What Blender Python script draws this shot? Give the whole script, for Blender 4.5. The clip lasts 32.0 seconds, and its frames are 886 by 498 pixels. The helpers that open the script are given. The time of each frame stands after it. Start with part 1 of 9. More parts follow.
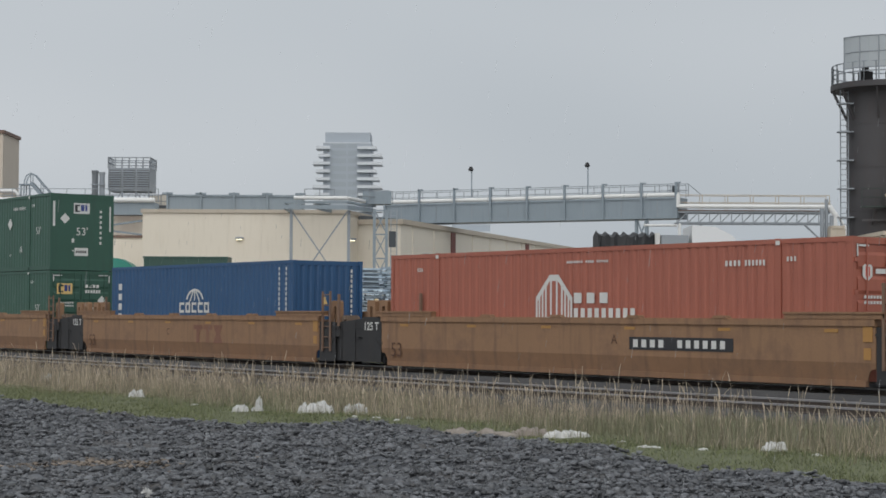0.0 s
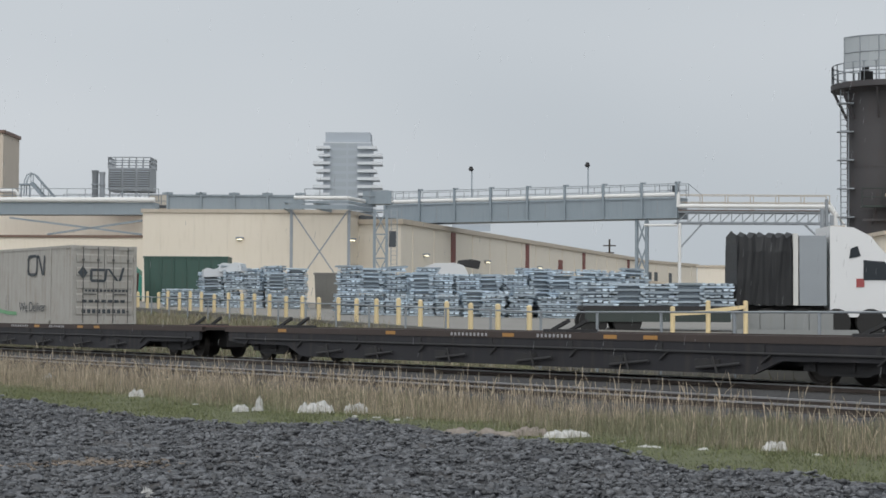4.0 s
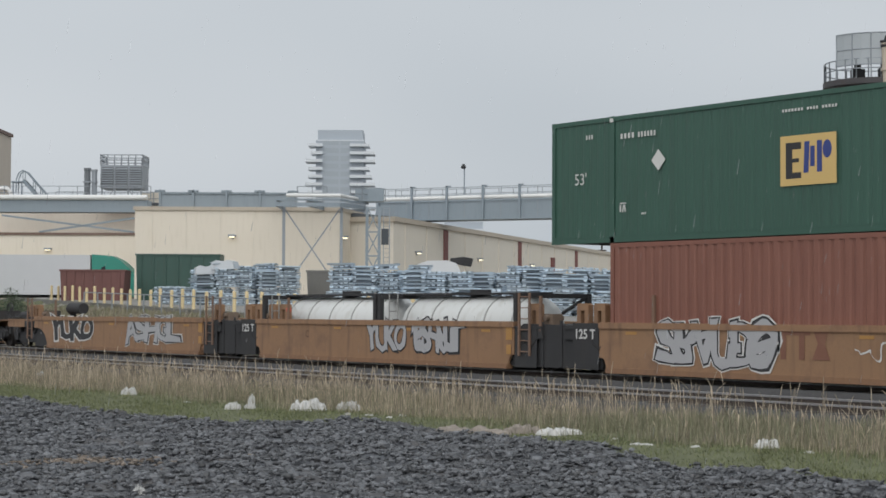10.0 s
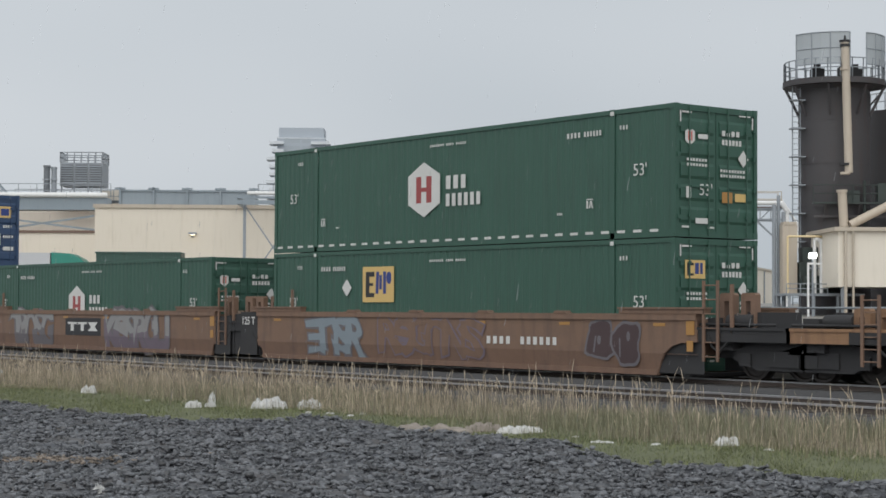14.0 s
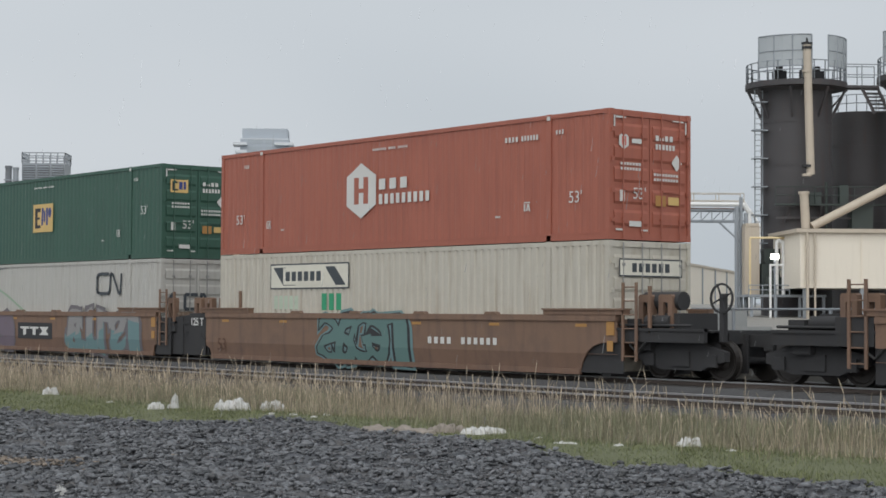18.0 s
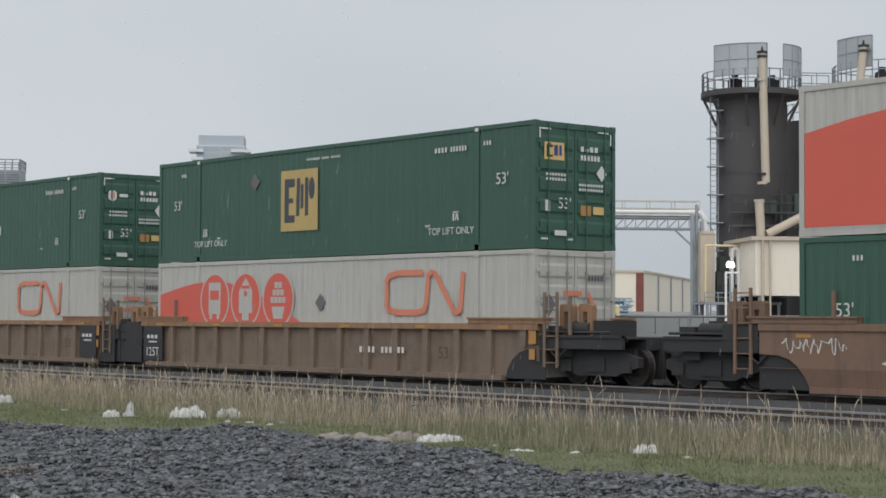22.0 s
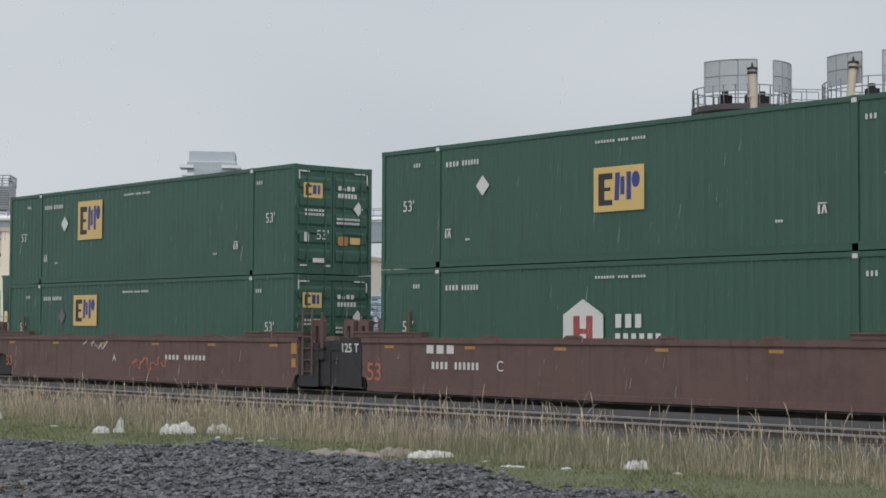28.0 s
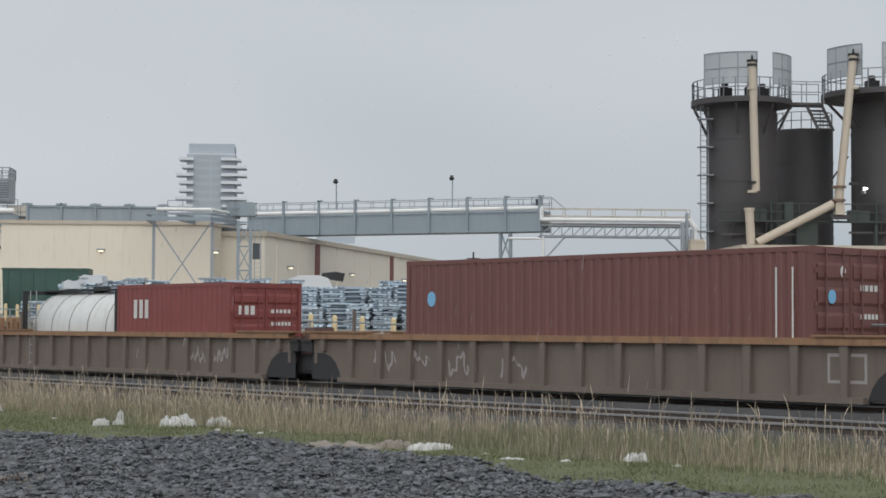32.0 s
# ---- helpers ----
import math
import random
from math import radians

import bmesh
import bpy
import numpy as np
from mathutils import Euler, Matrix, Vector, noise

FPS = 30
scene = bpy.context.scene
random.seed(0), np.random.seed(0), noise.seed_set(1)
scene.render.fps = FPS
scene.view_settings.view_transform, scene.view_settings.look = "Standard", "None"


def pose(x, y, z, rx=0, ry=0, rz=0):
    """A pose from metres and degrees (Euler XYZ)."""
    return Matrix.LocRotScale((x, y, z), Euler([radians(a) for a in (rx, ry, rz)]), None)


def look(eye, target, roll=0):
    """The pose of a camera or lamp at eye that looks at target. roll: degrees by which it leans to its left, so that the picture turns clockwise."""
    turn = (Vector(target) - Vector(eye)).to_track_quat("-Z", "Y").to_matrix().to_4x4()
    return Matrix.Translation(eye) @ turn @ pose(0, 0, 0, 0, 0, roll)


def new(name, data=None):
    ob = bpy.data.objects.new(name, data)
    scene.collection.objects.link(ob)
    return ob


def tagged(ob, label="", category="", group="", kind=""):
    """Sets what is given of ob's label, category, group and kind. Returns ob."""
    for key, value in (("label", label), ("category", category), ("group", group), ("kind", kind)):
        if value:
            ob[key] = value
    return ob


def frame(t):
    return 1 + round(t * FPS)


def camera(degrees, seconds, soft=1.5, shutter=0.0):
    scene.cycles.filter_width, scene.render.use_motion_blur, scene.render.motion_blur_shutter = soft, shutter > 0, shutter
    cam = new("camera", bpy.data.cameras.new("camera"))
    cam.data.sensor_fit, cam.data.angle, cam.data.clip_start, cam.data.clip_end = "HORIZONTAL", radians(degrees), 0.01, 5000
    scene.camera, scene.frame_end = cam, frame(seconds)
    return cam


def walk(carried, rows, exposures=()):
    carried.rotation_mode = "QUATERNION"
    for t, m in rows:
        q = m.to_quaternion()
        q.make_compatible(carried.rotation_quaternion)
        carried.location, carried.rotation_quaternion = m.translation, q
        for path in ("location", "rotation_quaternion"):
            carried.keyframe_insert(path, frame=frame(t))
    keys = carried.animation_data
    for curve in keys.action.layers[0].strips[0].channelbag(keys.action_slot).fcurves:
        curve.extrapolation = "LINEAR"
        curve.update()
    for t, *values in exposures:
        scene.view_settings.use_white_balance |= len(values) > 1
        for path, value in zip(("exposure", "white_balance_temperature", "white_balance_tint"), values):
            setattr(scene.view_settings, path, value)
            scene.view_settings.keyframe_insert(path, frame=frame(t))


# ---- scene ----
# The camera stands on the lot beside the railway; the train runs along +x. z = 0 is the top of the rails.
cam = camera(28.08, 32.0, soft=1.65)
EYE = Vector((0, 0, 1.40))
HEADINGS = [
    (0, 53.876, 2.160), (0.5, 53.874, 2.076), (1, 53.871, 1.936), (1.5, 53.880, 1.905), (2, 53.874, 1.958), (2.5, 53.886, 2.106),
    (3, 53.888, 2.134), (3.5, 53.882, 2.130), (5.5, 53.892, 2.281), (6, 53.884, 2.275), (6.5, 53.854, 2.265), (7, 53.831, 2.137),
    (7.5, 53.829, 2.083), (8, 53.814, 2.088), (8.5, 53.794, 2.085), (9, 53.817, 2.085), (9.5, 53.808, 2.079), (10, 53.637, 2.080),
    (10.5, 53.524, 2.078), (11, 53.215, 2.085), (11.5, 52.889, 2.086), (12, 52.756, 2.083), (12.5, 52.761, 2.082), (13, 52.656, 2.074),
    (13.5, 52.472, 2.041), (15.5, 52.175, 2.051), (16, 51.921, 2.057), (16.5, 51.702, 2.064), (17, 51.432, 2.071), (17.5, 51.237, 2.071),
    (18, 51.203, 2.068), (18.5, 51.217, 2.064), (19, 51.200, 2.133), (19.5, 51.114, 2.197), (20, 50.831, 2.197), (20.5, 50.604, 2.199),
    (21, 50.195, 2.207), (21.5, 49.905, 2.262), (22, 49.806, 2.315), (22.5, 49.797, 2.303), (23, 49.816, 2.305), (23.5, 49.824, 2.310),
    (24, 49.662, 2.405), (24.5, 49.474, 2.608), (25, 49.475, 2.760), (25.5, 49.484, 2.762), (26, 49.484, 2.762), (26.5, 49.486, 2.758),
    (28.5, 49.508, 2.848), (29, 49.506, 2.848), (29.5, 49.511, 2.846), (30, 49.503, 2.843), (30.5, 49.496, 2.843), (31, 49.503, 2.838),
    (31.5, 49.522, 2.810), (32, 49.496, 2.585),
]


def aim(yaw, pitch):
    y, p = radians(yaw), radians(pitch)
    way = Vector((-math.sin(y) * math.cos(p), math.cos(y) * math.cos(p), math.sin(p)))
    return look(EYE, EYE + way * 10, 0.3)


walk(cam, [(t, aim(yaw, pitch)) for t, yaw, pitch in HEADINGS], [(0, -0.12), (1, -0.1), (2, 0.0), (6, 0.0), (12, 0.02), (17, 0.06), (26, 0.06), (29, 0.03), (32, 0.0)])

# ---- light: a wet overcast day ----
world = bpy.data.worlds.new("overcast")
scene.world = world
world.use_nodes = True
wn, wl = world.node_tree.nodes, world.node_tree.links
wn.clear()
w_out, w_bg = wn.new("ShaderNodeOutputWorld"), wn.new("ShaderNodeBackground")
sky = wn.new("ShaderNodeTexSky")
sky.sky_type, sky.sun_disc = "NISHITA", False
sky.sun_elevation, sky.sun_rotation = radians(44), radians(227)
sky.air_density, sky.dust_density = 1.0, 4.0
w_hsv = wn.new("ShaderNodeHueSaturation")
w_hsv.inputs["Saturation"].default_value, w_hsv.inputs["Value"].default_value = 0.12, 0.10
w_co, w_map, w_noise = wn.new("ShaderNodeTexCoord"), wn.new("ShaderNodeMapping"), wn.new("ShaderNodeTexNoise")
w_map.inputs["Scale"].default_value = (1.3, 1.3, 2.6)
w_noise.inputs["Scale"].default_value, w_noise.inputs["Detail"].default_value = 1.5, 2
w_ramp = wn.new("ShaderNodeValToRGB")
w_ramp.color_ramp.elements[0].position, w_ramp.color_ramp.elements[0].color = 0.3, (0.50, 0.56, 0.615, 1)
w_ramp.color_ramp.elements[1].position, w_ramp.color_ramp.elements[1].color = 0.72, (0.685, 0.73, 0.775, 1)
w_mix = wn.new("ShaderNodeMix")
w_mix.data_type = "RGBA"
w_mix.inputs["Factor"].default_value = 0.8
wl.new(sky.outputs["Color"], w_hsv.inputs["Color"])
wl.new(w_co.outputs["Generated"], w_map.inputs["Vector"])
wl.new(w_map.outputs["Vector"], w_noise.inputs["Vector"])
wl.new(w_noise.outputs["Fac"], w_ramp.inputs["Fac"])
wl.new(w_hsv.outputs["Color"], w_mix.inputs["A"])
wl.new(w_ramp.outputs["Color"], w_mix.inputs["B"])
wl.new(w_mix.outputs["Result"], w_bg.inputs["Color"])
w_bg.inputs["Strength"].default_value = 1.0
wl.new(w_bg.outputs["Background"], w_out.inputs["Surface"])
sun = new("sun", bpy.data.lights.new("sun", "SUN"))
sun.data.energy, sun.data.angle, sun.data.color = 1.95, radians(85), (1.0, 0.98, 0.95)
sun.matrix_world = look((0, 0, 50), (-38, 36, 0))

# ---- materials ----
MATS = {}


def surface(name, rgb, rough=0.6, metal=0.0, var=0.25, scale=3.0, streak=0.0, stain=(0.05, 0.035, 0.025), bump=0.0, fine=40.0, emit=0.0, spec=0.5, island=0.0, blotch=0.0):
    """A worn surface: broad and fine colour variation, downward streaks of dirt, and fine relief."""
    if name in MATS:
        return MATS[name]
    m = bpy.data.materials.new(name)
    m.use_nodes = True
    n, l = m.node_tree.nodes, m.node_tree.links
    b = n["Principled BSDF"]
    b.inputs["Roughness"].default_value, b.inputs["Metallic"].default_value = rough, metal
    b.inputs["Specular IOR Level"].default_value = spec
    co = n.new("ShaderNodeTexCoord")
    broad, grain = n.new("ShaderNodeTexNoise"), n.new("ShaderNodeTexNoise")
    broad.inputs["Scale"].default_value, broad.inputs["Detail"].default_value = scale * 0.3, 5
    grain.inputs["Scale"].default_value, grain.inputs["Detail"].default_value = fine, 3
    l.new(co.outputs["Object"], broad.inputs["Vector"])
    l.new(co.outputs["Object"], grain.inputs["Vector"])
    lo, hi = [c * (1 - var) for c in rgb], [min(1, c * (1 + var)) for c in rgb]
    mix = n.new("ShaderNodeMix")
    mix.data_type = "RGBA"
    mix.inputs["A"].default_value, mix.inputs["B"].default_value = (*lo, 1), (*hi, 1)
    both = n.new("ShaderNodeMath")
    both.operation = "MULTIPLY_ADD"
    both.inputs[1].default_value = 0.45
    l.new(grain.outputs["Fac"], both.inputs[0])
    half = n.new("ShaderNodeMath")
    half.operation = "MULTIPLY"
    half.inputs[1].default_value = 0.55
    l.new(broad.outputs["Fac"], half.inputs[0])
    l.new(half.outputs[0], both.inputs[2])
    l.new(both.outputs[0], mix.inputs["Factor"])
    colour = mix.outputs["Result"]
    if island:
        geo, ihsv, mr = n.new("ShaderNodeNewGeometry"), n.new("ShaderNodeHueSaturation"), n.new("ShaderNodeMapRange")
        l.new(geo.outputs["Random Per Island"], mr.inputs["Value"])
        mr.inputs["To Min"].default_value, mr.inputs["To Max"].default_value = 1 - island, 1 + island
        l.new(mr.outputs["Result"], ihsv.inputs["Value"])
        l.new(colour, ihsv.inputs["Color"])
        colour = ihsv.outputs["Color"]
    if streak:
        mp, sn, rp, sm = n.new("ShaderNodeMapping"), n.new("ShaderNodeTexNoise"), n.new("ShaderNodeMapRange"), n.new("ShaderNodeMix")
        mp.inputs["Scale"].default_value = (1.0, 1.0, 0.12)
        sn.inputs["Scale"].default_value, sn.inputs["Detail"].default_value = 4.5, 6
        rp.inputs["From Min"].default_value, rp.inputs["From Max"].default_value = 0.52, 0.78
        rp.inputs["To Max"].default_value = streak
        sm.data_type = "RGBA"
        sm.inputs["B"].default_value = (*stain, 1)
        l.new(co.outputs["Object"], mp.inputs["Vector"])
        l.new(mp.outputs["Vector"], sn.inputs["Vector"])
        l.new(sn.outputs["Fac"], rp.inputs["Value"])
        l.new(rp.outputs["Result"], sm.inputs["Factor"])
        l.new(colour, sm.inputs["A"])
        colour = sm.outputs["Result"]
    if blotch:
        bn, br, bx = n.new("ShaderNodeTexNoise"), n.new("ShaderNodeMapRange"), n.new("ShaderNodeMix")
        bn.inputs["Scale"].default_value, bn.inputs["Detail"].default_value, bn.inputs["Roughness"].default_value = 0.9, 8, 0.72
        br.inputs["From Min"].default_value, br.inputs["From Max"].default_value = 0.47, 0.66
        br.inputs["To Max"].default_value = blotch
        bx.data_type = "RGBA"
        bx.inputs["B"].default_value = (*stain, 1)
        l.new(co.outputs["Object"], bn.inputs["Vector"])
        l.new(bn.outputs["Fac"], br.inputs["Value"])
        l.new(br.outputs["Result"], bx.inputs["Factor"])
        l.new(colour, bx.inputs["A"])
        colour = bx.outputs["Result"]
    l.new(colour, b.inputs["Base Color"])
    if bump:
        bp = n.new("ShaderNodeBump")
        bp.inputs["Strength"].default_value, bp.inputs["Distance"].default_value = bump, 0.02
        l.new(grain.outputs["Fac"], bp.inputs["Height"])
        l.new(bp.outputs["Normal"], b.inputs["Normal"])
    if emit:
        b.inputs["Emission Color"].default_value, b.inputs["Emission Strength"].default_value = (*rgb, 1), emit
    MATS[name] = m
    return m


GREEN = surface("green container paint", (0.033, 0.090, 0.065), 0.5, streak=0.35, stain=(0.03, 0.05, 0.04), var=0.18)
ORANGE = surface("orange container paint", (0.335, 0.108, 0.072), 0.55, streak=0.3, stain=(0.16, 0.04, 0.03), var=0.2)
BLUE = surface("bright blue container paint", (0.022, 0.076, 0.175), 0.5, streak=0.25, stain=(0.02, 0.04, 0.1), var=0.18)
NAVY = surface("faded navy container paint", (0.030, 0.060, 0.125), 0.55, streak=0.35, stain=(0.05, 0.05, 0.08), var=0.2)
WHITE = surface("grimy white container paint", (0.42, 0.415, 0.39), 0.55, blotch=0.15, streak=0.5, stain=(0.26, 0.23, 0.19), var=0.12)
CREAM = surface("cream corrugated steel", (0.48, 0.455, 0.395), 0.55, streak=0.65, stain=(0.28, 0.23, 0.17), var=0.16, blotch=0.22)
MAROON = surface("maroon container paint", (0.148, 0.062, 0.055), 0.55, streak=0.35, stain=(0.06, 0.02, 0.02), var=0.22)
RUSTRED = surface("rust red container paint", (0.205, 0.085, 0.06), 0.6, streak=0.4, stain=(0.11, 0.035, 0.03), var=0.2)
TAN = surface("weathered tan wagon paint", (0.27, 0.155, 0.085), 0.65, streak=0.75, stain=(0.13, 0.075, 0.05), var=0.42, blotch=0.6, bump=0.1)
TANOLD = surface("grimy tan wagon paint", (0.19, 0.117, 0.08), 0.7, streak=0.8, stain=(0.11, 0.075, 0.06), var=0.45, blotch=0.6, bump=0.1)
BROWN = surface("oxide brown wagon paint", (0.122, 0.074, 0.065), 0.65, blotch=0.5, streak=0.6, stain=(0.05, 0.03, 0.025), var=0.3, bump=0.1)
DUSTY = surface("dusty brown wagon paint", (0.18, 0.132, 0.098), 0.7, blotch=0.5, streak=0.6, stain=(0.07, 0.05, 0.04), var=0.3, bump=0.1)
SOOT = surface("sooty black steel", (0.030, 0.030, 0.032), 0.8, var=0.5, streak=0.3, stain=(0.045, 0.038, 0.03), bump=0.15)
WHEEL = surface("worn wheel steel", (0.05, 0.045, 0.042), 0.5, metal=0.6, var=0.3)
PALE = surface("white stencil paint", (0.58, 0.58, 0.56), 0.6, var=0.12)
INK = surface("black lettering paint", (0.025, 0.025, 0.028), 0.6, var=0.2)
DIMINK = surface("faded dark lettering", (0.10, 0.05, 0.03), 0.65, var=0.25)
REDINK = surface("red logo paint", (0.56, 0.105, 0.075), 0.55, var=0.1)
DARKRED = surface("dark red logo paint", (0.30, 0.06, 0.06), 0.55, var=0.15)
ORANGEINK = surface("orange logo paint", (0.58, 0.20, 0.12), 0.55, var=0.1)
DULLRED = surface("faded red logo paint", (0.42, 0.14, 0.09), 0.6, var=0.15)
YELLOW = surface("yellow logo panel", (0.60, 0.42, 0.16), 0.55, var=0.1)
OCHRE = surface("weathered ochre logo panel", (0.44, 0.325, 0.125), 0.6, var=0.2, streak=0.3, stain=(0.25, 0.2, 0.1))
BLUEINK = surface("blue logo paint", (0.03, 0.05, 0.20), 0.55, var=0.1)
LOGOGREEN = surface("green stripe paint", (0.15, 0.33, 0.18), 0.6, var=0.15)
FADED = surface("faded oxide logo paint", (0.19, 0.085, 0.055), 0.65, var=0.3, blotch=0.4, stain=(0.22, 0.13, 0.075))
BONE = surface("dirty bone spray paint", (0.38, 0.36, 0.31), 0.65, var=0.25, blotch=0.3, stain=(0.25, 0.19, 0.13))
PALEGREEN = surface("pale green stripe paint", (0.27, 0.37, 0.27), 0.6, var=0.2)
MIDGREEN = surface("emerald lettering", (0.03, 0.28, 0.14), 0.55, var=0.15)
CHARCOAL = surface("charcoal panel paint", (0.045, 0.055, 0.065), 0.55, var=0.15)
REFLECT = surface("dulled yellow reflector tape", (0.38, 0.20, 0.06), 0.5, var=0.25)
SILVER = surface("silver spray paint", (0.36, 0.36, 0.37), 0.5, var=0.15)
TEAL = surface("teal spray paint", (0.10, 0.18, 0.17), 0.55, var=0.2)
PURPLE = surface("violet spray paint", (0.15, 0.12, 0.15), 0.6, var=0.25)
SLATE = surface("slate spray paint", (0.13, 0.12, 0.13), 0.6, var=0.25)
PINK = surface("pink spray paint", (0.28, 0.165, 0.16), 0.6, var=0.25)
MIST = surface("pale grey spray paint", (0.25, 0.25, 0.25), 0.6, var=0.3, blotch=0.3, stain=(0.16, 0.12, 0.1))
AQUA = surface("dull aqua spray paint", (0.13, 0.22, 0.23), 0.6, var=0.25)
DEEP = surface("dark maroon spray paint", (0.06, 0.038, 0.04), 0.6, var=0.3)
# Lower plates: the fold's shade is put into the tan, along with dirt.
TANLOW = surface("dirty tan with lower shade", (0.232, 0.128, 0.07), 0.7, streak=0.7, stain=(0.11, 0.07, 0.05), var=0.4, blotch=0.5, bump=0.1)
TANOLDLOW = surface("grimy tan with lower shade", (0.175, 0.105, 0.072), 0.7, streak=0.7, stain=(0.09, 0.06, 0.05), var=0.4, blotch=0.5, bump=0.1)
SKYBLUE = surface("pale blue sticker", (0.18, 0.42, 0.65), 0.5, var=0.1)
RAIL = surface("wet rail steel", (0.30, 0.30, 0.305), 0.35, metal=0.4, var=0.2)
TIE = surface("creosoted tie wood", (0.045, 0.035, 0.028), 0.85, var=0.35, bump=0.4)
GLASS = surface("dark tinted glass", (0.02, 0.025, 0.03), 0.08, var=0.05)
RUBBER = surface("tyre rubber", (0.02, 0.02, 0.02), 0.85, var=0.2)


# ---- mesh building ----
class Geo:
    def __init__(self):
        self.v, self.f, self.m, self.s = [], [], [], []

    def add(self, verts, faces, m=0, smooth=False):
        k = len(self.v)
        self.v += [tuple(p) for p in verts]
        self.f += [tuple(k + i for i in f) for f in faces]
        self.m += [m] * len(faces)
        self.s += [smooth] * len(faces)
        return self

    def box(self, x0, y0, z0, x1, y1, z1, m=0):
        v = [(x, y, z) for x in (x0, x1) for y in (y0, y1) for z in (z0, z1)]
        return self.add(v, [(0, 1, 3, 2), (4, 6, 7, 5), (0, 4, 5, 1), (2, 3, 7, 6), (0, 2, 6, 4), (1, 5, 7, 3)], m)

    def beam(self, p, q, w, h, m=0):
        p, q = Vector(p), Vector(q)
        d = (q - p).normalized()
        u = d.cross(Vector((0, 0, 1)))
        u = u.normalized() if u.length > 1e-4 else Vector((1, 0, 0))
        n = u.cross(d)
        v = [c + u * a * w / 2 + n * b * h / 2 for c in (p, q) for a, b in ((-1, -1), (1, -1), (1, 1), (-1, 1))]
        return self.add(v, [(0, 1, 2, 3), (7, 6, 5, 4), (0, 4, 5, 1), (1, 5, 6, 2), (2, 6, 7, 3), (3, 7, 4, 0)], m)

    def tube(self, p, q, r, n=10, m=0, r2=None, caps=True):
        p, q = Vector(p), Vector(q)
        d = (q - p).normalized()
        u = d.cross(Vector((0, 0, 1)))
        u = u.normalized() if u.length > 1e-4 else Vector((1, 0, 0))
        w = d.cross(u)
        ring = [(u * math.cos(2 * math.pi * i / n) + w * math.sin(2 * math.pi * i / n)) for i in range(n)]
        a, b = [p + c * r for c in ring], [q + c * (r if r2 is None else r2) for c in ring]
        self.add(a + b, [(i, (i + 1) % n, n + (i + 1) % n, n + i) for i in range(n)], m, True)
        if caps:
            self.add(a, [tuple(range(n))[::-1]], m)
            self.add(b, [tuple(range(n))], m)
        return self

    def prism(self, pts, a, b, axis="y", m=0):
        """A polygon drawn out from a to b. axis y: points are x, z; axis x: y, z; axis z: x, y."""
        put = {"y": lambda p, k: (p[0], k, p[1]), "x": lambda p, k: (k, p[0], p[1]), "z": lambda p, k: (p[0], p[1], k)}[axis]
        n = len(pts)
        v = [put(p, a) for p in pts] + [put(p, b) for p in pts]
        return self.add(v, [tuple(range(n)), tuple(range(2 * n - 1, n - 1, -1))] + [(i, n + i, n + (i + 1) % n, (i + 1) % n) for i in range(n)], m)

    def mesh(self, name, mats):
        me = bpy.data.meshes.new(name)
        me.from_pydata(self.v, [], self.f)
        for x in mats:
            me.materials.append(x)
        me.polygons.foreach_set("material_index", self.m)
        me.polygons.foreach_set("use_smooth", self.s)
        bm = bmesh.new()
        bm.from_mesh(me)
        bmesh.ops.recalc_face_normals(bm, faces=bm.faces)
        bm.to_mesh(me)
        bm.free()
        return me


CACHE = {}


def cached(key, make):
    if key not in CACHE:
        CACHE[key] = make()
    return CACHE[key]


def part(name, geo, mats, parent, label="", key=None, at=None):
    """One mesh object under a thing or a part; with a key, alike parts share one mesh. geo: a Geo, or a function that makes one."""
    mats = mats if isinstance(mats, (list, tuple)) else [mats]
    build = lambda: (geo() if callable(geo) else geo).mesh(name, mats)
    me = cached((key, *[x.name for x in mats]), build) if key else build()
    ob = new(name, me)
    ob.parent = parent
    if at:
        ob.matrix_basis = at if isinstance(at, Matrix) else pose(*at)
    return tagged(ob, label)


def thing(name, m, label, category, group="", kind=""):
    ob = new(name)
    ob.empty_display_size = 0.3
    ob.matrix_basis = m
    return tagged(ob, label, category, group, kind)


def writing(text, size, mat, parent, at, name="marking", shear=0.0, bold=0.0):
    """Letters of Blender's own font as a flat mesh; at: the pose of the middle of the first line's foot, facing -y."""
    def build():
        cu = bpy.data.curves.new("letters", "FONT")
        cu.body, cu.size, cu.extrude, cu.shear, cu.offset = text, size, 0.001, shear, bold
        cu.align_x = "CENTER"
        ob = bpy.data.objects.new("letters", cu)
        me = bpy.data.meshes.new_from_object(ob)
        bpy.data.objects.remove(ob)
        me.materials.clear()
        me.materials.append(mat)
        return me
    ob = new(name, cached(("text", text, size, mat.name, shear, bold), build))
    ob.parent = parent
    ob.matrix_basis = at @ pose(0, 0, 0, 90)
    return ob


SIDE = lambda x, z, y=-0.03: pose(x, y, z)
END = lambda y, z, x: pose(x, y, z, 0, 0, 90)

# ---- the train ----
RODS = {"grimy white container paint": surface("grey galvanised rods", (0.30, 0.30, 0.29), 0.45, metal=0.5), "cream corrugated steel": MATS["grey galvanised rods"]}
FACE = 27.25          # the near side of the containers
FLOOR = 0.13          # the wells' floor
MOVERS = []           # things that travel with the train, and their places along it at the start


def ride(ob, s, y, z):
    ob.matrix_basis = pose(s, y, z)
    MOVERS.append((ob, s, y, z))
    return ob


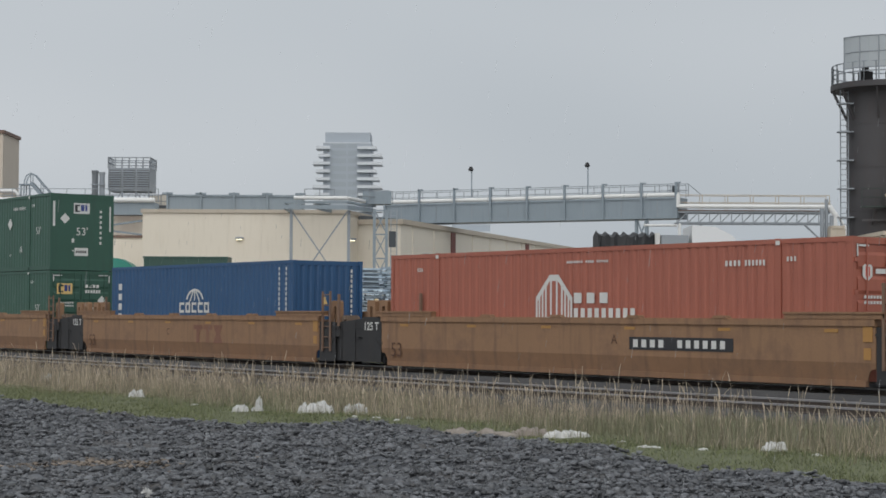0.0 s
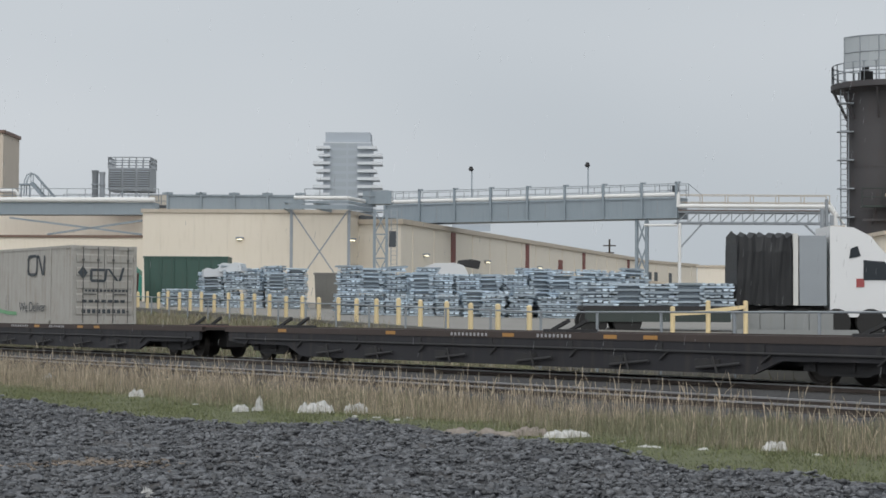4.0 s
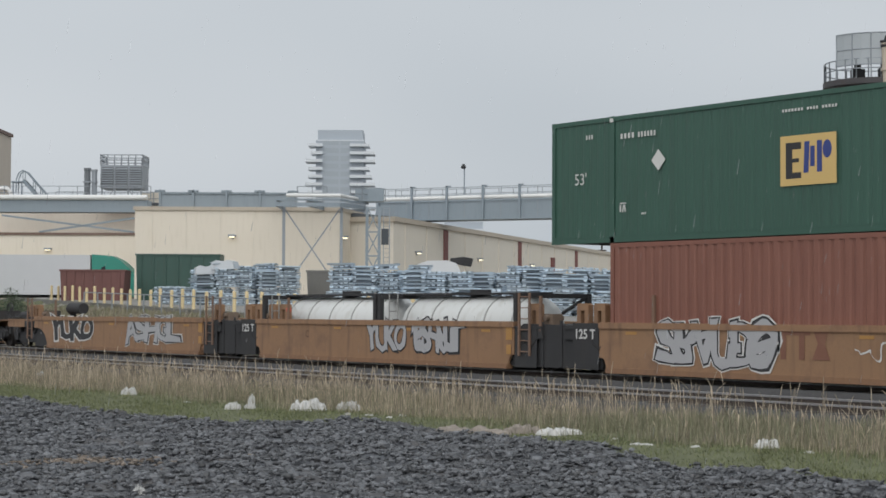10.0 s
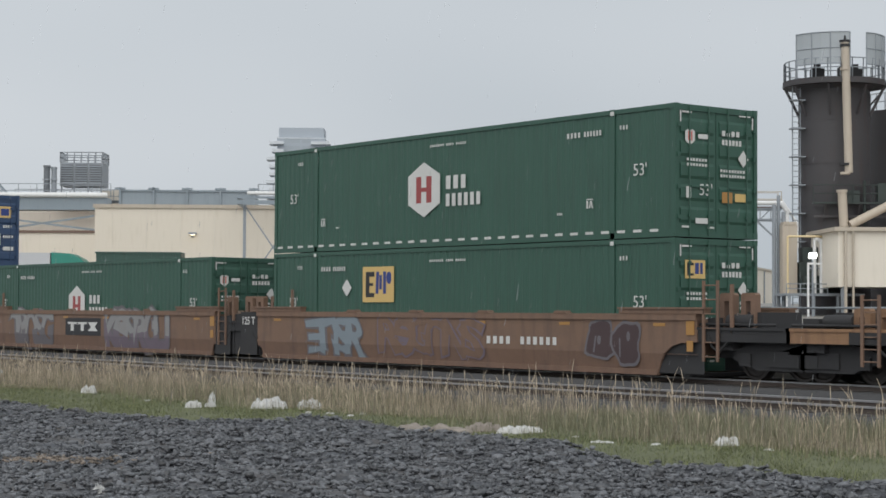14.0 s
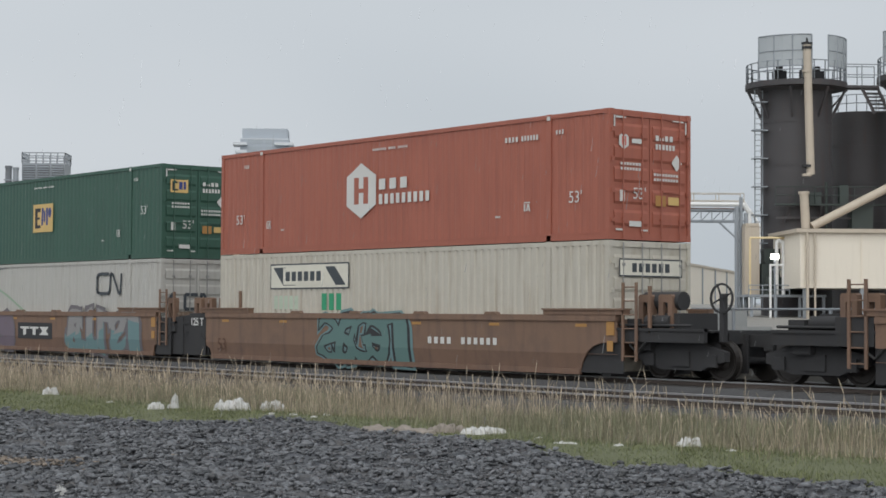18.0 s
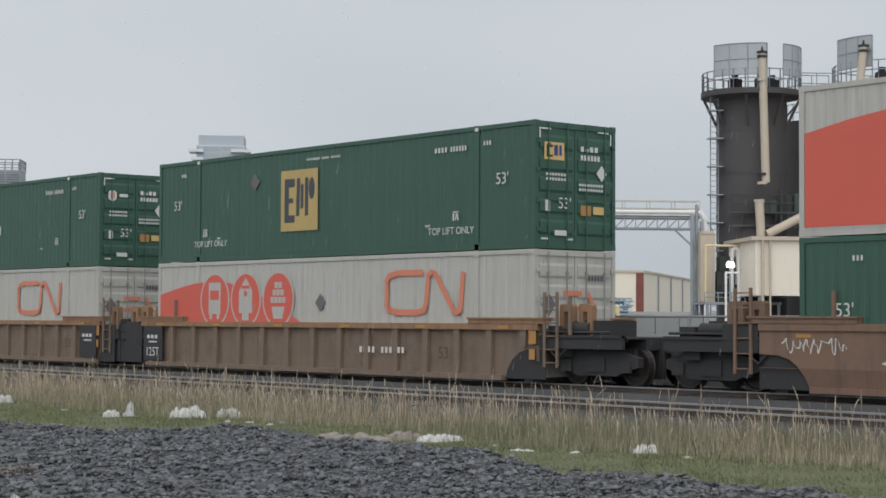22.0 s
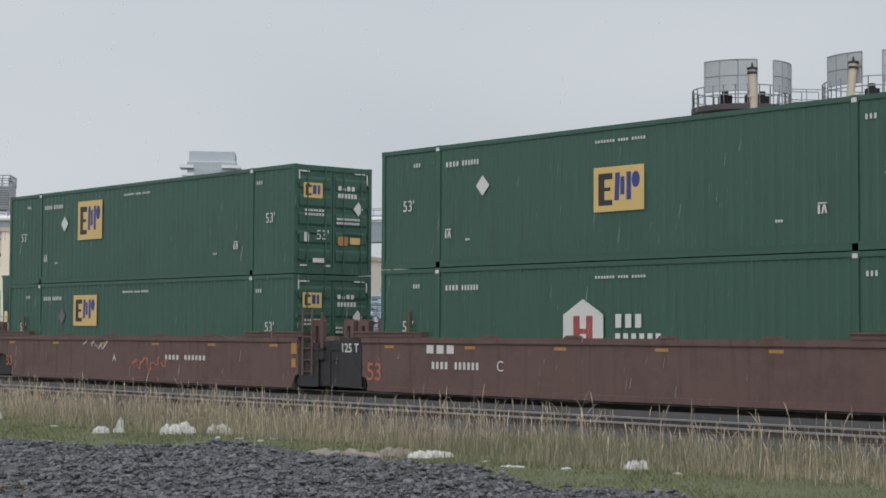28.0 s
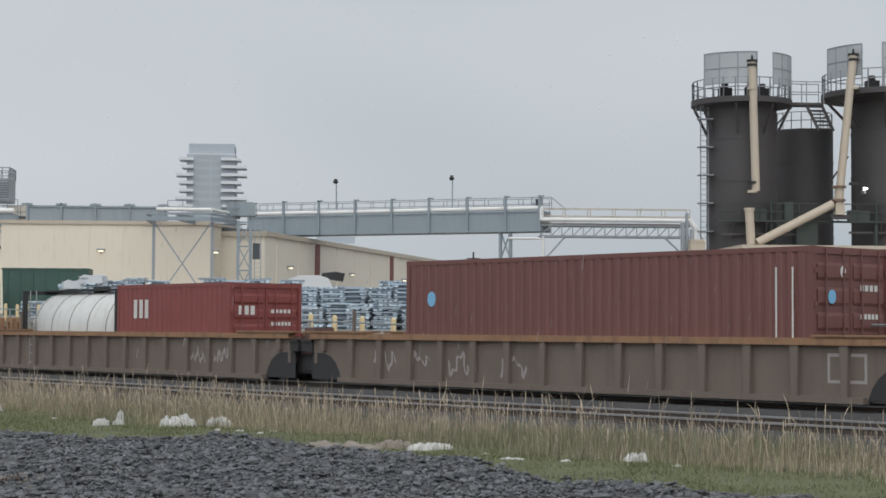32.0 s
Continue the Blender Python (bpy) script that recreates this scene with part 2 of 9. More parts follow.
def ripples(x0, x1, z0, z1, y, depth, pitch):
    """A trapezoid-ribbed sheet; the ribs stand towards -y by the depth."""
    g, n = Geo(), max(2, round((x1 - x0) / pitch))
    w = (x1 - x0) / n
    line = []
    for i in range(n):
        a = x0 + i * w
        line += [(a, y), (a + 0.14 * w, y - depth), (a + 0.56 * w, y - depth), (a + 0.70 * w, y)]
    line.append((x1, y))
    v = [(px, py, z) for z in (z0, z1) for px, py in line]
    k = len(line)
    return g.add(v, [(i, i + 1, k + i + 1, k + i) for i in range(k - 1)])


def rib_geo(w, step):
    return Geo().prism([(0.048, 0.06), (0.078, 0.13), (0.078, step - 0.13), (0.048, step - 0.06)], 0.08, w - 0.08, "y")


def container(s, length, paint, label, base=FLOOR, ribs=(0.025, 0.28), end="doors", height=2.896, width=2.59, lift=True, y=FACE, bottom=None):
    c = thing("shipping_container", pose(0, 0, 0), label, "container", "containers on the train")
    L, H, W, k = length, height, width, (length, height, width, ribs, end)
    dp, pitch = ribs
    stops = [0.11, L - 0.11]
    if lift and L > 15:
        stops = [0.11, 2.08, 2.22, L - 2.05, L - 1.91, L - 0.11]
    for i in range(0, len(stops), 2):
        a, b = stops[i], stops[i + 1]
        part("side_wall", lambda: ripples(a, b, 0.15, H - 0.09, 0.035, dp, pitch), paint, c, key=("side", i, k))
    part("far_wall", lambda: Geo().box(0.11, W - 0.05, 0.15, L - 0.11, W - 0.01, H - 0.09), paint, c, key=("far", k))
    part("roof", lambda: Geo().box(0.05, 0.05, H - 0.05, L - 0.05, W - 0.05, H - 0.015), paint, c, key=("roof", k))
    part("floor", lambda: Geo().box(0.05, 0.05, 0.03, L - 0.05, W - 0.05, 0.15), SOOT, c, key=("floor", k))
    for yy in (0.0, W - 0.06):
        part("top_rail", lambda: Geo().box(0.1, 0, H - 0.1, L - 0.1, 0.06, H), paint, c, key=("trail", k), at=(0, yy, 0))
        part("bottom_rail", lambda: Geo().box(0.1, 0, 0, L - 0.1, 0.06, 0.16).box(0.1, -0.006, 0.13, L - 0.1, 0.0, 0.165), paint, c, key=("brail", k), at=(0, yy, 0))
        for xx in (0.0, L - 0.12):
            part("corner_post", lambda: Geo().box(0, 0, 0.1, 0.12, 0.1, H - 0.1), paint, c, key=("post", k), at=(xx, yy if yy == 0 else W - 0.1, 0))
            for zz in (0.0, H - 0.115):
                part("corner_casting", lambda: Geo().box(0, 0, 0, 0.17, 0.14, 0.118).box(0.05, -0.004, 0.03, 0.12, 0.0, 0.09), paint, c, key="casting", at=(xx - 0.003 if xx == 0 else xx - 0.047, yy - 0.004 if yy == 0 else W - 0.136, zz))
    if lift and L > 15:
        for xx in (2.08, L - 2.05):
            for yy in (0.0, W - 0.08):
                part("lift_post", lambda: Geo().box(0, 0, 0.0, 0.14, 0.08, H).box(-0.02, -0.006, H - 0.14, 0.16, 0.0, H + 0.01), paint, c, key=("lift", k), at=(xx, yy, 0))
    part("rear_wall", lambda: Geo().box(0.0, 0.1, 0.1, 0.05, W - 0.1, H - 0.1), paint, c, key=("rear", k))
    part("end_header", lambda: Geo().box(L - 0.12, 0.1, H - 0.14, L - 0.01, W - 0.1, H - 0.005), paint, c, key=("head", k))
    part("end_sill", lambda: Geo().box(L - 0.12, 0.1, 0.0, L - 0.01, W - 0.1, 0.14), paint, c, key=("esill", k))
    if end == "doors":
        hw = (W - 0.2) / 2 - 0.01
        for j, yy in enumerate((0.1, W / 2 + 0.01)):
            d = part("door", lambda: Geo().box(0, 0, 0, 0.05, hw, H - 0.28), paint, c, key=("leaf", k), at=(L - 0.09, yy, 0.14))
            for i in range(5):
                part("door_rib", lambda: rib_geo(hw, (H - 0.48) / 5), paint, d, key=("drib", k), at=(0, 0, 0.1 + i * (H - 0.48) / 5))
            for r in (0.28, 0.78):
                rod = hw * r
                part("lock_rod", lambda: Geo().tube((0.1, 0, -0.1), (0.1, 0, H - 0.18), 0.017, 8).box(0.08, -0.04, 0.3, 0.125, 0.04, 0.36).box(0.08, -0.04, H - 0.7, 0.125, 0.04, H - 0.64), RODS.get(paint.name, paint), d, key=("rod", k), at=(0, rod, 0))
            part("door_handle", lambda: Geo().box(0.1, 0, 0, 0.13, hw * 0.42, 0.035), RODS.get(paint.name, paint), d, key=("handle", k), at=(0, hw * 0.3, 0.95))
            for q in (0.25, 0.9, 1.6, 2.25):
                part("hinge", lambda: Geo().box(0, 0, 0, 0.1, 0.09, 0.09), paint, d, key=("hinge", k), at=(0.02, -0.05 if j == 0 else hw - 0.04, q))
    elif end == "panel":
        part("front_wall", lambda: Geo().box(L - 0.07, 0.1, 0.14, L - 0.02, W - 0.1, H - 0.14), paint, c, key=("front", k))
    else:
        def ribbed():
            g = ripples(0.1, W - 0.1, 0.14, H - 0.14, 0, 0.035, 0.25)
            g.v = [(L - 0.05 - py, px, pz) for px, py, pz in g.v]
            return g
        part("front_wall", ribbed, paint, c, key=("front", k))
    return ride(c, s, y, base)




def plate(name, c, mats, shapes, label=""):
    """Flat painted shapes on the near side: each is a polygon in x, z with a material number and a layer."""
    g = Geo()
    for pts, m, layer in shapes:
        y = -0.006 - 0.003 * layer
        g.prism(pts, y, y - 0.0025, "y", m)
    return tagged(part(name, g, mats, c, label), kind="stuff" if name in ("marking", "logo", "logo_panel") else "")


def end_plate(name, c, L, mats, shapes, label=""):
    g = Geo()
    for pts, m, layer in shapes:
        x = L + 0.03 + 0.003 * layer
        g.prism(pts, x, x + 0.0025, "x", m)
    return tagged(part(name, g, mats, c, label), kind="stuff" if name in ("marking", "logo", "logo_panel") else "")


def rect(x0, z0, x1, z1):
    return [(x0, z0), (x1, z0), (x1, z1), (x0, z1)]


def slant(x0, z0, x1, z1, w):
    return [(x0, z0), (x0 + w, z0), (x1 + w, z1), (x1, z1)]


def oval(cx, cz, rx, rz, n=24):
    return [(cx + rx * math.cos(2 * math.pi * i / n), cz + rz * math.sin(2 * math.pi * i / n)) for i in range(n)]


def diamond(cx, cz, w, h):
    return [(cx - w, cz), (cx, cz - h), (cx + w, cz), (cx, cz + h)]


def bars(x0, z0, x1, z1, n, m=0, layer=0, fill=0.68):
    """A line of writing too small to read: n strokes of its size."""
    w = (x1 - x0) / n
    return [(rect(x0 + i * w, z0, x0 + i * w + w * fill, z1), m, layer) for i in range(n)]


def stroke(pts, t, m=0):
    """A broad painted line through points, round at its ends and bends."""
    out = []
    for k, ((xa, za), (xb, zb)) in enumerate(zip(pts, pts[1:])):
        d = math.hypot(xb - xa, zb - za)
        nx, nz = -(zb - za) / d * t / 2, (xb - xa) / d * t / 2
        out += [([(xa + nx, za + nz), (xa - nx, za - nz), (xb - nx, zb - nz), (xb + nx, zb + nz)], m, k % 2), (oval(xa, za, t / 2, t / 2, 12), m, 2 + k % 6)]
    return out


def yellow_panel(c, x0, z0, x1, z1, big=False):
    w, h = x1 - x0, z1 - z0
    s = [(rect(x0, z0, x1, z1), 0, 0)]
    a, b = z0 + 0.14 * h, z1 - 0.14 * h
    s += [(rect(x0 + 0.10 * w, a, x0 + 0.22 * w, b), 1, 1), (rect(x0 + 0.22 * w, b - 0.14 * h, x0 + 0.38 * w, b), 1, 1), (rect(x0 + 0.22 * w, a, x0 + 0.38 * w, a + 0.12 * h), 1, 1), (rect(x0 + 0.22 * w, a + 0.32 * h, x0 + 0.34 * w, a + 0.40 * h), 1, 1)]
    a += 0.1 * h
    s += [(slant(x0 + 0.42 * w, a, x0 + 0.44 * w, b, 0.09 * w), 2, 1), (slant(x0 + 0.54 * w, a + 0.12 * h, x0 + 0.54 * w, b - 0.1 * h, 0.08 * w), 2, 1), (slant(x0 + 0.66 * w, a, x0 + 0.66 * w, b, 0.09 * w), 2, 1), (oval(x0 + 0.84 * w, b - 0.18 * h, 0.08 * w, 0.18 * h, 16), 2, 1)]
    return plate("logo_panel", c, [OCHRE if big else YELLOW, CHARCOAL if big else INK, CHARCOAL if big else BLUEINK], s, "yellow panel with dark block shapes")


def small_marks(c, L, rear53=1.06, front53=15.07, z53=1.38, num_front=True, warn=True, white=True):
    m = [PALE]
    s = []
    if warn:
        s += bars(7.4, 2.53, 8.0, 2.59, 7, fill=0.6) + bars(8.08, 2.53, 8.4, 2.59, 4, fill=0.6) + bars(8.48, 2.53, 8.9, 2.59, 5, fill=0.6)
    nx = 12.65 if num_front else 2.45
    s += bars(nx, 2.36, nx + 0.5, 2.48, 4, fill=0.55) + bars(nx + 0.58, 2.36, nx + 1.2, 2.48, 6, fill=0.55)
    for x, z in ((13.32, 0.72), (2.42, 0.68)):
        s += [(rect(x, z, x + 0.05, z + 0.17), 0, 0), (slant(x + 0.08, z, x + 0.12, z + 0.17, 0.04), 0, 0), (slant(x + 0.18, z, x + 0.14, z + 0.17, 0.04), 0, 1), (rect(x, z + 0.19, x + 0.22, z + 0.215), 0, 0)]
    s += bars(12.3, 0.6, 12.5, 0.65, 3, fill=0.7) + bars(3.15, 0.6, 3.32, 0.65, 3, fill=0.7)
    s += bars(14.42, 2.43, 14.72, 2.53, 3, fill=0.5) + bars(1.25, 2.43, 1.53, 2.53, 3, fill=0.5)
    s += [(rect(2.08, 2.77, 2.2, 2.86), 0, 2), (rect(L - 2.04, 2.77, L - 1.92, 2.86), 0, 2)]
    plate("marking", c, m, s)
    writing("53'", 0.38, PALE, c, SIDE(rear53, z53, -0.012))
    writing("53'", 0.38, PALE, c, SIDE(front53, z53, -0.012))


def placard(c, x, z, m=PALE, s=1.0):
    return plate("placard", c, [m], [(diamond(x, z, 0.23 * s, 0.24 * s), 0, 0)], "square warning placard set on its corner")


def door_marks(c, L, logo="panel", W=2.59, paint=None):
    """Markings on the doors: a logo, block writing, small labels."""
    s = []
    if logo == "panel":
        s += [(rect(0.30, 2.02, 0.92, 2.42), 1, 0), (rect(0.36, 2.08, 0.46, 2.36), 2, 1), (rect(0.46, 2.3, 0.56, 2.36), 2, 1), (rect(0.46, 2.08, 0.56, 2.13), 2, 1), (rect(0.60, 2.12, 0.72, 2.36), 3, 1), (rect(0.76, 2.12, 0.84, 2.36), 3, 1)]
    elif logo == "hex":
        s += [([(0.45 + 0.17 * math.sin(i * math.pi / 3), 2.2 + 0.2 * math.cos(i * math.pi / 3)) for i in range(6)], 0, 0), (rect(0.39, 2.1, 0.43, 2.3), 5, 1), (rect(0.48, 2.1, 0.52, 2.3), 5, 1), (rect(0.7, 2.16, 1.0, 2.26), 0, 0)]
    s += [(r, 0, 0) for r, _, _ in bars(1.45, 2.26, 2.05, 2.38, 4)] + [(r, 0, 0) for r, _, _ in bars(1.45, 2.06, 2.1, 2.18, 6)]
    s += [(diamond(2.13, 1.78, 0.17, 0.19), 0, 0)]
    for z in (1.35, 1.46):
        s += bars(1.4, z, 2.2, z + 0.06, 9) + bars(0.35, z + 0.2, 1.0, z + 0.26, 7)
    s += [(rect(1.45, 0.78, 1.78, 1.02), 4, 0), (rect(1.86, 0.82, 2.2, 1.0), 1, 0), (rect(0.33, 0.85, 0.48, 1.1), 0, 0), (rect(0.62, 0.3, 1.0, 0.42), 0, 0)]
    s += [(rect(0.14, 2.5, 0.18, 2.75), 0, 0), (rect(0.2, 2.7, 0.5, 2.74), 0, 0), (rect(2.41, 2.45, 2.45, 2.72), 0, 0), (rect(2.0, 2.72, 2.36, 2.75), 0, 0), (rect(0.2, 0.2, 0.45, 0.24), 0, 0), (rect(1.0, 0.2, 1.2, 0.24), 0, 0)]
    end_plate("marking", c, L - 0.03, [PALE, YELLOW, INK, BLUEINK, REFLECT, REDINK], s)
    writing("53'", 0.36, PALE, c, END(0.93, 0.92, L + 0.012))


def panel_marks(c, L):
    s = [(rect(0.95, 2.15, 1.6, 2.55), 1, 0), (rect(1.0, 2.21, 1.1, 2.49), 2, 1), (rect(1.1, 2.43, 1.2, 2.49), 2, 1), (rect(1.1, 2.21, 1.2, 2.26), 2, 1), (rect(1.24, 2.25, 1.38, 2.49), 3, 1), (rect(1.42, 2.25, 1.5, 2.49), 3, 1)]
    s += [(rect(1.0, 0.55, 1.55, 0.85), 1, 0)] + bars(1.05, 0.65, 1.5, 0.75, 5, 2, 1) + [(rect(0.1, 1.65, 0.2, 2.6), 1, 0), (rect(2.42, 1.5, 2.48, 2.45), 1, 0), (diamond(0.6, 1.95, 0.2, 0.2), 1, 0), (rect(0.88, 1.05, 0.98, 1.2), 1, 0), (rect(0.9, 0.72, 0.98, 0.76), 1, 0)]
    s += [(rect(2.02, z, 2.1, z + 0.1), 1, 0) for z in (1.0, 1.2, 1.4, 1.6, 1.8, 2.0, 2.2)]
    end_plate("marking", c, L - 0.05, [YELLOW, PALE, INK, BLUEINK], s)
    writing("53'", 0.42, PALE, c, END(1.28, 1.33, L + 0.012))


def hexagon_logo(c, x0, z0, x1, z1, words, bars_m=5, low=None):
    """White hexagon with upright bars, and two lines of word shapes."""
    cx, w, h = (x0 + x1) / 2, x1 - x0, z1 - z0
    pts = [(x0, z0 + 0.24 * h), (cx, z0), (x1, z0 + 0.24 * h), (x1, z1 - 0.24 * h), (cx, z1), (x0, z1 - 0.24 * h)]
    s = [(pts, 0, 0), (rect(x0 + 0.26 * w, z0 + 0.26 * h, x0 + 0.42 * w, z1 - 0.26 * h), 1, 1), (rect(x0 + 0.58 * w, z0 + 0.26 * h, x0 + 0.74 * w, z1 - 0.26 * h), 1, 1), (rect(x0 + 0.42 * w, z0 + 0.46 * h, x0 + 0.58 * w, z0 + 0.54 * h), 1, 1)]
    if bars_m == 6:
        house = lambda f: [(cx + f * (x - cx), z0 + 0.02 + (z - z0) * f) for x, z in ((x0, z0), (x1, z0), (x1, z1 - 0.36 * h), (cx + 0.12 * w, z1), (cx - 0.12 * w, z1), (x0, z1 - 0.36 * h))]
        s = [(house(1.0), 0, 0), (house(0.9), 1, 1)] + [(rect(x0 + q * w, z0, x0 + (q + 0.045) * w, z1 - abs(q - 0.48) * 0.75 * h - 0.02), 0, 2) for q in (0.08, 0.17, 0.26, 0.40, 0.56, 0.70, 0.79, 0.88)] + [(rect(x0 + 0.3 * w, z0 + 0.28 * h, x1 - 0.3 * w, z0 + 0.34 * h), 0, 3)]
    a, b, c0, c1 = words
    mid = (b + c1) / 2
    s += bars(a, mid + 0.05, a + (c0 - a) * 0.62, c1 - 0.04, 3, 0, 0, 0.6) + bars(a, b + 0.04, c0, mid - 0.07, 6 if c0 - a < 1.7 else 9, 0, 0, 0.6)
    return plate("logo", c, [PALE, DARKRED if bars_m == 5 else ORANGE], s, "white hexagon with bars and word shapes")


def bracket_logo(c, x0, z0, x1, z1, m, t=None):
    """One broad line bent into an open bracket and a zigzag."""
    w, h = x1 - x0, z1 - z0
    t = t or 0.135 * h
    path = ((0.47, 1), (0.14, 1), (0.03, 0.93), (0, 0.8), (0, 0.2), (0.03, 0.07), (0.14, 0), (0.42, 0), (0.5, 0.05), (0.53, 0.2), (0.56, 0.92), (0.6, 1.0), (0.65, 0.95), (0.88, 0.06), (0.93, 0.0), (0.97, 0.06), (1.0, 1.0))
    return plate("logo", c, [m], stroke([(x0 + t / 2 + u * (w - t), z0 + t / 2 + v * (h - t)) for u, v in path], t), "broad line bent into a bracket-and-zigzag logo")


def red_hill(c, z0=0.0, w=7.1, top=2.45):
    """A red hill shape with three ringed ovals that hold pale vehicle shapes."""
    top_x = (10.2, 8.4, 6.74, 5.9, 5.2, 4.5, 3.7, 2.9, 2.1, 1.2, 0.14)
    hill = [(0.14, 0.17)] + list(zip(top_x, (0.17, 0.76, 1.38, 1.7, 1.96, 2.15, 2.29, 2.33, 2.3, 2.18, 1.98)))
    s = [(hill, 0, 0)]
    for k, cx in enumerate((3.05, 4.6, 6.15)):
        s += [(oval(cx, 1.82, 0.74, 0.76), 1, 1), (oval(cx, 1.82, 0.68, 0.70), 0, 2)]
        if k == 0:
            s += [(rect(cx - 0.3, 1.42, cx + 0.3, 2.3), 1, 3), (rect(cx - 0.22, 1.82, cx + 0.22, 2.08), 0, 4), (rect(cx - 0.25, 1.28, cx - 0.12, 1.42), 1, 3), (rect(cx + 0.12, 1.28, cx + 0.25, 1.42), 1, 3)]
        elif k == 1:
            s += [([(cx - 0.32, 1.45), (cx + 0.32, 1.45), (cx + 0.32, 2.05), (cx + 0.2, 2.2), (cx, 2.42), (cx - 0.2, 2.2), (cx - 0.32, 2.05)], 1, 3), (oval(cx, 1.98, 0.08, 0.08, 12), 0, 4), (rect(cx - 0.2, 2.12, cx + 0.2, 2.2), 0, 4), (rect(cx - 0.16, 1.25, cx + 0.16, 1.5), 1, 4)]
        else:
            s += [([(cx - 0.3, 1.62), (cx - 0.2, 1.3), (cx + 0.2, 1.3), (cx + 0.3, 1.62)], 1, 3)]
            for row, m in enumerate((4, 3, 2)):
                s += [(rect(cx - m * 0.09 + i * 0.18 + 0.015, 1.72 + row * 0.2, cx - m * 0.09 + i * 0.18 + 0.165, 1.88 + row * 0.2), 1, 3) for i in range(m)]
    return plate("logo", c, [REDINK, WHITE], s, "red hill shape with three ringed vehicle emblems")


def dark_swoosh(c, stripe=True, w=5.6):
    """A charcoal corner with a rounded edge, and a green stripe that rises and falls."""
    n = 16
    arc = [(0.3 + (w - 0.3) * (1 - math.cos(0.5 * math.pi * i / n)), 0.17 + 2.6 * math.sin(0.5 * math.pi * i / n)) for i in range(n + 1)]
    s = [([(0.13, 0.17)] + arc + [(0.13, 2.77)], 0, 0)]
    xs = [0.13 + i * 0.42 for i in range(27)]
    line = list(zip(xs, np.interp(xs, (0.1, 0.8, 1.6, 2.4, 3.2, 4.0, 5.4, 6.8, 8.0, 9.2, 10.2, 11.1), (1.5, 1.92, 2.18, 2.31, 2.34, 2.28, 1.84, 1.28, 0.86, 0.58, 0.47, 0.45))))
    for i, ((xa, za), (xb, zb)) in enumerate(zip(line, line[1:])):
        t = (0.22 if xa < 2 else 0.14) * (1.0 if stripe else 0.6)
        s.append(([(xa, za - t), (xb, zb - t), (xb, zb), (xa, za)], 1, 1))
    return plate("logo", c, [CHARCOAL, LOGOGREEN if stripe else PALEGREEN], s, "charcoal corner with a rising green stripe")


def arcs_logo(c):
    """White arcs over two lines of word shapes."""
    s = []
    cx, cz = 6.1, 1.62
    for r in (0.62,):
        for i in range(14):
            a, b = math.pi * (0.1 + 0.8 * i / 14), math.pi * (0.1 + 0.8 * (i + 1) / 14)
            s.append(([(cx + r * math.cos(a), cz + r * 0.78 * math.sin(a)), (cx + r * math.cos(b), cz + r * 0.78 * math.sin(b)), (cx + (r - 0.09) * math.cos(b), cz + (r - 0.09) * 0.78 * math.sin(b)), (cx + (r - 0.09) * math.cos(a), cz + (r - 0.09) * 0.78 * math.sin(a))], 0, 0))
    s += [(slant(cx - 0.38, cz + 0.05, cx - 0.1, cz + 0.45, 0.08), 0, 1), (slant(cx + 0.3, cz + 0.05, cx + 0.02, cz + 0.45, 0.08), 0, 1), (rect(cx - 0.03, cz + 0.1, cx + 0.03, cz + 0.42), 0, 1)]
    for i in range(5):
        x = 5.06 + i * 0.42
        s += [(rect(x, 1.33, x + 0.32, 1.41), 0, 0), (rect(x, 1.58, x + 0.32, 1.66), 0, 0), (rect(x, 1.41, x + 0.08, 1.58), 0, 1)]
        if i in (1, 4):
            s.append((rect(x + 0.24, 1.41, x + 0.32, 1.58), 0, 1))
    s += bars(5.1, 1.02, 7.1, 1.22, 8)
    for x in (11.35, 11.75):
        s += [(rect(x, 0.35 + i * 0.15, x + 0.07, 0.45 + i * 0.15), 0, 0) for i in range(16)]
    s += [(rect(0.55, 0.4 + i * 0.34, 0.8, 0.62 + i * 0.34), 0, 0) for i in range(6)]
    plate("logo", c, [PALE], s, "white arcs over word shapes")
    end_plate("marking", c, 12.19 - 0.04, [PALE, YELLOW], [(rect(2.02, 0.3 + i * 0.15, 2.08, 0.4 + i * 0.15), 0, 0) for i in range(16)] + [([(1.0, 1.6), (1.2, 1.6), (1.1, 1.85)], 1, 0)])


# containers, front of the train first
c = container(-39.72, 16.15, ORANGE, "orange steel container alone in a tan well wagon")
hexagon_logo(c, 6.24, 0.75, 7.6, 2.25, (7.66, 1.2, 9.89, 1.87), 6)
small_marks(c, 16.15, z53=0.9), door_marks(c, 16.15, "hex")

for s in (-57.0, -512.35):
    c = container(s, 12.19, BLUE, "bright blue forty-foot container low in a well wagon", ribs=(0.03, 0.27), end="ribbed", width=2.44, lift=False)
    arcs_logo(c)

c = container(-78.5, 16.15, GREEN, "dark green container under another on a tan well wagon", ribs=(0.012, 0.26))
yellow_panel(c, 4.4, 1.6, 5.9, 2.52), small_marks(c, 16.15, num_front=False, z53=1.36), placard(c, 3.7, 1.8), door_marks(c, 16.15)
c = container(-78.5, 16.15, GREEN, "dark green container stacked on a second one, blank end forward", base=FLOOR + 2.92, ribs=(0.012, 0.26), end="panel")
yellow_panel(c, 7.36, 1.06, 8.83, 2.06), small_marks(c, 16.15), placard(c, 12.33, 1.85), panel_marks(c, 16.15)

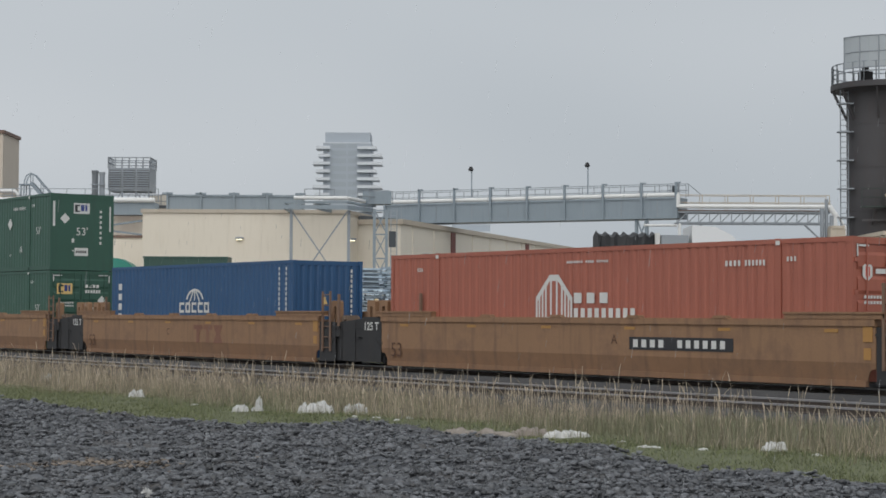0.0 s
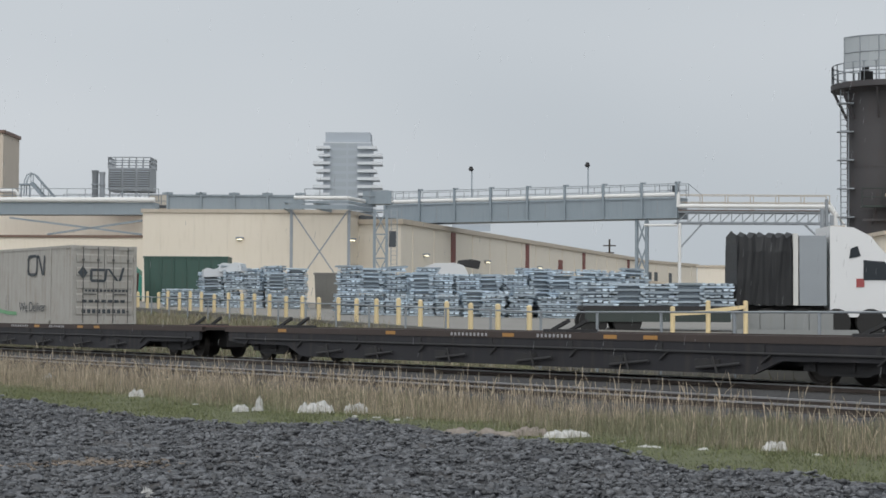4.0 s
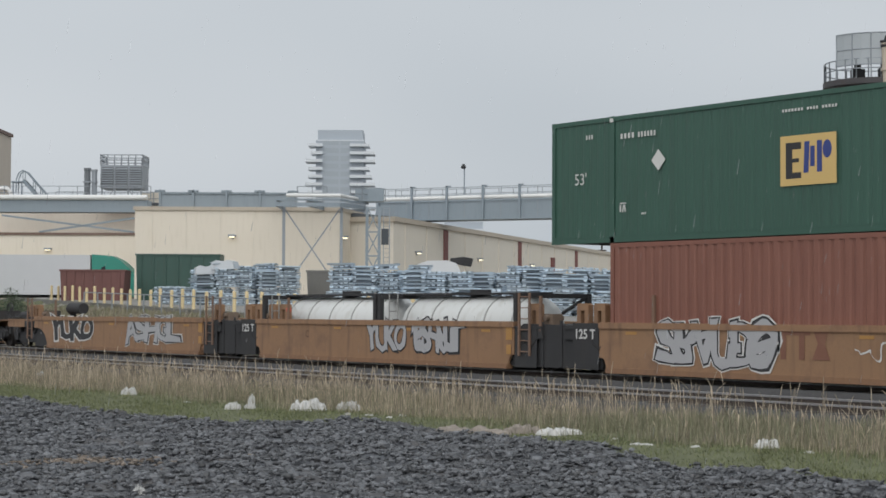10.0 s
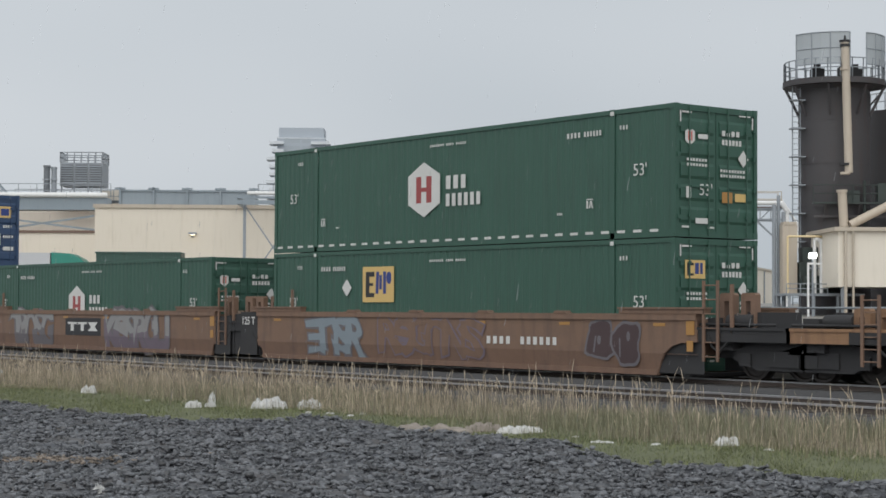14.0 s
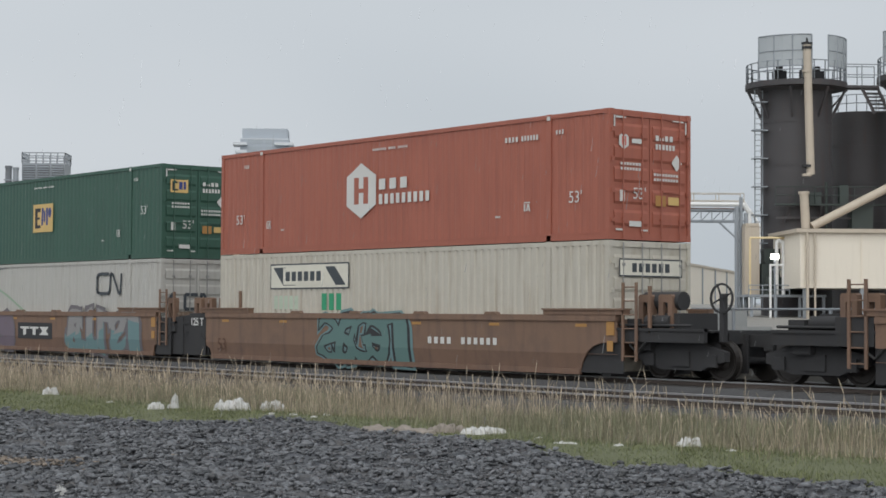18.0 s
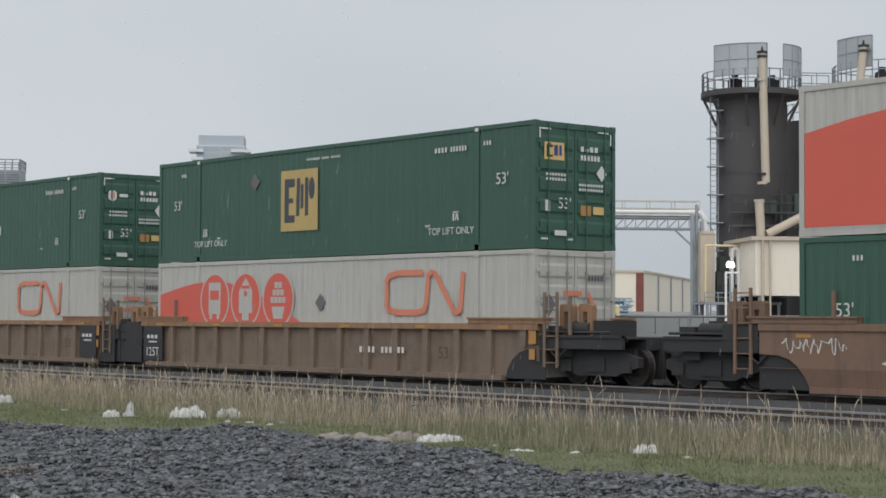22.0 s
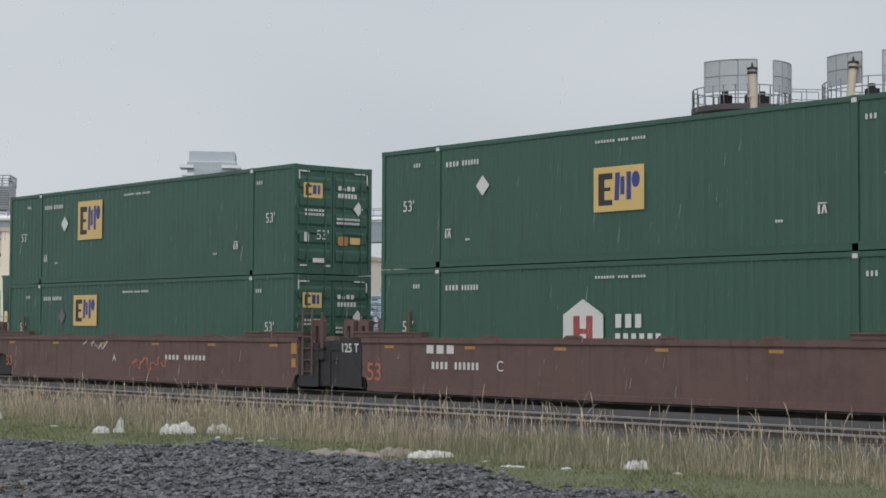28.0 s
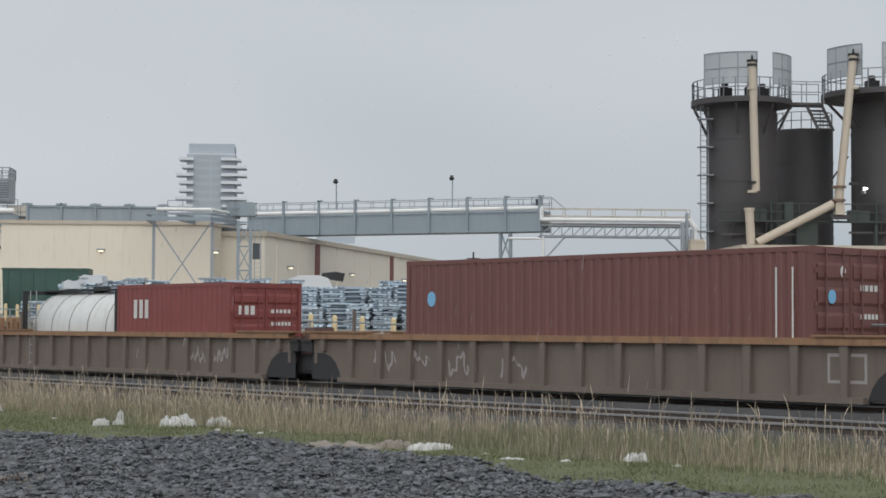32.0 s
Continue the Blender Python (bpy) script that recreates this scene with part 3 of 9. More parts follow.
DINGY = surface("dingy white container paint", (0.37, 0.36, 0.335), 0.6, blotch=0.3, streak=0.6, stain=(0.22, 0.185, 0.145), var=0.14)
RODS["dingy white container paint"] = surface("dark grimy rods", (0.10, 0.10, 0.10), 0.5, metal=0.3)
c = container(-139.45, 16.15, DINGY, "white container with charcoal corner and green stripe on a flat wagon", base=1.02, ribs=(0.012, 0.3))
dark_swoosh(c), bracket_logo(c, 12.08, 1.81, 13.7, 2.62, CHARCOAL), placard(c, 3.6, 2.0, SLATE)
writing("We Deliver", 0.52, CHARCOAL, c, SIDE(12.6, 0.46))
plate("marking", c, [CHARCOAL, RUSTRED], bars(2.7, 0.5, 4.0, 0.62, 8) + bars(6.5, 0.85, 7.1, 1.2, 3, 1, 0, 0.2) + bars(6.75, 0.72, 7.9, 1.3, 4, 1, 2, 0.12) + bars(10.0, 0.3, 10.5, 1.1, 2, 0, 0, 0.08))
end_plate("logo", c, 16.12, [CHARCOAL], [(rect(0.75, 1.95, 1.3, 2.05), 0, 0), (rect(0.75, 1.55, 1.3, 1.65), 0, 0), (rect(0.7, 1.6, 0.8, 2.0), 0, 1), (slant(1.25, 1.6, 1.32, 2.05, 0.1), 0, 1), (slant(1.75, 1.6, 1.4, 2.05, 0.1), 0, 1), (slant(1.85, 1.6, 2.0, 2.1, 0.1), 0, 1), (diamond(0.42, 1.9, 0.2, 0.24), 0, 0)] + bars(0.4, 0.4, 2.2, 0.55, 9) + bars(0.4, 0.8, 2.2, 0.9, 7) + bars(0.5, 1.2, 2.3, 1.28, 12), "dark logo shapes on the doors")

c = container(-156.6, 12.19, surface("dark maroon container paint", (0.10, 0.045, 0.043), 0.55, streak=0.35, stain=(0.05, 0.02, 0.02), var=0.22), "maroon forty-foot container low in a well wagon", width=2.44, lift=False, ribs=(0.03, 0.27), end="ribbed")
plate("marking", c, [PALE], bars(0.85, 1.7, 1.15, 2.25, 1) + bars(0.85, 1.0, 1.15, 1.5, 1) + bars(11.2, 1.0, 11.28, 2.5, 1) + bars(11.55, 1.0, 11.63, 2.6, 1))
c = container(-158.73, 16.15, ORANGE, "red-orange container with patched panels stacked on a maroon one", base=FLOOR + 2.92, ribs=(0.015, 0.26))
plate("patch", c, [surface("fresh orange paint", (0.43, 0.105, 0.07), 0.5, var=0.1)], [(rect(5.9, 0.8, 7.4, 2.15), 0, -1), (rect(9.0, 1.1, 10.3, 1.85), 0, -1)], "fresher orange repainted patch")
yellow_panel(c, 7.5, 1.0, 8.95, 1.95), small_marks(c, 16.15, z53=0.8), door_marks(c, 16.15)

c = container(-187.7, 12.19, RUSTRED, "rust-red forty-foot container low in a tan well wagon", width=2.44, lift=False, ribs=(0.03, 0.27), end="ribbed")
plate("marking", c, [PALE], bars(11.1, 0.8, 11.18, 2.4, 1) + bars(11.5, 0.8, 11.58, 2.6, 1))
end_plate("marking", c, 12.15, [PALE], bars(0.5, 1.6, 1.0, 1.75, 4) + bars(0.5, 1.35, 1.0, 1.5, 3))
c = container(-189.8, 16.15, GREEN, "dark green container overhanging a shorter rust-red one", base=FLOOR + 2.92, ribs=(0.012, 0.26))
yellow_panel(c, 7.35, 1.0, 8.85, 2.03), small_marks(c, 16.15, num_front=False), placard(c, 3.7, 1.8), door_marks(c, 16.15)

c = container(-263.2, 16.15, GREEN, "dark green container under another, doors forward", ribs=(0.012, 0.26))
yellow_panel(c, 4.45, 1.51, 5.87, 2.45), small_marks(c, 16.15, num_front=False), placard(c, 3.7, 1.9), door_marks(c, 16.15)
c = container(-263.2, 16.15, GREEN, "dark green container with white hexagon stacked on another", base=FLOOR + 2.92, ribs=(0.012, 0.26))
hexagon_logo(c, 6.47, 0.76, 7.82, 2.17, (8.07, 0.96, 9.54, 1.81)), small_marks(c, 16.15), door_marks(c, 16.15, "hex")
plate("marking", c, [PALE], bars(0.2, 0.12, 15.9, 0.18, 30, 0, 0, 0.5))

c = container(-282.9, 16.15, GREEN, "dark green container with white hexagon alone in a well wagon", ribs=(0.012, 0.26))
hexagon_logo(c, 6.42, 0.7, 7.64, 2.1, (8.0, 1.05, 9.39, 1.81)), small_marks(c, 16.15, num_front=False), door_marks(c, 16.15, "hex")

c = container(-302.6, 16.15, CREAM, "grimy white ribbed container under a navy one", ribs=(0.035, 0.24))
bracket_logo(c, 3.36, 1.47, 6.05, 2.47, DULLRED)
writing("We Deliver!", 0.68, INK, c, SIDE(9.82, 1.5), shear=0.25)
writing("53 ft\nXHC", 0.42, SLATE, c, SIDE(15.05, 1.9))
c = container(-302.6, 16.15, NAVY, "faded navy container with orange corner posts stacked on a white one", base=FLOOR + 2.92, ribs=(0.018, 0.26))
yellow_panel(c, 2.27, 1.56, 3.72, 2.56), plate("marking", c, [PALE, ORANGE], bars(0.6, 1.42, 1.1, 1.75, 2) + [(rect(7.68, 2.3, 8.11, 2.68), 0, 0)] + bars(13.3, 0.8, 13.6, 1.05, 2) + bars(12.0, 2.3, 12.9, 2.4, 7) + [(rect(16.02, 0.12, 16.15, 2.78), 1, 3), (rect(0.0, 0.12, 0.12, 2.78), 1, 3)])
writing("53", 0.45, PALE, c, SIDE(0.86, 1.9))
end_plate("marking", c, 16.13, [PALE, YELLOW, INK, BLUEINK, ORANGE], [(rect(0.35, 2.0, 1.05, 2.45), 1, 0), (rect(1.55, 2.0, 2.25, 2.45), 1, 0), (rect(0.42, 2.06, 0.54, 2.38), 2, 1), (rect(1.62, 2.06, 1.74, 2.38), 2, 1), (rect(0.6, 2.08, 0.95, 2.36), 3, 1), (rect(1.8, 2.08, 2.15, 2.36), 3, 1), (rect(0.3, 1.1, 0.75, 1.35), 0, 0), (rect(1.4, 0.9, 1.55, 1.35), 0, 0), (rect(1.65, 0.9, 1.8, 1.35), 0, 0), (rect(1.9, 0.7, 2.35, 0.85), 0, 0), (rect(0.0, 0.1, 0.1, 2.8), 4, 0)] + bars(1.9, 1.6, 2.3, 1.7, 4) + bars(1.9, 1.2, 2.35, 1.3, 5))

c = container(-326.7, 16.15, CREAM, "cream ribbed container under an orange one", ribs=(0.04, 0.25))
plate("sign_panel", c, [surface("pale sign panel", (0.62, 0.6, 0.52), 0.6), CHARCOAL, MIDGREEN, surface("ghosted green lettering", (0.42, 0.5, 0.40), 0.6)], [(rect(2.65, 1.9, 6.39, 2.6), 1, 0), (rect(2.69, 1.94, 6.35, 2.56), 0, 1), (slant(2.8, 2.5, 3.3, 2.0, 0.6), 1, 2), (slant(5.3, 2.5, 5.8, 2.0, 0.45), 1, 2), (rect(3.3, 2.02, 5.35, 2.48), 0, 3)]
      + bars(3.42, 2.12, 5.2, 2.38, 6, 1, 4, 0.7) + bars(2.85, 1.35, 4.1, 1.72, 5, 3, 0) + bars(5.15, 1.33, 6.15, 1.78, 3, 2, 0), "sign panel with dark word shapes over green ones")
end_plate("sign_panel", c, 16.13, [CHARCOAL, MATS["pale sign panel"]], [(rect(0.3, 2.1, 2.3, 2.5), 0, 0), (rect(0.33, 2.13, 2.27, 2.47), 1, 1)] + bars(0.7, 2.2, 1.95, 2.4, 6, 0, 2))
c = container(-326.7, 16.15, ORANGE, "orange container with white hexagon stacked on a cream one", base=FLOOR + 2.92, ribs=(0.012, 0.26))
hexagon_logo(c, 6.26, 0.8, 7.55, 2.25, (7.68, 1.1, 9.86, 1.83), 7), small_marks(c, 16.15, z53=0.85), door_marks(c, 16.15, "hex")

for s in (-346.3, -453.0):
    c = container(s, 16.15, CREAM if s < -400 else WHITE, "grimy white container with charcoal corner under a green one", ribs=(0.03, 0.25) if s < -400 else (0.012, 0.25))
    dark_swoosh(c, False), bracket_logo(c, 12.0, 1.79, 13.71, 2.52, CHARCOAL), placard(c, 3.9, 1.65, SLATE)
    end_plate("logo", c, 16.12, [CHARCOAL], [(rect(0.85, 1.75, 1.3, 1.85), 0, 0), (rect(0.85, 1.3, 1.3, 1.4), 0, 0), (rect(0.8, 1.35, 0.9, 1.8), 0, 1), (slant(1.3, 1.3, 1.4, 1.85, 0.1), 0, 1), (slant(1.8, 1.3, 1.45, 1.85, 0.1), 0, 1), (diamond(0.4, 1.6, 0.22, 0.26), 0, 0)], "dark logo shapes on the doors")
    c = container(s, 16.15, GREEN, "dark green container stacked on a grimy white one", base=FLOOR + 2.92, ribs=(0.012, 0.26), end="doors" if s > -400 else "panel")
    yellow_panel(c, 7.35, 1.04, 8.83, 2.0), small_marks(c, 16.15, num_front=s < -400), placard(c, 3.78 if s > -400 else 12.33, 1.78)
    door_marks(c, 16.15) if s > -400 else panel_marks(c, 16.15)

c = container(-366.6, 16.15, GREEN, "dark green container under a white and red one", ribs=(0.012, 0.26))
yellow_panel(c, 4.4, 1.56, 5.85, 2.5), small_marks(c, 16.15, num_front=False), placard(c, 3.6, 1.85), door_marks(c, 16.15)
c = container(-366.6, 16.15, WHITE, "white container with red hill and emblems stacked on a green one", base=FLOOR + 2.92, ribs=(0.012, 0.25))
red_hill(c), bracket_logo(c, 10.4, 1.24, 13.4, 2.5, ORANGEINK), plate("placard", c, [SLATE, WHITE], [(diamond(8.0, 1.9, 0.24, 0.36), 0, 0), (diamond(8.0, 1.9, 0.2, 0.31), 1, 1)], "worn pale diamond placard")
rnd = random.Random(77)
runs = []
for i in range(26):
    x = 8.6 + rnd.random() ** 0.8 * 1.9 if i < 18 else rnd.uniform(10.6, 13.4)
    z, a = rnd.uniform(1.02, 1.3), rnd.uniform(0.02, 0.075)
    d = rnd.uniform(0.2, 0.75) if i < 18 else rnd.uniform(0.08, 0.2)
    runs.append(([(x - a, z), (x - a * 0.4, z + 0.06), (x + a, z - 0.03), (x + a * 0.5, z - d * 0.6), (x, z - d), (x - a * 0.6, z - d * 0.5)], 0, i % 4))
plate("rust_stain", c, [surface("streaky brown rust", (0.24, 0.145, 0.10), 0.8, var=0.4)], runs, "rust runs")
plate("marking", c, [CHARCOAL], bars(14.05, 2.4, 15.55, 2.55, 9))
end_plate("logo", c, 16.12, [ORANGEINK, SLATE], [(rect(0.9, 1.6, 1.5, 1.72), 0, 0), (rect(0.9, 1.9, 1.5, 2.02), 0, 0), (slant(1.9, 1.6, 1.6, 2.02, 0.12), 0, 0), (diamond(0.45, 1.75, 0.22, 0.26), 1, 0)] + bars(1.7, 2.2, 2.3, 2.34, 6, 1) + bars(1.7, 0.6, 2.3, 0.7, 6, 1), "orange logo shapes on the doors")

for s, top in ((-390.2, "panel"), (-409.9, "hex")):
    c = container(s, 16.15, WHITE, "white container with red hill and emblems under a green one", ribs=(0.012, 0.25))
    red_hill(c), bracket_logo(c, 10.75, 1.39, 13.78, 2.5, ORANGEINK), placard(c, 8.05, 1.72, SLATE)
    end_plate("logo", c, 16.12, [ORANGEINK, SLATE], [(rect(0.9, 1.5, 1.5, 1.62), 0, 0), (rect(0.9, 1.85, 1.5, 1.97), 0, 0), (slant(1.9, 1.5, 1.6, 1.97, 0.12), 0, 0), (diamond(0.45, 1.65, 0.22, 0.26), 1, 0)] + bars(1.7, 2.2, 2.3, 2.34, 6, 1), "orange logo shapes on the doors")
    c = container(s, 16.15, GREEN, "dark green container with " + ("yellow panel" if top == "panel" else "white hexagon") + " stacked on a white one", base=FLOOR + 2.92, ribs=(0.012, 0.26))
    if top == "panel":
        yellow_panel(c, 6.24, 0.7, 7.9, 2.32, True), placard(c, 5.0, 2.1, SLATE)
        writing("TOP LIFT ONLY", 0.24, PALE, c, SIDE(2.8, 0.4, -0.012)), writing("TOP LIFT ONLY", 0.24, PALE, c, SIDE(13.25, 0.4, -0.012))
    else:
        hexagon_logo(c, 6.53, 0.87, 7.86, 2.32, (8.12, 1.13, 9.57, 1.95))
    small_marks(c, 16.15, z53=1.5), door_marks(c, 16.15, top)

c = container(-429.5, 16.15, CREAM, "grimy white ribbed container under a green one", ribs=(0.035, 0.24))
bracket_logo(c, 3.55, 1.51, 6.26, 2.55, DULLRED), placard(c, 2.5, 1.7, SLATE)
writing("We Deliver!", 0.68, INK, c, SIDE(10.0, 1.52), shear=0.25)
writing("53 ft\nXHC", 0.42, SLATE, c, SIDE(15.05, 2.0))
plate("marking", c, [CHARCOAL], bars(9.3, 1.22, 10.76, 1.34, 9, 0, 0, 0.5))
c = container(-429.5, 16.15, GREEN, "dark green container with yellow panel stacked on a white ribbed one", base=FLOOR + 2.92, ribs=(0.012, 0.26))
yellow_panel(c, 6.24, 0.7, 7.9, 2.32, True), placard(c, 5.0, 2.1, SLATE), small_marks(c, 16.15, z53=1.5), door_marks(c, 16.15)
writing("TOP LIFT ONLY", 0.24, PALE, c, SIDE(2.8, 0.4, -0.012)), writing("TOP LIFT ONLY", 0.24, PALE, c, SIDE(13.25, 0.4, -0.012))

for s, hexa in ((-472.8, True), (-492.65, False)):
    c = container(s, 16.15, GREEN, "dark green container under another on a brown well wagon", ribs=(0.012, 0.26))
    if hexa:
        hexagon_logo(c, 6.42, 0.7, 7.64, 2.1, (8.0, 1.05, 9.39, 1.81))
    else:
        yellow_panel(c, 4.4, 1.55, 5.85, 2.5), placard(c, 3.65, 1.85, SLATE)
    small_marks(c, 16.15, num_front=False), door_marks(c, 16.15, "hex" if hexa else "panel")
    c = container(s, 16.15, GREEN, "dark green container stacked on another, doors forward", base=FLOOR + 2.92, ribs=(0.012, 0.26))
    yellow_panel(c, 7.35, 1.04, 8.83, 2.0) if hexa else yellow_panel(c, 4.6, 1.3, 6.1, 2.5)
    small_marks(c, 16.15, num_front=False), placard(c, 3.75, 1.85), door_marks(c, 16.15)

c = container(-534.05, 12.19, MAROON, "maroon forty-foot container with blue sticker in a dusty well wagon", width=2.44, lift=False, ribs=(0.03, 0.27))
plate("marking", c, [SKYBLUE, PALE], [(oval(0.95, 1.98, 0.15, 0.18), 0, 0)] + bars(11.3, 0.8, 11.36, 2.5, 1, 1) + bars(11.7, 0.8, 11.76, 2.5, 1, 1))
end_plate("marking", c, 12.16, [SKYBLUE, PALE], [(oval(0.6, 1.93, 0.12, 0.14), 0, 0), (oval(0.95, 2.42, 0.09, 0.11), 1, 0)] + bars(1.5, 2.05, 2.1, 2.17, 4, 1) + bars(1.5, 1.5, 2.1, 1.6, 5, 1))
c = container(-547.8, 6.06, surface("faded red container paint", (0.21, 0.055, 0.05), 0.5, streak=0.3), "red twenty-foot container beside a tank container", width=2.44, height=2.59, lift=False, ribs=(0.03, 0.27), base=0.07)
plate("logo", c, [PALE], bars(0.98, 1.6, 1.92, 2.15, 3, 0, 0, 0.6), "white word shapes")
end_plate("marking", c, 6.03, [PALE], bars(0.3, 1.7, 0.9, 1.95, 3) + bars(1.4, 1.75, 2.1, 1.85, 5) + bars(1.4, 1.4, 2.1, 1.5, 6))


def dome_tank(L, r, n=28):
    g = Geo()
    xs = [(0.0, 0.0), (0.05, 0.45), (0.16, 0.72), (0.34, 0.92), (0.5, 1.0), (L - 0.5, 1.0), (L - 0.34, 0.92), (L - 0.16, 0.72), (L - 0.05, 0.45), (L, 0.0)]
    v = [(x, r * k * math.cos(2 * math.pi * i / n), r * k * math.sin(2 * math.pi * i / n)) for x, k in xs for i in range(n)]
    return g.add(v, [(j * n + i, j * n + (i + 1) % n, (j + 1) * n + (i + 1) % n, (j + 1) * n + i) for j in range(len(xs) - 1) for i in range(n)], 0, True)


def tank_container(s, base, H, label):
    L, W = 6.06, 2.44
    r = (H - 0.16) / 2
    c = thing("tank_container", pose(0, 0, 0), label, "tank container", "tank containers on the train")
    white = surface("white tank cladding", (0.56, 0.57, 0.56), 0.4, streak=0.4, stain=(0.3, 0.27, 0.22), var=0.08)
    part("vessel", lambda: dome_tank(L - 0.3, r), white, c, key=("vessel", H), at=(0.15, W / 2, H / 2 + 0.02))
    for i in range(5):
        x = 0.75 + i * (L - 1.5) / 4
        part("band", lambda: Geo().tube((0, 0, 0), (0.05, 0, 0), r + 0.012, 28), RODS["grimy white container paint"], c, key=("band", H), at=(x, W / 2, H / 2 + 0.02))
    for x in (0.0, L - 0.13):
        for y in (0.0, W - 0.13):
            part("corner_post", lambda: Geo().box(0, 0, 0, 0.13, 0.13, H), SOOT, c, key=("tpost", H), at=(x, y, 0))
        part("end_frame", lambda: Geo().box(0, 0.13, 0, 0.1, W - 0.13, 0.12).box(0, 0.13, H - 0.12, 0.1, W - 0.13, H).beam((0.05, 0.13, 0.1), (0.05, 0.9, 0.5), 0.07, 0.07).beam((0.05, W - 0.13, H - 0.1), (0.05, W - 0.9, H - 0.5), 0.07, 0.07), SOOT, c, key=("tend", H), at=(x, 0, 0))
    for y in (0.0, W - 0.1):
        part("bottom_rail", lambda: Geo().box(0.13, 0, 0, L - 0.13, 0.1, 0.12), SOOT, c, key="trail20", at=(0, y, 0))
    part("walkway", lambda: Geo().box(0.1, 0.75, H - 0.02, L - 0.1, 1.25, H + 0.03), SOOT, c, key=("twalk", H))
    part("manhole", lambda: Geo().tube((L / 2, W / 2, H - 0.1), (L / 2, W / 2, H + 0.12), 0.28, 16), SOOT, c, key=("hatch", H))
    def ladder():
        g = Geo()
        for x in (0.0, 0.4):
            g.tube((x, 0, 0), (x, 0, H), 0.018, 6)
        for i in range(6):
            g.tube((0, 0, 0.2 + i * 0.28), (0.4, 0, 0.2 + i * 0.28), 0.014, 6)
        return g
    part("ladder", ladder, RODS["grimy white container paint"], c, key=("tladder", H), at=(0.6, -0.02, 0))
    return ride(c, s, FACE, base)


for s in (-203.35, -197.2):
    c = tank_container(s, FLOOR, 1.78, "white cylindrical tank container in black frame, low in a well")
    if s == -203.35:
        plate("placard", c, [REDINK, PALE], [(diamond(1.55, 1.35, 0.16, 0.18), 0, 4), (diamond(1.9, 1.3, 0.15, 0.18), 1, 4)], "red and white hazard placards")
tank_container(-553.9, 0.07, 2.5, "white cylindrical tank container beside a red box")


# ---- the wagons ----
def bogie_geo():
    g = Geo()
    for y in (-1.08, 0.92):
        g.prism([(-1.25, 0.42), (-1.25, 0.62), (-0.55, 0.80), (0.55, 0.80), (1.25, 0.62), (1.25, 0.42), (0.95, 0.36), (0.6, 0.22), (-0.6, 0.22), (-0.95, 0.36)], y, y + 0.16, "y")
        g.box(-0.28, y - 0.04, 0.3, 0.28, y + 0.2, 0.62)
        for x in (-0.89, 0.89):
            g.box(x - 0.16, y - 0.06, 0.3, x + 0.16, y + 0.02, 0.56)
    return g.box(-0.2, -0.95, 0.5, 0.2, 0.95, 0.78)


def wheel_geo(n=24):
    """A wheel turned in one piece: hub, dished web, tread and flange."""
    prof = [(-0.16, 0.001), (-0.16, 0.11), (-0.09, 0.12), (-0.03, 0.2), (-0.03, 0.33), (-0.06, 0.36), (-0.06, 0.41), (0.06, 0.425), (0.075, 0.45), (0.1, 0.45), (0.1, 0.001)]
    v = [(r * math.cos(2 * math.pi * i / n), y, r * math.sin(2 * math.pi * i / n)) for y, r in prof for i in range(n)]
    return Geo().add(v, [(j * n + i, j * n + (i + 1) % n, (j + 1) * n + (i + 1) % n, (j + 1) * n + i) for j in range(len(prof) - 1) for i in range(n)])


def bogie(wagon, x, yc=1.42):
    b = part("bogie", bogie_geo, SOOT, wagon, key="bogie", at=(x, yc, 0))
    for dx in (-0.89, 0.89):
        part("axle", lambda: Geo().tube((0, -0.95, 0), (0, 0.95, 0), 0.08, 10), SOOT, b, key="axle", at=(dx, 0, 0.42))
        part("wheel", wheel_geo, WHEEL, b, key="wheel", at=(dx, -0.72, 0.42))
        part("wheel", wheel_geo, WHEEL, b, key="wheel", at=(dx, 0.72, 0.42, 0, 0, 180))


def ladder_geo(h=1.1, w=0.42, n=4):
    g = Geo()
    for x in (0, w):
        g.box(x - 0.032, -0.02, 0, x + 0.032, 0.02, h)
    for i in range(n):
        z = 0.1 + i * (h - 0.2) / (n - 1)
        g.tube((0, 0, z), (w, 0, z), 0.016, 6)
    return g


def brake_wheel(parent, x, y, z, mat=SOOT):
    g = Geo()
    n = 16
    for i in range(n):
        a, b = 2 * math.pi * i / n, 2 * math.pi * (i + 1) / n
        g.beam((x + 0.3 * math.cos(a), y, z + 0.3 * math.sin(a)), (x + 0.3 * math.cos(b), y, z + 0.3 * math.sin(b)), 0.04, 0.04)
    for i in range(4):
        a = math.pi * i / 2 + 0.4
        g.beam((x, y, z), (x + 0.3 * math.cos(a), y, z + 0.3 * math.sin(a)), 0.03, 0.03)
    g.box(x - 0.06, y, z - 0.9, x + 0.06, y + 0.12, z + 0.1)
    return part("brake_wheel", g, mat, parent, "hand brake wheel on its post")


FOLD = 0.52


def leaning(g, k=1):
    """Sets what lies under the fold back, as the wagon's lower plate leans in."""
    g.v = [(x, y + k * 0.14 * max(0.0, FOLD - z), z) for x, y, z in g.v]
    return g


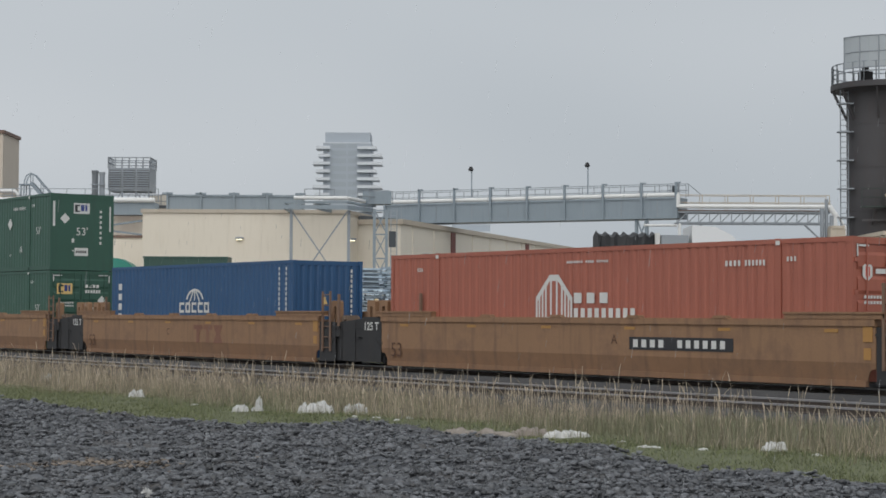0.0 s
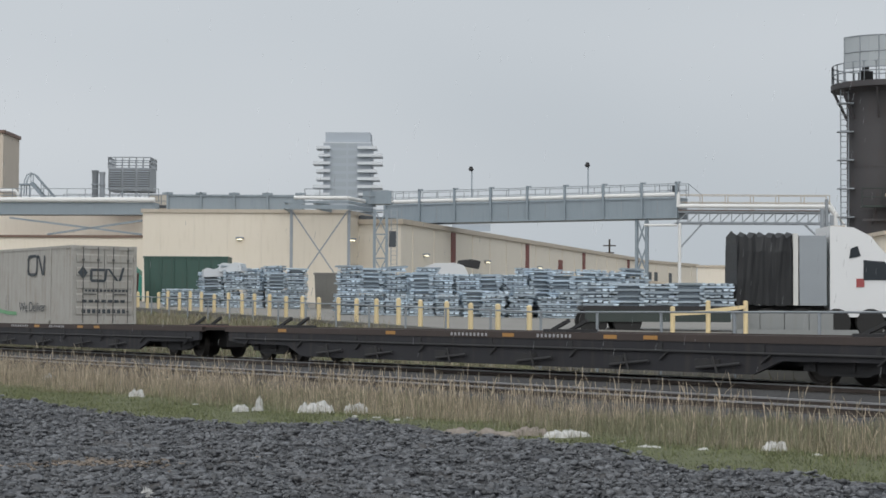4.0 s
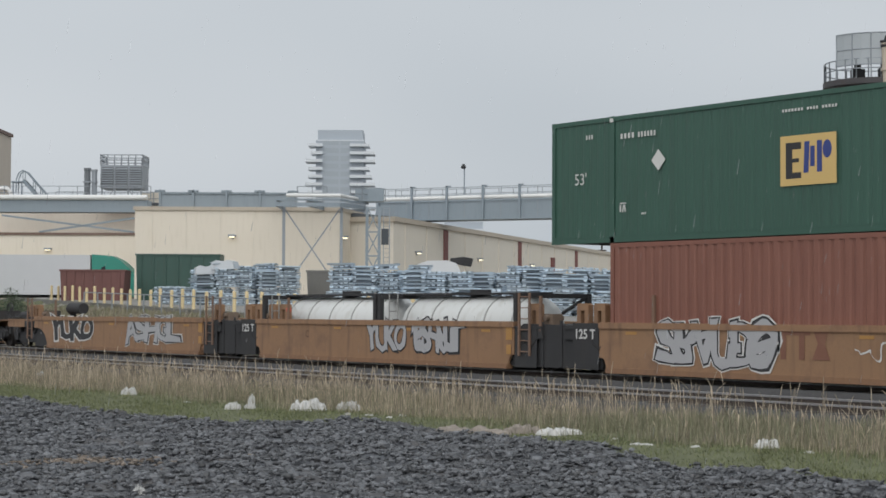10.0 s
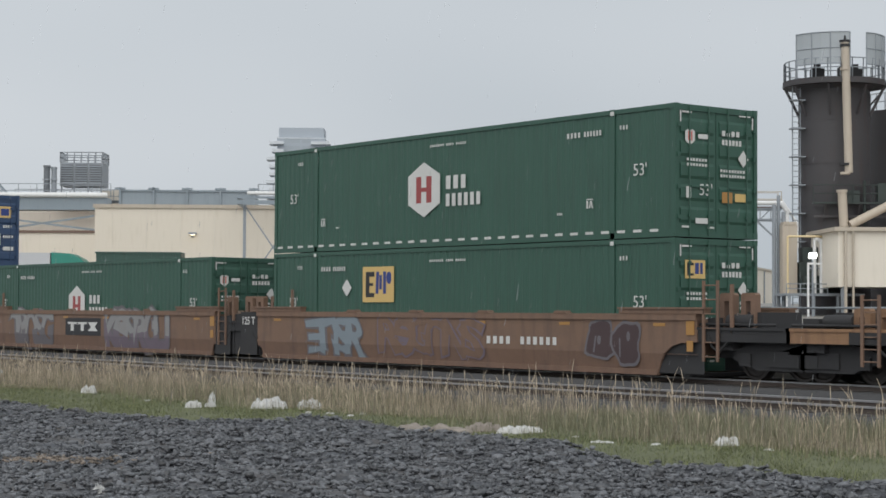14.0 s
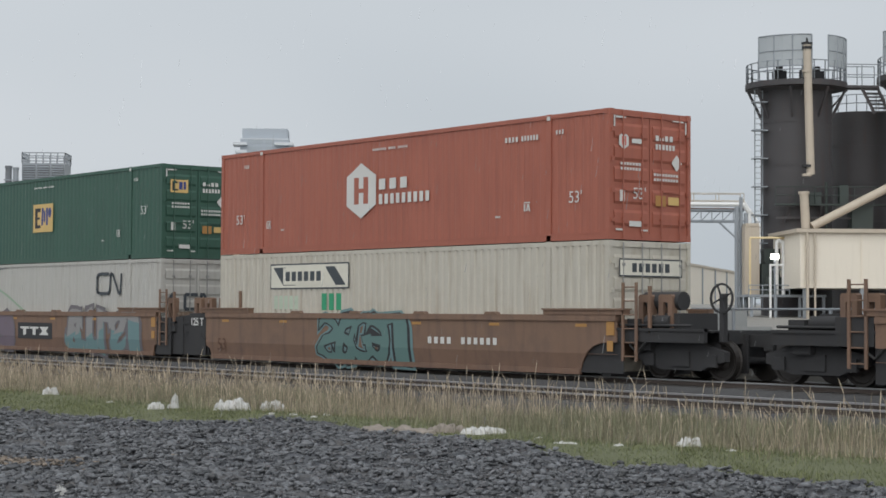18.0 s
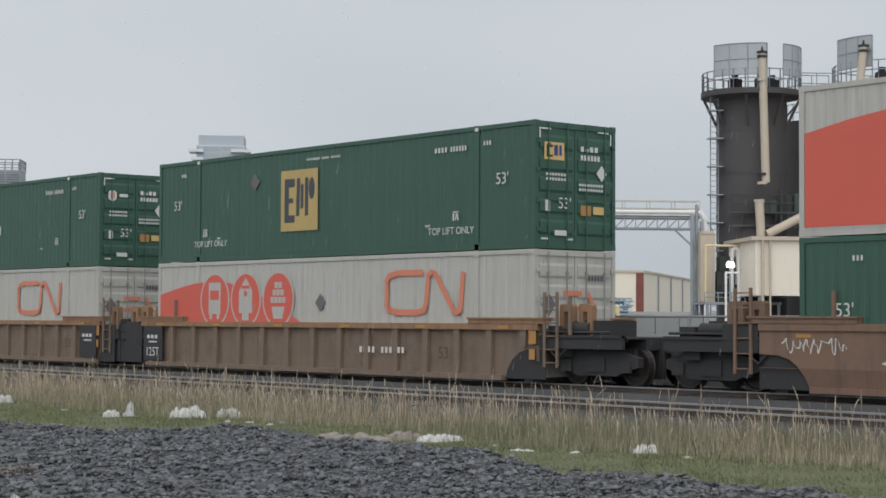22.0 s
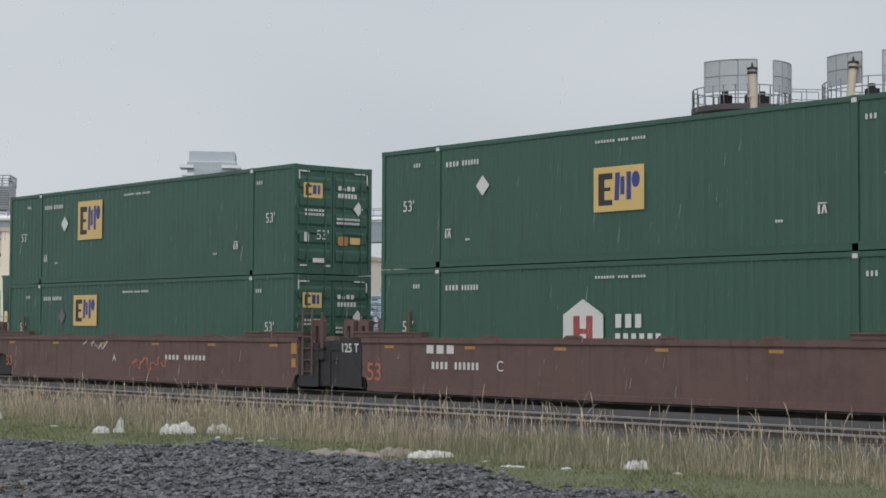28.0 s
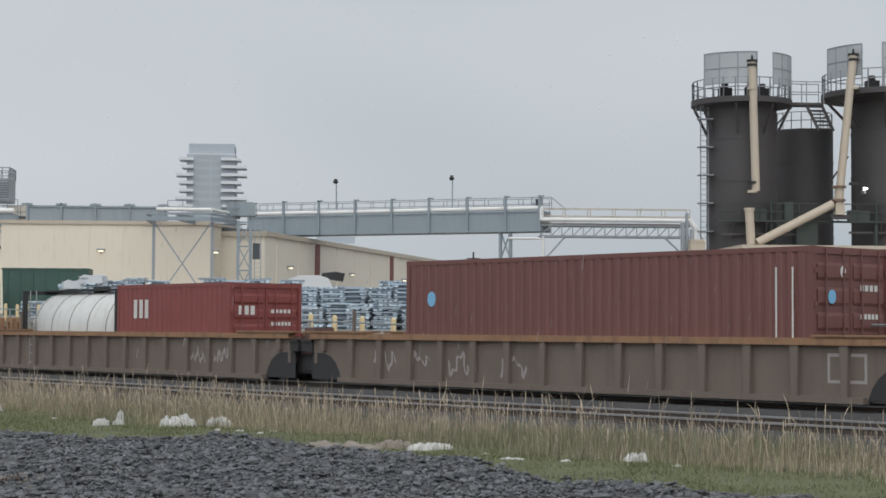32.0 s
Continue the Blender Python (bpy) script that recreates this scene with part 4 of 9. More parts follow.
def well(s0, s1, paint, label, top=1.38, lift=0.14, ribbed=False, bogies=(), tag=True, end_tag=False, sill=None, low=0.08, front_end=False, rear_end=False, reflect=True, brake=None, tank=None, cut=0.25, tight=""):
    """A well wagon's unit: deep sides with a top sill, raised at the ends, open end platforms, ladders, and a bogie behind."""
    w = thing("well_wagon", pose(0, 0, 0), label, "railway wagon", "wagons of the train")
    L, W = s1 - s0, 2.84
    sill = sill or paint
    key = (round(L, 2), top, lift, ribbed, low, front_end, rear_end)
    tr, tf = "r" in tight, "f" in tight
    key += (tight,)
    ca, cb = (1.2 if rear_end or tr else cut), (1.2 if front_end or tf else cut)
    for end, x in ((rear_end or tr, 0.0), (front_end or tf, L - 1.35)):
        if end:
            # Added black plate: darkens the arch and hides the container behind.
            part("arch_filler", lambda: Geo().box(-0.05, 0.088, low + 0.02, 1.5, 0.1, 0.8), SOOT, w, "added black filler darkening the bogie arch", key=("winner", low), at=(x, 0.024 if ribbed else 0.0, 0))
    za, zb = (0.78 if rear_end or tr else 0.4), (0.78 if front_end or tf else 0.4)
    arch = lambda c, z: [(c * u, low + (z - low) * v) for u, v in ((0, 1), (0.4, 0.97), (0.62, 0.86), (0.8, 0.64), (0.92, 0.36), (1, 0))]
    shape = arch(ca, za) + [(L - x, z) for x, z in arch(cb, zb)[::-1]] + [(L, top - 0.14), (0, top - 0.14)]
    inset = 0.09 if ribbed else 0.0
    folded = bool(lift) and not ribbed and paint is not BROWN
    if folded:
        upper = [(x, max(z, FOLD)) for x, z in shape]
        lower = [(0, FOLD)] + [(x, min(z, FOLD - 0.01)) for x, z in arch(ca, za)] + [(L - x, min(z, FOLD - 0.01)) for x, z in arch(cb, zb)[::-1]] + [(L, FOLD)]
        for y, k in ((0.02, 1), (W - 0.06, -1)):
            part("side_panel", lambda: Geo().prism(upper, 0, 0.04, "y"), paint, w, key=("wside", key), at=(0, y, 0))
            part("lower_panel", lambda: leaning(Geo().prism(lower, 0, 0.035, "y"), k), TANLOW if paint is TAN else TANOLDLOW, w, "inward-folded lower plate, dirty and shade-darkened", key=("wfold", key, k), at=(0, y, 0))
    else:
        for y in (0.02 + inset, W - 0.08 - inset):
            part("side_panel", lambda: Geo().prism(shape, 0, 0.06, "y"), paint, w, key=("wside", key), at=(0, y, 0))
    for y in (-0.02, W - 0.2):
        part("top_sill", lambda: Geo().box(0, 0, top - 0.14, L, 0.22, top - 0.02).box(0, 0.02, top - 0.02, L, 0.2, top), sill, w, key=("wsill", key), at=(0, y, 0))
        part("bottom_sill", lambda: Geo().box(ca, 0.06 if folded else 0.0, low - 0.03, L - cb, 0.14 if folded else 0.2, low + 0.09), TANLOW if paint is TAN else TANOLDLOW if paint is TANOLD else paint, w, key=("wlow", key), at=(0, y, 0))
        if lift:
            for x in (-0.25, L - 2.35):
                part("raised_sill", lambda: Geo().prism([(0, top), (0, top + lift), (2.6, top + lift), (2.6, top)], 0, 0.2, "y").box(-0.02, -0.03, top + lift - 0.04, 2.62, 0.24, top + lift), sill, w, key=("wraise", key), at=(x, y, 0))
            if not ribbed:
                for x in (0.26, 0.42, 0.58, 0.74):
                    part("stop_block", lambda: Geo().prism([(0, top), (0.06, top + 0.06), (0.4, top + 0.06), (0.46, top)], 0, 0.18, "y"), sill, w, key=("wstop", key), at=(L * x, y, 0))
    if ribbed:
        n = int((L - 1.0) / 1.12)
        for i in range(n + 1):
            x = 0.5 + i * (L - 1.0) / n
            foot = 0.82 if ((rear_end or tr) and x < 1.25) or ((front_end or tf) and x > L - 1.25) else low + 0.09
            part("rib", lambda: Geo().prism([(-0.07, foot), (0.07, foot), (0.1, top - 0.14), (-0.1, top - 0.14)], 0, 0.1, "y"), paint, w, key=("wrib", key, foot), at=(x, 0.005, 0))
    for x in (0.06, L - 0.16):
        part("end_wall", lambda: Geo().box(0, 0.1, 0.5, 0.1, W - 0.1, top - 0.1), paint, w, key=("wend", key), at=(x, 0, 0))
    for x in (0.3, L / 2 - 0.15, L - 0.6):
        part("cross_beam", lambda: Geo().box(0, 0.15, 0.03, 0.3, W - 0.15, 0.11), SOOT, w, key="wcross", at=(x, 0, 0))
    reach_r, reach_f = (2.6 if rear_end else 0.5 if tr else 1.35), (2.6 if front_end else 0.4 if tf else 1.1)
    def platform(a, b):
        return lambda: Geo().box(a, 0.75, 0.78, b, W - 0.75, 1.02).box(a, 0.2, 1.02, b, W - 0.2, 1.06).box(a + 0.05, 0.05, 0.8, b - 0.05, 0.14, 1.1).box(a + 0.05, 0.02, 1.04, b - 0.05, 0.2, 1.1)
    part("end_platform", platform(-reach_r, 0.06), paint if paint is TAN and rear_end else SOOT, w, key=("plr", key))
    part("end_platform", platform(L - 0.06, L + reach_f), paint if paint is TAN and front_end else SOOT, w, key=("plf", key))
    if not tr:
        part("end_sheet", lambda: Geo().box(-0.95, 0.028, 0.12 if not rear_end else 0.8, -0.04, 0.046, top - 0.02), SOOT, w, "black end sheet", key=("wsheet", key))
    else:
        part("articulation_block", lambda: Geo().box(-0.78, 0.3, 0.72, -0.08, W - 0.3, 1.2).box(-0.7, 0.34, 1.2, -0.3, 1.0, 1.42), BROWN, w, "rusty articulation block", key=("wjoint", key))
    if not front_end and not tf:
        # Added black sheet: covers the container's foot so the gap stays dark.
        part("end_sheet", lambda: Geo().box(L + 0.01, 0.036, 0.1, L + 0.85, 0.046, top - 0.16), SOOT, w, "black end sheet", key=("wsheetf", key))
    if not rear_end and not tr:
        # Added solid black filler stands in for the dark gap at the joint.
        part("joint_filler", lambda: Geo().prism([(-3.2, 0.12), (-3.2, 0.98), (-2.9, 1.16), (-1.2, top - 0.08), (0.0, top - 0.05), (0.0, 0.12)], 0.12, W - 0.14, "y"), SOOT, w, "added black filler making the joint dark", key=("wjointfill", key))
        part("filler_rib", lambda: Geo().box(-2.2, 0.09, 0.15, -2.12, 0.12, 1.2).box(-1.5, 0.09, 0.15, -1.42, 0.12, 1.24), SOOT, w, key="wcrib")
    for end, x0, x1 in ((rear_end, -2.7, 0.3), (front_end, L - 0.3, L + 2.7)):
        if end:
            # Added plate blocks daylight through the bogie, keeping the gap dark.
            part("light_block", lambda: Geo().prism([(x0, 0.16), (x0, 0.9), (x0 + 0.3, 1.0), (x1, 1.0), (x1, 0.16)], 1.2, 1.26, "y"), SOOT, w, "added black plate blocking light behind the bogie", key=("wlightblock", round(x0, 2)))
            part("brake_cylinder", lambda: Geo().tube((x0 + 1.0, 0.28, 1.24), (x0 + 1.7, 0.28, 1.24), 0.14, 14).box(x0 + 0.45, 0.2, 1.06, x0 + 0.85, 0.6, 1.3).tube((x0 + 0.2, 0.16, 1.16), (x0 + 2.4, 0.16, 1.16), 0.03, 8), SOOT, w, key=("wcyl", round(x0, 2)))
    if tag:
        writing("125 T", 0.31, PALE, w, pose(-0.5, 0.008, top - 0.38), bold=0.006)
    if end_tag:
        for x, txt in [q for q in ((0.15, True), (L - 1.25, False)) if not (rear_end if q[1] else front_end)]:
            part("stencil_panel", lambda: Geo().box(0, -0.012, low + 0.12, 1.05, 0.0, top - 0.05), INK, w, "black stencilled panel", key=("wblack", key), at=(x, -0.008, 0))
            if txt:
                writing("125T", 0.36, PALE, w, pose(x + 0.5, -0.025, low + 0.25))
            plate("marking", w, [PALE], bars(x + 0.2, top - 0.5, x + 0.85, top - 0.4, 3, 0, 6) + bars(x + 0.3, top - 0.62, x + 0.75, top - 0.58, 1, 0, 6, 1))
    rung = TANOLD if not ribbed and paint is not BROWN else paint
    for x in ([] if tf else [L + 0.22]) + ([-0.6] if rear_end else []):
        part("ladder", lambda: ladder_geo(top + 0.32, 0.4, 6), rung, w, key=("wladder", top, paint.name), at=(x, 0.0, 0.38))
    for x in (1.75,) if tf else (L + 0.95, 1.75):
        part("grab_post", lambda: Geo().box(-0.035, 0.05, 0.98, 0.035, 0.11, top + 0.62), rung, w, key=("grab", top, paint.name), at=(x, 0, 0))
    spots = (L + 0.45, L + 1.05) if front_end else () if tf else (L + 0.3,)
    for x in spots + ((-1.0, -0.45) if rear_end else () if tr else (-1.05, -0.45, 0.35, 1.0)):
        foot = top - 0.02 if -0.2 < x < L - 0.3 else 1.06
        part("bridge_bracket", lambda: Geo().prism([(0, foot), (0.13, foot), (0.13, top + 0.27), (0.27, top + 0.27), (0.27, foot), (0.4, foot), (0.4, top + 0.4), (0.36, top + 0.44), (0.04, top + 0.44), (0, top + 0.4)], 0.24, 0.4, "y"), sill, w, "arched steel bracket", key=("wbrk", top, round(foot, 2), sill.name), at=(x, 0, 0))
    for x in [q for q, off in ((-0.35, tr), (L + 0.3, tf)) if not off]:
        part("air_hose", lambda: Geo().tube((0, 0.1, 1.0), (0.12, 0.06, 0.7), 0.03, 8).tube((0.12, 0.06, 0.7), (0.32, 0.06, 0.58), 0.03, 8).tube((0.32, 0.06, 0.58), (0.55, 0.08, 0.8), 0.03, 8), RUBBER, w, key="whose", at=(x, -0.02, 0))
        part("valve_box", lambda: Geo().box(0, 0.3, 1.06, 0.34, 0.62, 1.4).tube((0.17, 0.2, 1.3), (0.17, 0.75, 1.3), 0.07, 8), DUSTY if not ribbed else SOOT, w, key=("valve", ribbed), at=(x + 0.5, 0, 0))
    for end, x0, x1 in ((rear_end, -2.45, -0.1), (front_end, L + 0.1, L + 2.45)):
        if end:
            # Black boxes added among the gear fill the see-through gap dark.
            part("draft_gear", lambda: Geo().box(x0, 0.55, 0.45, x1, W - 0.55, 0.8).box(x0 + 0.9, 0.3, 1.06, x0 + 1.5, 1.5, 1.42).tube((x0 + 0.1, 0.25, 0.9), (x1 - 0.1, 0.25, 0.9), 0.04, 8).box(x0 + 0.3, 0.2, 0.62, x0 + 0.75, 0.5, 0.95), SOOT, w, "black draft gear and boxes, added to fill the gap", key=("draft", round(x0, 2)))
    if ribbed and rear_end:
        part("equipment_box", lambda: Geo().box(-0.85, 0.35, top, 0.0, 1.1, top + 0.44).box(-0.88, 0.32, top + 0.44, 0.03, 1.13, top + 0.47), BROWN, w, "dull brown equipment box", key=("ebox", top))
    if reflect:
        n = max(3, int(L / 2.6))
        for i in range(n):
            x = 0.9 + i * (L - 2.2) / (n - 1)
            part("reflector", lambda: Geo().box(0, 0, 0, 0.36, 0.008, 0.07), REFLECT, w, key="reflector", at=(x, -0.03 if ribbed else 0.008, top - 0.27 if not ribbed else top - 0.12))
    if not tight:
        part("end_reflector", lambda: Geo().box(0, 0, 0, 0.24, 0.01, 0.3).box(0.02, 0, -0.35, 0.2, 0.01, -0.12), REFLECT, w, key="endrefl", at=(L - 0.3, 0.0, top - 0.45))
    for x in bogies:
        bogie(w, x - s0)
    if rear_end:
        part("coupler", lambda: Geo().box(-3.3, W / 2 - 0.12, 0.72, -2.4, W / 2 + 0.12, 0.98).box(-3.4, W / 2 - 0.22, 0.65, -3.15, W / 2 + 0.22, 1.0), SOOT, w, key="couplerr")
    if front_end:
        part("coupler", lambda: Geo().box(2.4, W / 2 - 0.12, 0.72, 3.3, W / 2 + 0.12, 0.98).box(3.15, W / 2 - 0.22, 0.65, 3.4, W / 2 + 0.22, 1.0), SOOT, w, key="couplerf", at=(L, 0, 0))
    if brake is not None:
        brake_wheel(w, brake - s0, 0.3, top + 0.35)
    if tank is not None:
        part("air_tank", lambda: Geo().tube((-0.55, 0, 0), (0.55, 0, 0), 0.2, 16).box(-0.4, -0.1, -0.3, -0.3, 0.1, 0), SOOT, w, "dark air reservoir", key="airtank", at=(tank - s0, 0.5, top + 0.3))
    ride(w, s0, FACE - 0.13, 0)
    w["s0"], w["fold"] = s0, folded
    return w


# painted shapes on the wagons' sides, by their place along the train
def panel_shapes(w, mats, shapes, name="marking", label="", lay=0):
    s0 = w["s0"]
    g = Geo()
    for pts, m, layer in shapes:
        y = 0.012 - 0.003 * layer - lay
        g.prism([(x - s0, z) for x, z in pts], y, y - 0.0025, "y", m)
    if w["fold"] and name != "marking_plate":
        g.v = [(x, y + 0.05 * max(0.0, FOLD - z), z) for x, y, z in g.v]
    return tagged(part(name, g, mats, w, label), kind="stuff" if name.startswith(("marking", "graffiti", "logo")) else "")


def number_plate(w, x0, x1, z0, z1, dark=True, ink=PALE, lay=0):
    sh = [(rect(x0, z0, x1, z1), 0, 0)] if dark else []
    k = (x1 - x0)
    sh += bars(x0 + 0.04 * k, z0 + 0.2 * (z1 - z0), x0 + 0.38 * k, z1 - 0.2 * (z1 - z0), 4, 1, 1, 0.56) + bars(x0 + 0.48 * k, z0 + 0.2 * (z1 - z0), x1 - 0.04 * k, z1 - 0.2 * (z1 - z0), 6, 1, 1, 0.56)
    return panel_shapes(w, [INK, ink], sh, "marking_plate" if dark else "marking", lay=lay)


def bubbles(w, x0, x1, z0, z1, n, fill, edge, seed, inner=None, drips=0):
    """Sprayed bubble shapes: swollen uneven blobs with an outline."""
    rnd = random.Random(seed)
    sh, k = [], (x1 - x0) / n
    for i in range(n):
        cx, cz = x0 + (i + 0.5) * k, (z0 + z1) / 2 + rnd.uniform(-0.05, 0.05)
        rx, rz = k * rnd.uniform(0.5, 0.62), (z1 - z0) / 2 * rnd.uniform(0.85, 1.05)
        ph = [rnd.uniform(0, 6.28) for _ in range(3)]
        def blob(f):
            out = []
            for j in range(26):
                a = 2 * math.pi * j / 26
                q = 1 + 0.10 * math.sin(3 * a + ph[0]) + 0.07 * math.sin(5 * a + ph[1]) + 0.03 * math.sin(9 * a + ph[2])
                ex = 0.75
                out.append((cx + f * rx * q * math.copysign(abs(math.cos(a)) ** ex, math.cos(a)), cz + f * rz * q * math.copysign(abs(math.sin(a)) ** ex, math.sin(a))))
            return out
        lay = (i % 2) * 3
        sh += [(blob(1.0), 1, lay), (blob(0.86), 0, lay + 1)]
        hole = rnd.choice([(0.12, 0.3), (0.2, -0.3), (-0.1, 0.0), (-0.2, 0.35)])
        sh.append((oval(cx + hole[0] * rx, cz + hole[1] * rz, rx * 0.12, rz * rnd.uniform(0.12, 0.3), 10), 1, lay + 2))
        sh.append((slant(cx - 0.5 * rx, cz - 0.6 * rz, cx - 0.5 * rx + rnd.uniform(-0.1, 0.3) * rx, cz + 0.2 * rz, 0.1 * rx), 1, lay + 2))
    for _ in range(drips):
        x = rnd.uniform(x0, x1)
        sh.append((rect(x, z0 - 0.1, x + 0.03, z0 + 0.4), 1, 0))
    return panel_shapes(w, [fill, edge], sh, "graffiti", "sprayed bubble shapes")


def glyph(ch, fat):
    """A letter of the built-in font, swollen by fat: its points, set so that the plain letter fills a unit cell, and its faces."""
    def build():
        out = []
        for swell in (0.0, fat):
            cu = bpy.data.curves.new("letters", "FONT")
            cu.body, cu.size, cu.offset, cu.resolution_u = ch, 1.0, swell, 3
            ob = bpy.data.objects.new("letters", cu)
            me = bpy.data.meshes.new_from_object(ob)
            bpy.data.objects.remove(ob)
            out.append((np.array([v.co[:2] for v in me.vertices]), [tuple(p.vertices) for p in me.polygons]))
            bpy.data.meshes.remove(me)
        lo, hi = out[0][0].min(0), out[0][0].max(0)
        return (out[1][0] - lo) / (hi - lo), out[1][1]
    return cached(("glyph", ch, fat), build)


def sprayed(w, text, x0, x1, z0, z1, coats, seed, turn=False, low=None, lap=None, lean=0.0, lay=0.0):
    """Fat sprayed letters. coats: outer rim to fill, as (material, swelling); turn: letters turned over past reading; low: the paint of the lower half."""
    rnd = random.Random(seed)
    lap = lap or (1.32 if turn else 1.12)
    n, g, fold = len(text), Geo(), w["fold"]
    k = (x1 - x0) / n
    mats = [c[0] for c in coats] + ([low] if low else [])
    for i, ch in enumerate(text):
        fx, fz = (rnd.choice((1, -1)), rnd.choice((1, -1))) if turn else (1, 1)
        rot, ph = rnd.uniform(-0.13, 0.13), [rnd.uniform(0, 6.28) for _ in range(4)]
        up, tall = rnd.uniform(-0.05, 0.05), rnd.uniform(0.92, 1.08)
        for j, (mat, fat) in enumerate(coats):
            v, f = glyph(ch, fat)
            u = (v - 0.5) * (fx, fz)
            u = u + np.stack([0.05 * np.sin(u[:, 1] * 6 + ph[0]) + 0.03 * np.sin(u[:, 1] * 13 + ph[1]), 0.05 * np.sin(u[:, 0] * 5 + ph[2]) + 0.03 * np.sin(u[:, 0] * 11 + ph[3])], -1)
            u = np.stack([u[:, 0] * math.cos(rot) - u[:, 1] * math.sin(rot) + lean * u[:, 1], u[:, 0] * math.sin(rot) + u[:, 1] * math.cos(rot) + up], -1)
            x, z = x0 + (i + 0.5) * k + u[:, 0] * k * lap - w["s0"], (z0 + z1) / 2 + u[:, 1] * (z1 - z0) * tall
            y = 0.012 - 0.004 * j - 0.0016 * i - lay + 0 * x
            for e, a in enumerate(f):
                g.add([(x[q], y[q] - 0.00012 * (e % 9), z[q]) for q in a], [tuple(range(len(a)))], j)
    bm = bmesh.new()
    bm.from_mesh(g.mesh("graffiti", mats))
    if low:
        zs = z0 + 0.48 * (z1 - z0)
        bmesh.ops.bisect_plane(bm, geom=bm.verts[:] + bm.edges[:] + bm.faces[:], plane_co=(0, 0, zs), plane_no=(0.04, 0, 1))
        for f in bm.faces:
            if f.material_index == len(coats) - 1 and f.calc_center_median().z < zs:
                f.material_index = len(coats)
    if fold:
        bmesh.ops.bisect_plane(bm, geom=bm.verts[:] + bm.edges[:] + bm.faces[:], plane_co=(0, 0, FOLD), plane_no=(0, 0, 1))
        for v in bm.verts:
            v.co.y += 0.14 * max(0.0, FOLD - v.co.z)
    me = bpy.data.meshes.new("graffiti")
    bm.to_mesh(me)
    bm.free()
    for mat in mats:
        me.materials.append(mat)
    ob = new("graffiti", me)
    ob.parent = w
    return tagged(ob, "sprayed graffiti letters", kind="stuff")


def scribble(w, x0, x1, z0, z1, ink, seed, n=14, t=0.045):
    rnd = random.Random(seed)
    knots = [rnd.uniform(z0, z1) for _ in range(n + 1)]
    m = n * 5
    def height(u):
        i = min(int(u), n - 1)
        f = u - i
        f = f * f * (3 - 2 * f)
        return knots[i] * (1 - f) + knots[i + 1] * f
    pts = [(x0 + (x1 - x0) * (i + 1.3 * math.sin(i * 0.9)) / m, height(i * n / m)) for i in range(m + 1)]
    sh = []
    for i, ((xa, za), (xb, zb)) in enumerate(zip(pts, pts[1:])):
        sh.append(([(xa - t / 2, za), (xa + t / 2, za - t), (xb + t / 2, zb - t), (xb - t / 2, zb)], 0, i % 3))
    return panel_shapes(w, [ink], sh, "graffiti", "thin sprayed scribble")


def blocks(x0, x1, z0, z1, m):
    """Three solid block shapes in a row, the last one waisted."""
    k, h = (x1 - x0) / 3, z1 - z0
    out = []
    for i in range(2):
        a = x0 + i * k
        out.append(([(a + 0.3 * k, z0), (a + 0.6 * k, z0), (a + 0.6 * k, z1 - 0.25 * h), (a + 0.9 * k, z1 - 0.25 * h), (a + 0.9 * k, z1), (a, z1), (a, z1 - 0.25 * h), (a + 0.3 * k, z1 - 0.25 * h)], m, 0))
    a = x0 + 2 * k
    return out + [([(a, z0), (a + 0.95 * k, z0), (a + 0.66 * k, z0 + 0.5 * h), (a + 0.95 * k, z1), (a, z1), (a + 0.3 * k, z0 + 0.5 * h)], m, 0)]


def letter(w, text, x, z, size, mat):
    return writing(text, size, mat, w, pose(x - w["s0"], 0.004, z))


A_TAN = "weathered tan steel well wagon carrying containers"
w = well(-40.0, -22.9, TAN, A_TAN, bogies=(-41.5,))
number_plate(w, -29.99, -26.72, 0.66, 0.95), letter(w, "53", -39.27, 0.3, 0.55, DIMINK), letter(w, "A", -30.5, 0.78, 0.32, DIMINK)
w = well(-59.1, -43.2, TAN, A_TAN, bogies=(-60.6,))
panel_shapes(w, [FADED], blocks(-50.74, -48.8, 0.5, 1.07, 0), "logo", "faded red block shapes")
letter(w, "C", -52.5, 0.74, 0.3, DIMINK), letter(w, "53", -58.3, 0.3, 0.55, DIMINK)
w = well(-80.0, -62.3, TAN, A_TAN, bogies=(-82.2,), rear_end=True, tag=False)
sprayed(w, "JnUKSeN", -77.1, -73.8, 0.14, 1.3, [(PALE, 0.055), (SILVER, 0.035)], 4, True, MIST, lap=1.25), number_plate(w, -75.7, -72.46, 0.64, 0.93, lay=0.03), letter(w, "53", -78.4, 0.3, 0.52, DIMINK), letter(w, "B", -71.8, 0.66, 0.34, DIMINK)

GRIM = "grimy tan well wagon with sprayed graffiti"
w = well(-156.6, -143.6, TANOLD, GRIM, top=1.24, lift=0, bogies=(-142.2, -158.3), front_end=True, brake=-141.2)
sprayed(w, "GLOK", -156.2, -152.7, 0.3, 1.08, [(PALE, 0.085), (INK, 0.05), (SLATE, 0.012)], 5, lap=0.95), number_plate(w, -148.64, -145.62, 0.62, 0.88, dark=False)
w = well(-172.4, -160.0, TAN, "empty tan well wagon with sprayed graffiti", top=1.21, lift=0, bogies=(-173.9,))
panel_shapes(w, [BONE, FADED], [(rect(-171.4, 0.75, -170.4, 1.12), 0, 0), (rect(-171.0, 0.2, -170.7, 0.8), 0, 1), (rect(-170.4, 0.2, -170.0, 0.8), 0, 1)] + blocks(-167.4, -164.95, 0.5, 1.1, 1), "graffiti", "white painted blocks")
